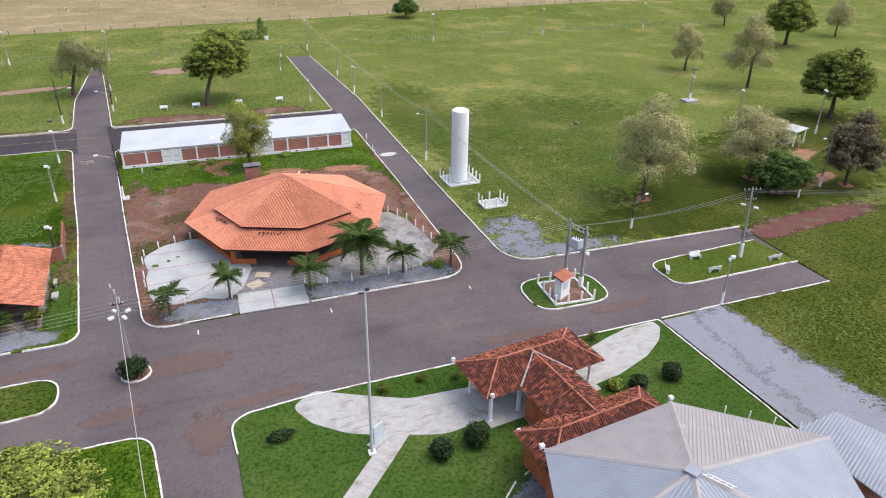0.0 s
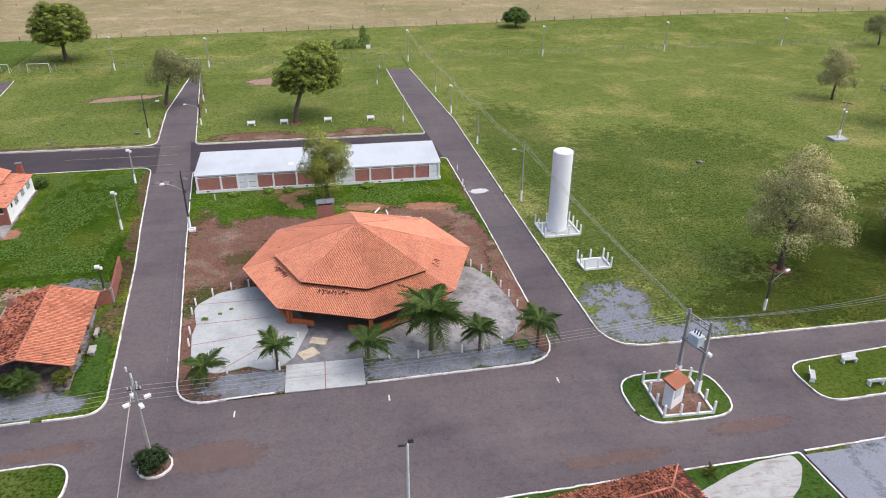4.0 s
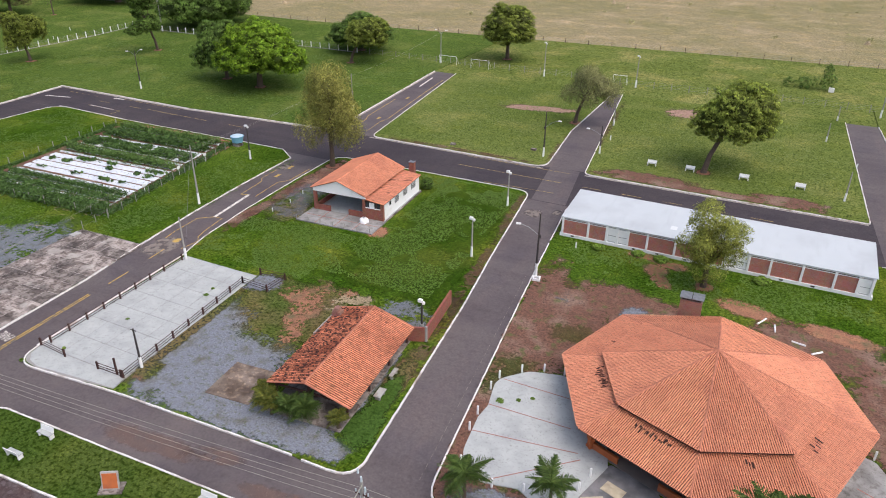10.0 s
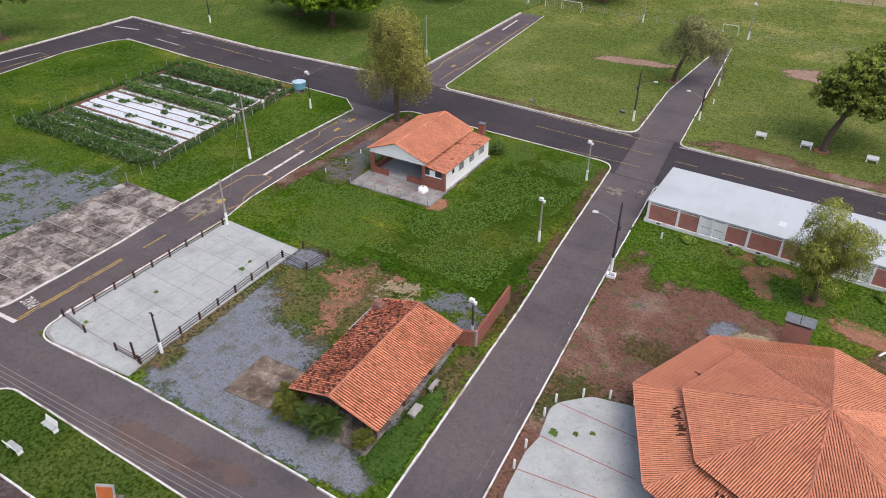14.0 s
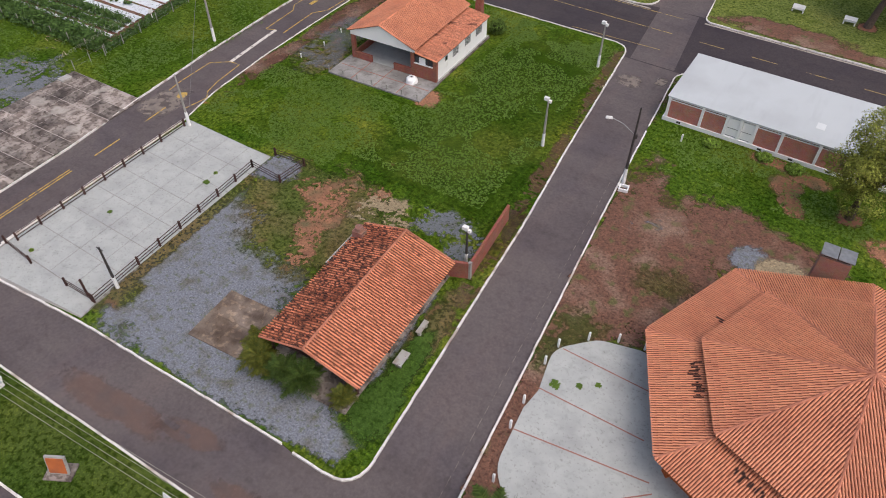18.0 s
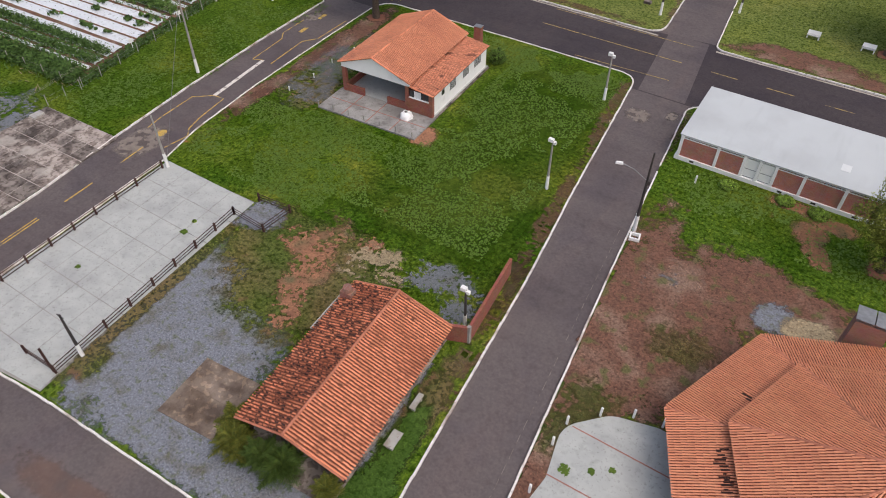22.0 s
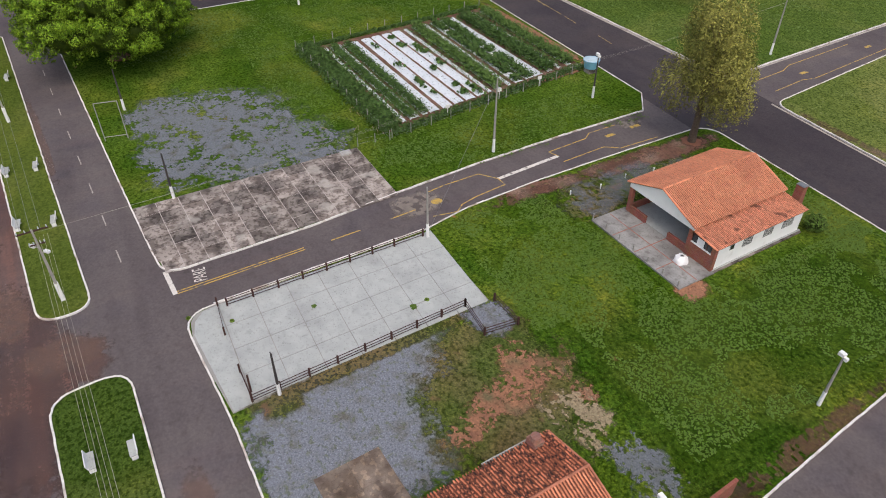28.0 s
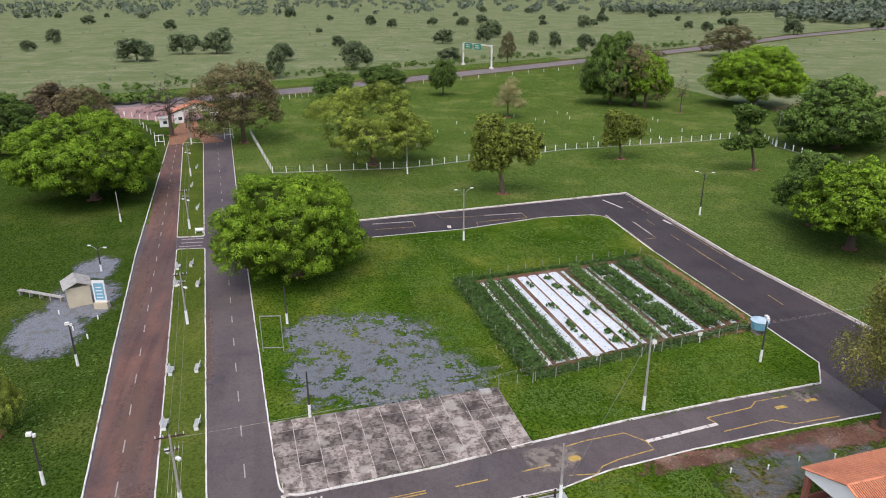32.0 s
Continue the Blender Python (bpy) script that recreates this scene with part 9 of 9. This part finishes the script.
ob = thing("post_enclosure", pose(26.35, -26.2, 0, 0, 0, -2), "white concrete posts and rails round the transformer", "fence")
for sx, sy, lx, ly in ((0, -2.4, 4.8, 0.18), (0, 2.4, 4.8, 0.18), (-2.3, 0, 0.18, 4.6), (2.3, 0, 0.18, 4.6)):
    part("kerb_beam", Build().box(sx, sy, -0.05, lx, ly, 0.26), M_WHITE, ob)
part("soil", Build().box(0, 0, -0.05, 4.4, 4.6, 0.1), M_EARTH_DARK, ob)
for x, y in ((-2.3, -2.4), (-0.8, -2.4), (0.8, -2.4), (2.3, -2.4), (-2.3, 2.4), (-0.8, 2.4), (0.8, 2.4), (2.3, 2.4), (-2.3, -0.8), (-2.3, 0.8), (2.3, -0.8), (2.3, 0.8)):
    part("post", Build().box(x, y, 0.1, 0.18, 0.18, 1.2), M_WHITE, ob)


# ---- benches, signs and other street things ----
def bench_proto():
    ob = thing("bench", pose(0, 0, 0), "grey and white concrete bench with slanted back", "bench", "concrete benches")
    part("seat", Build().box(0, -0.05, 0.4, 1.5, 0.44, 0.07), M_CONC, ob)
    bk = part("backrest", Build().box(0, 0, 0, 1.5, 0.06, 0.46), M_WHITE, ob)
    bk.matrix_basis = pose(0, 0.2, 0.46, -14, 0, 0)
    for x in (-0.66, 0.66):
        part("leg", Build().box(x, 0, -0.05, 0.14, 0.42, 0.45), M_WHITE, ob)
    return ob


first = bench_proto()
spots = [(40.2, -25.6, 60), (45.5, -27.4, 180), (54.6, -27.1, 180), (45.4, -23.9, 0), (-50.0, -27.9, 2), (-50.2, -30.6, 182), (-32.7, -27.3, 2), (-17.6, 62.0, 0), (-11.4, 62.2, 0), (-3.0, 62.3, 0), (5.3, 62.2, 0),
         (-93.1, -32.1, -4), (-93.1, -35.0, 176), (-81.3, -31.0, -4), (-82, -34.2, 176), (-119.2, -34.5, -4), (-120, -37.6, 176), (-127.9, -36.3, -4), (-127, -38.2, 176), (-144.2, -36.6, 86), (-159.9, -38.4, -4), (-178.3, -41.4, -4), (-196, -42.0, -4)]
for i, (x, y, a) in enumerate(spots):
    if i == 0:
        first.matrix_basis = pose(x, y, 0, 0, 0, a)
    else:
        copy_thing(first, pose(x, y, 0, 0, 0, a))
for x, y in ((56.2, -20.4),):
    tagged(part("stone_block", Build().box(x, y, -0.05, 1.6, 0.7, 0.7, 0.3, taper=0.85), M_CONC_OLD), "weathered stone block by the road end", "block")
ob = thing("plaque_stand", pose(-40.3, -29.6, 0, 0, 0, 30), "small leaning board with a reddish panel in the median", "sign")
fr = part("frame", Build().box(0, 0, 0, 1.3, 0.16, 1.5), M_CONC_WARM, ob)
fr.matrix_basis = pose(0, 0, 0.1, -14, 0, 0)
part("panel", Build().box(0, -0.1, 0.12, 1.1, 0.05, 1.26), M_ORANGE, fr)
part("plinth", Build().box(0, 0.1, -0.05, 1.8, 1.2, 0.16), M_CONC_OLD, ob)

# posts and stubs beside the meadow streets
for x, y in ((-27.2, 72), (13.6, 76.7), (-20.2, 26.5), (16.9, 26.9), (16.6, 24.3), (17.2, 33.0)):
    white_post(x, y, "roadside posts", 0, 0.9)
for x, y in ((63.5, 1.5), (95, 20), (58, 30), (-38, 60), (-52, 56)):
    tagged(part("drain_cover", Build().box(x, y, -0.05, 0.9, 0.7, 0.35), M_CONC_OLD), "small weathered concrete cover in grass", "cover", "meadow covers")
ob = thing("shelter", pose(89.8, 8.4, 0, 0, 0, 20), "small white open shelter with a flat roof", "shelter")
part("roof", Build().box(0, 0, 2.7, 4.2, 3.2, 0.14), M_ROOF_WHITE, ob)
for x in (-1.8, 1.8):
    for y in (-1.3, 1.3):
        part("post", Build().box(x, y, -0.05, 0.2, 0.2, 2.76), M_WHITE, ob)
part("counter", Build().box(0, 0.4, -0.05, 2.4, 0.9, 0.9), M_WHITE, ob)
patch("bare_spot", [(86, 2.5, 5, 2, 25), (80.5, -7.4, 5, 1.4, 20)], M_EARTH, "worn earth path by the shelter", cell=0.3, rough=0.4, seed=71)
ob = thing("hedge_plot", pose(6.4, 133, 0), "small fenced plot with clipped dark hedge", "plot")
part("hedge", crown_mesh("hedge", [(-3.6, 0, 1.0, 3.6, 2.4, 1.1), (-1.6, 0.8, 1.2, 2.0, 1.6, 1.2)], 2200, 0.2, L_DARK, 31, 0.2), L_DARK, ob)
part("conifer", crown_mesh("conifer", [(2.2, 0, 1.8, 1.6, 1.6, 1.8), (2.2, 0, 3.6, 1.1, 1.1, 2.0), (2.2, 0, 5.0, 0.5, 0.5, 1.0)], 2600, 0.18, L_DARK, 32, 0.2), L_DARK, ob)
part("white_box", Build().box(3.4, -2.2, -0.05, 1.2, 0.6, 1.0), M_WHITE, ob)

# kiosk, board and rails beside the avenue
ob = thing("ticket_kiosk", pose(-116.8, -50.4, 0, 0, 0, 20), "small cream hut with tapering walls and pitched lid", "kiosk")
part("wall", Build().prism([(-1.6, -1.5), (1.6, -1.5), (1.6, 1.5), (-1.6, 1.5)], -0.05, 2.9), mat("cream_paint", (0.62, 0.56, 0.42), (0.54, 0.48, 0.36), 1, 0.8, local=True), ob)
part("roof", Build().slab([(-2.1, -1.9, 2.95), (2.1, -1.9, 2.95), (2.1, 0, 3.9), (-2.1, 0, 3.9)], 0.1).slab([(2.1, 1.9, 2.95), (-2.1, 1.9, 2.95), (-2.1, 0, 3.9), (2.1, 0, 3.9)], 0.1), M_CONC_WARM, ob)
ob = thing("banner_board", pose(-114.0, -46.8, 0, 0, 0, 78), "tall pale board with a light blue picture panel", "sign")
part("plinth", Build().box(0, 0, -0.05, 1.9, 0.9, 1.0), mat("cream_plinth", (0.6, 0.52, 0.38), (0.5, 0.45, 0.34), 1, 0.8, local=True), ob)
bd = part("board", Build().box(0, 0, 0.9, 1.7, 0.16, 3.3), M_WHITE, ob)
part("picture", Build().box(0, -0.09, 1.3, 1.3, 0.02, 2.5), M_BLUE, bd)
for i in range(4):
    part("unreadable_line", Build().box(0, -0.105, 1.6 + 0.5 * i, 0.9 - 0.12 * (i % 2), 0.012, 0.16), M_WHITE, bd)
ob = thing("long_bench", pose(-119.6, -56.2, 0, 0, 0, 58), "long grey timber bench on short posts", "bench")
part("seat", Build().box(0, 0, 0.7, 8.4, 0.6, 0.14), M_CONC_WARM, ob)
for i in range(5):
    part("leg", Build().box(-3.9 + 1.95 * i, 0, -0.05, 0.2, 0.5, 0.76), M_POLE, ob)
for i in range(7):
    white_post(-104.5 - 2.9 * i, -46.6 - 2.4 * (i % 2) - (3.2 if i > 2 else 0), "posts of the lay-by", 0, 0.7)


# ---- fences, avenue gate, highway ----
wire_fence([(-237.5, -30.2), (-186, -23.5), (-182.8, 8.8), (-186.4, 25.7), (-192.4, 54.6), (-193.2, 96.4), (-196, 116.5), (-181.6, 112.4), (-150, 113.5), (-110, 114.6)], "white concrete post fence round the western meadow", 1.7, M_WHITE, 0.19, 4, 3.2, base=True)
wire_fence([(-110, 114.6), (-52, 115.4), (-31.6, 114.0), (0, 116.5), (60, 116.5), (130, 119), (200, 121)], "wire fence with thin posts across the meadow", 1.5, M_POLE, 0.12, 4, 4.2)
wire_fence([(-240, 150.5), (-160, 150), (0, 162), (140, 175), (300, 172)], "old wire fence along the dry pasture", 1.3, M_WOOD_DARK, 0.12, 3, 7.0)
wire_fence([(-268, -62), (-293, -84)], "row of white concrete posts by the highway", 1.6, M_WHITE, 0.3, 1, 4.6, "roadside posts")
wire_fence([(-232, -56), (-262, -66), (-290, -110)], "white concrete post fence south of the gate", 1.8, M_WHITE, 0.18, 4, 6.0)
dn_side = [(-286, -150), (-298, -88), (-324, -12), (-376, 94), (-462, 262), (-552, 412), (-642, 600), (-760, 860)]
hw = [(x - 4, y + 1) for x, y in dn_side]
up_side = [(x - 19.0, y + 4.5) for x, y in dn_side]
b = Build()
for i in range(len(hw) - 1):
    b.add([(*dn_side[i], -0.1), (*dn_side[i + 1], -0.1), (*up_side[i + 1], -0.1), (*up_side[i], -0.1)], [(0, 1, 2, 3)])
tagged(part("highway", b, M_HIGHWAY), "country highway passing behind the estate", "road", kind="structure")
for k, off in enumerate((-20, 9)):
    pts = [(x + off, y - off * 0.3) for x, y in hw]
    b = Build()
    for i in range(len(hw) - 1):
        b.add([(pts[i][0] - 3, pts[i][1], -0.14), (pts[i + 1][0] - 3, pts[i + 1][1], -0.14), (pts[i + 1][0] + 3, pts[i + 1][1], -0.14), (pts[i][0] + 3, pts[i][1], -0.14)], [(3, 2, 1, 0)])
    tagged(part("verge", b, M_WEED), "weedy verge beside the highway", "ground", kind="structure")
o = Vector((-309, -20))
for i in range(26):
    t = i / 25
    x, y = (-306 - 20 * t * 2, -22 + 32 * t * 2) if t < 0.5 else (-326 - 52 * (t - 0.5) * 2, 10 + 125 * (t - 0.5) * 2)
    white_post(x, y, "guard posts of the highway", -0.15, 1.7, "white guard post beside the highway")
sheet("gate_lawn", [(-226, -36), (-226, -57), (-262, -66), (-292, -112), (-302, -70), (-318, -30), (-262, -36)], M_PADDOCK, -0.13, "mown lawn round the estate gate", "ground")
sheet("forecourt", [(-281.9, -84.2), (-273.9, -67.5), (-262.5, -53.5), (-270, -47), (-309, -52), (-304.5, -70), (-299.6, -87.4), (-295, -106), (-284, -106)], M_FORECOURT, -0.085, "pink dusty asphalt forecourt beside the highway", "road")
sheet("gate_drive", [(-226, -55.0), (-238, -54.6), (-264.5, -53.6), (-268, -48.8), (-252, -46.6), (-236, -40.6), (-228, -37.2), (-226, -42.9), (-234, -45.0), (-236, -48.4), (-228, -48.6)], M_EARTH, -0.075, "red earth drive at the gate", "road")
ob = thing("gate_portal", pose(-266, -48.0, 0, 0, 0, 8), "white gabled gate portal with an orange tile roof", "gate")
for y in (-6.2, 5.4):
    part("lodge_wall", Build().box(0, y, -0.1, 6.0, 3.0, 3.5), M_WHITE, ob)
    part("window", Build().box(3.02, y + 0.4, 1.0, 0.04, 1.2, 1.0), M_GLASS, ob)
part("door", Build().box(3.02, 4.4, 0, 0.04, 0.9, 2.0), M_WOOD_DARK, ob)
for x in (-2.9, 2.9):
    part("gable", Build().slab([(x, -7.6, 3.4), (x, 6.8, 3.4), (x, 6.8, 3.9), (x, -0.4, 6.4), (x, -7.6, 3.9)], 0.16), M_WHITE, ob)
roof_face(ob, [(-3.6, -8.2, 3.75), (3.6, -8.2, 3.75), (3.6, -0.4, 6.5), (-3.6, -0.4, 6.5)], M_TILE, seed=95, pitch=0.4)
roof_face(ob, [(3.6, 7.4, 3.75), (-3.6, 7.4, 3.75), (-3.6, -0.4, 6.5), (3.6, -0.4, 6.5)], M_TILE, seed=96, pitch=0.4)
ob = thing("gate_lodge", pose(-257.5, -57.6, 0, 0, 0, 5), "small white gate hut beside the entrance", "lodge")
part("wall", Build().box(0, 0, -0.1, 3.0, 3.0, 2.8), M_WHITE, ob)
part("window", Build().box(1.52, 0.2, 1.0, 0.04, 1.2, 0.9), M_GLASS, ob)
part("roof", Build().box(0, 0, 2.7, 3.8, 3.8, 0.2), M_CONC, ob)
for x, y, a in ((-226.2, -54.8, 5), (-231.5, -36.2, 5)):
    ob = thing("gate_barrier", pose(x, y, 0, 0, 0, a), "white tubular frame beside the avenue", "barrier", "avenue barriers")
    for s in (-1.2, 1.2):
        part("upright", Build().tube((0, s, -0.1), (0, s, 3.0), 0.09), M_WHITE, ob)
    part("top_rail", Build().tube((0, -1.2, 3.0), (0, 1.2, 3.0), 0.09), M_WHITE, ob)
    part("mid_rail", Build().tube((0, -1.2, 1.2), (0, 1.2, 1.2), 0.07), M_WHITE, ob)
ob = thing("sign_gantry", pose(-390, 92.5, -0.1, 0, 0, 20), "highway sign gantry with green boards", "sign")
for x in (-27.0, 0.0):
    part("gantry_post", Build().box(x, 0, -0.1, 0.7, 0.7, 12.2), M_KERB, ob)
    part("footing", Build().box(x, 0, -0.1, 2.2, 1.6, 0.9), M_KERB, ob)
part("gantry_beam", Build().box(-13.5, 0, 11.7, 27.8, 0.6, 0.7), M_KERB, ob)
for x, w in ((-21.4, 6.6), (-12.4, 6.2)):
    bd = part("board", Build().box(x, -0.5, 9.4, w, 0.15, 3.0), M_GREEN_SIGN, ob)
    for i in range(2):
        part("unreadable_line", Build().box(x - 0.3, -0.59, 10.1 + 1.1 * i, 4.2, 0.03, 0.4), M_WHITE, bd)
for i, (x, y) in enumerate(((-186, 180), (-70, 246), (-62, 236), (60, 262), (150, 250), (20, 200))):
    tagged(part("anthill", Build().tube((x, y, -0.2), (x, y, 0.9), 1.1, 0.3, 9), M_SAND), "pale earth mound in the dry pasture", "mound", "pasture mounds")


rng = random.Random(91)
stake_mesh = Build().tube((0, 0, -0.1), (0, 0, 0.95), 0.09, 0.08, 6).mesh("stake", M_WHITE)
for i in range(34):
    ob = new("white_stake", stake_mesh)
    ob.matrix_basis = pose(-258 + 62 * rng.random(), -8 + 112 * rng.random(), 0)
    tagged(ob, "short white stake in the green paddock", "stake", "paddock stakes")


# ---- grass tussocks ----
def tussocks(name, areas, n, seed, size, leaf, label, keep=-0.15, avoid=(), lift=0.0):
    """Small crossed blades in clumps over rectangles (x0, x1, y0, y1), thicker where the turf is rank."""
    rng3 = np.random.RandomState(seed)
    total = sum((a[1] - a[0]) * (a[3] - a[2]) for a in areas)
    verts = []
    for x0, x1, y0, y1 in areas:
        m = int(n * (x1 - x0) * (y1 - y0) / total)
        for x, y in zip(rng3.uniform(x0, x1, m), rng3.uniform(y0, y1, m)):
            if noise.noise((x * 0.16, y * 0.16, seed)) + 0.6 * noise.noise((x * 0.5, y * 0.5, seed)) < keep:
                continue
            if any(ax0 < x < ax1 and ay0 < y < ay1 for ax0, ax1, ay0, ay1 in avoid):
                continue
            s = size * rng3.uniform(0.5, 1.3)
            for k in range(3):
                a = rng3.uniform(0, 6.28)
                ux, uy = math.cos(a), math.sin(a)
                h, r = s * rng3.uniform(0.3, 0.5), s * rng3.uniform(0.8, 1.2)
                wx, wy = -uy * s * 0.4, ux * s * 0.4
                verts += [(x - wx, y - wy, h + lift), (x + ux * r - wx * 0.8, y + uy * r - wy * 0.8, lift), (x + ux * r + wx * 0.8, y + uy * r + wy * 0.8, lift), (x + wx, y + wy, h + lift)]
    me = bpy.data.meshes.new(name)
    me.from_pydata(verts, [], [(i, i + 1, i + 2, i + 3) for i in range(0, len(verts), 4)])
    me.materials.append(leaf)
    me.normals_split_custom_set_from_vertices([(0, 0, 1)] * len(verts))
    return tagged(new(name, me), label, "grass", kind="stuff")


L_TURF = leaf_mat("turf_blade", (0.085, 0.15, 0.022), (0.115, 0.18, 0.028), 0.2)
L_TURF_DRY = leaf_mat("meadow_blade", (0.13, 0.17, 0.036), (0.165, 0.2, 0.048), 0.2)
tussocks("lawn_grass", [(-64, -47, 3.5, 16.2), (-46.8, -29.5, 6.5, 21), (-45.5, -32.5, 21, 40.5), (-60, -34, 35.2, 40.5)], 24000, 3, 0.125, L_TURF, "rank lawn grass round the house", -0.2, [(-66, -58, 15, 36), (-59, -45, 16.5, 36), (-31.6, -26, -2, 22)])
tussocks("lawn_grass", [(-21.5, 14, 21, 28.6)], 5000, 4, 0.14, L_TURF, "rank grass behind the pavilion", -0.1)
tussocks("lawn_grass", [(-132, -116, -20, 38), (-116, -83, -4, 3), (-82, -72, 3, 36), (-80, -72, 2, 12)], 12000, 5, 0.15, L_TURF, "rank lawn grass round the garden", -0.15)
tussocks("meadow_grass", [(-24, 11, 58, 100), (-68, -37, 56, 100)], 6000, 7, 0.17, L_TURF_DRY, "tussocks in the northern meadow", -0.05, [(-80, -66, 50, 110)])
tussocks("meadow_grass", [(-180, -152, -20, 100), (-150, -82, 56, 108)], 7000, 8, 0.22, L_TURF, "tussocks in the western meadow", 0.05)
tussocks("lawn_grass", [(36, 60, -75, -36), (-100, -66, -60, -44)], 6000, 9, 0.15, L_TURF, "rank verge grass", -0.1, [(33, 42.5, -76, -34)])

for x, y, r in ((-17.5, -6.3, 0.3), (-16.0, -5.5, 0.16), (-14.9, -4.7, 0.14), (-54.3, -4.4, 0.24), (-58.2, -12.0, 0.14)):
    tussocks("weed_tuft", [(x - r, x + r, y - r, y + r)], int(60 * r / 0.2), 60 + int(r * 100), 0.11, L_TURF, "dark weeds sprouting from a paving joint", -9, lift=0.1)
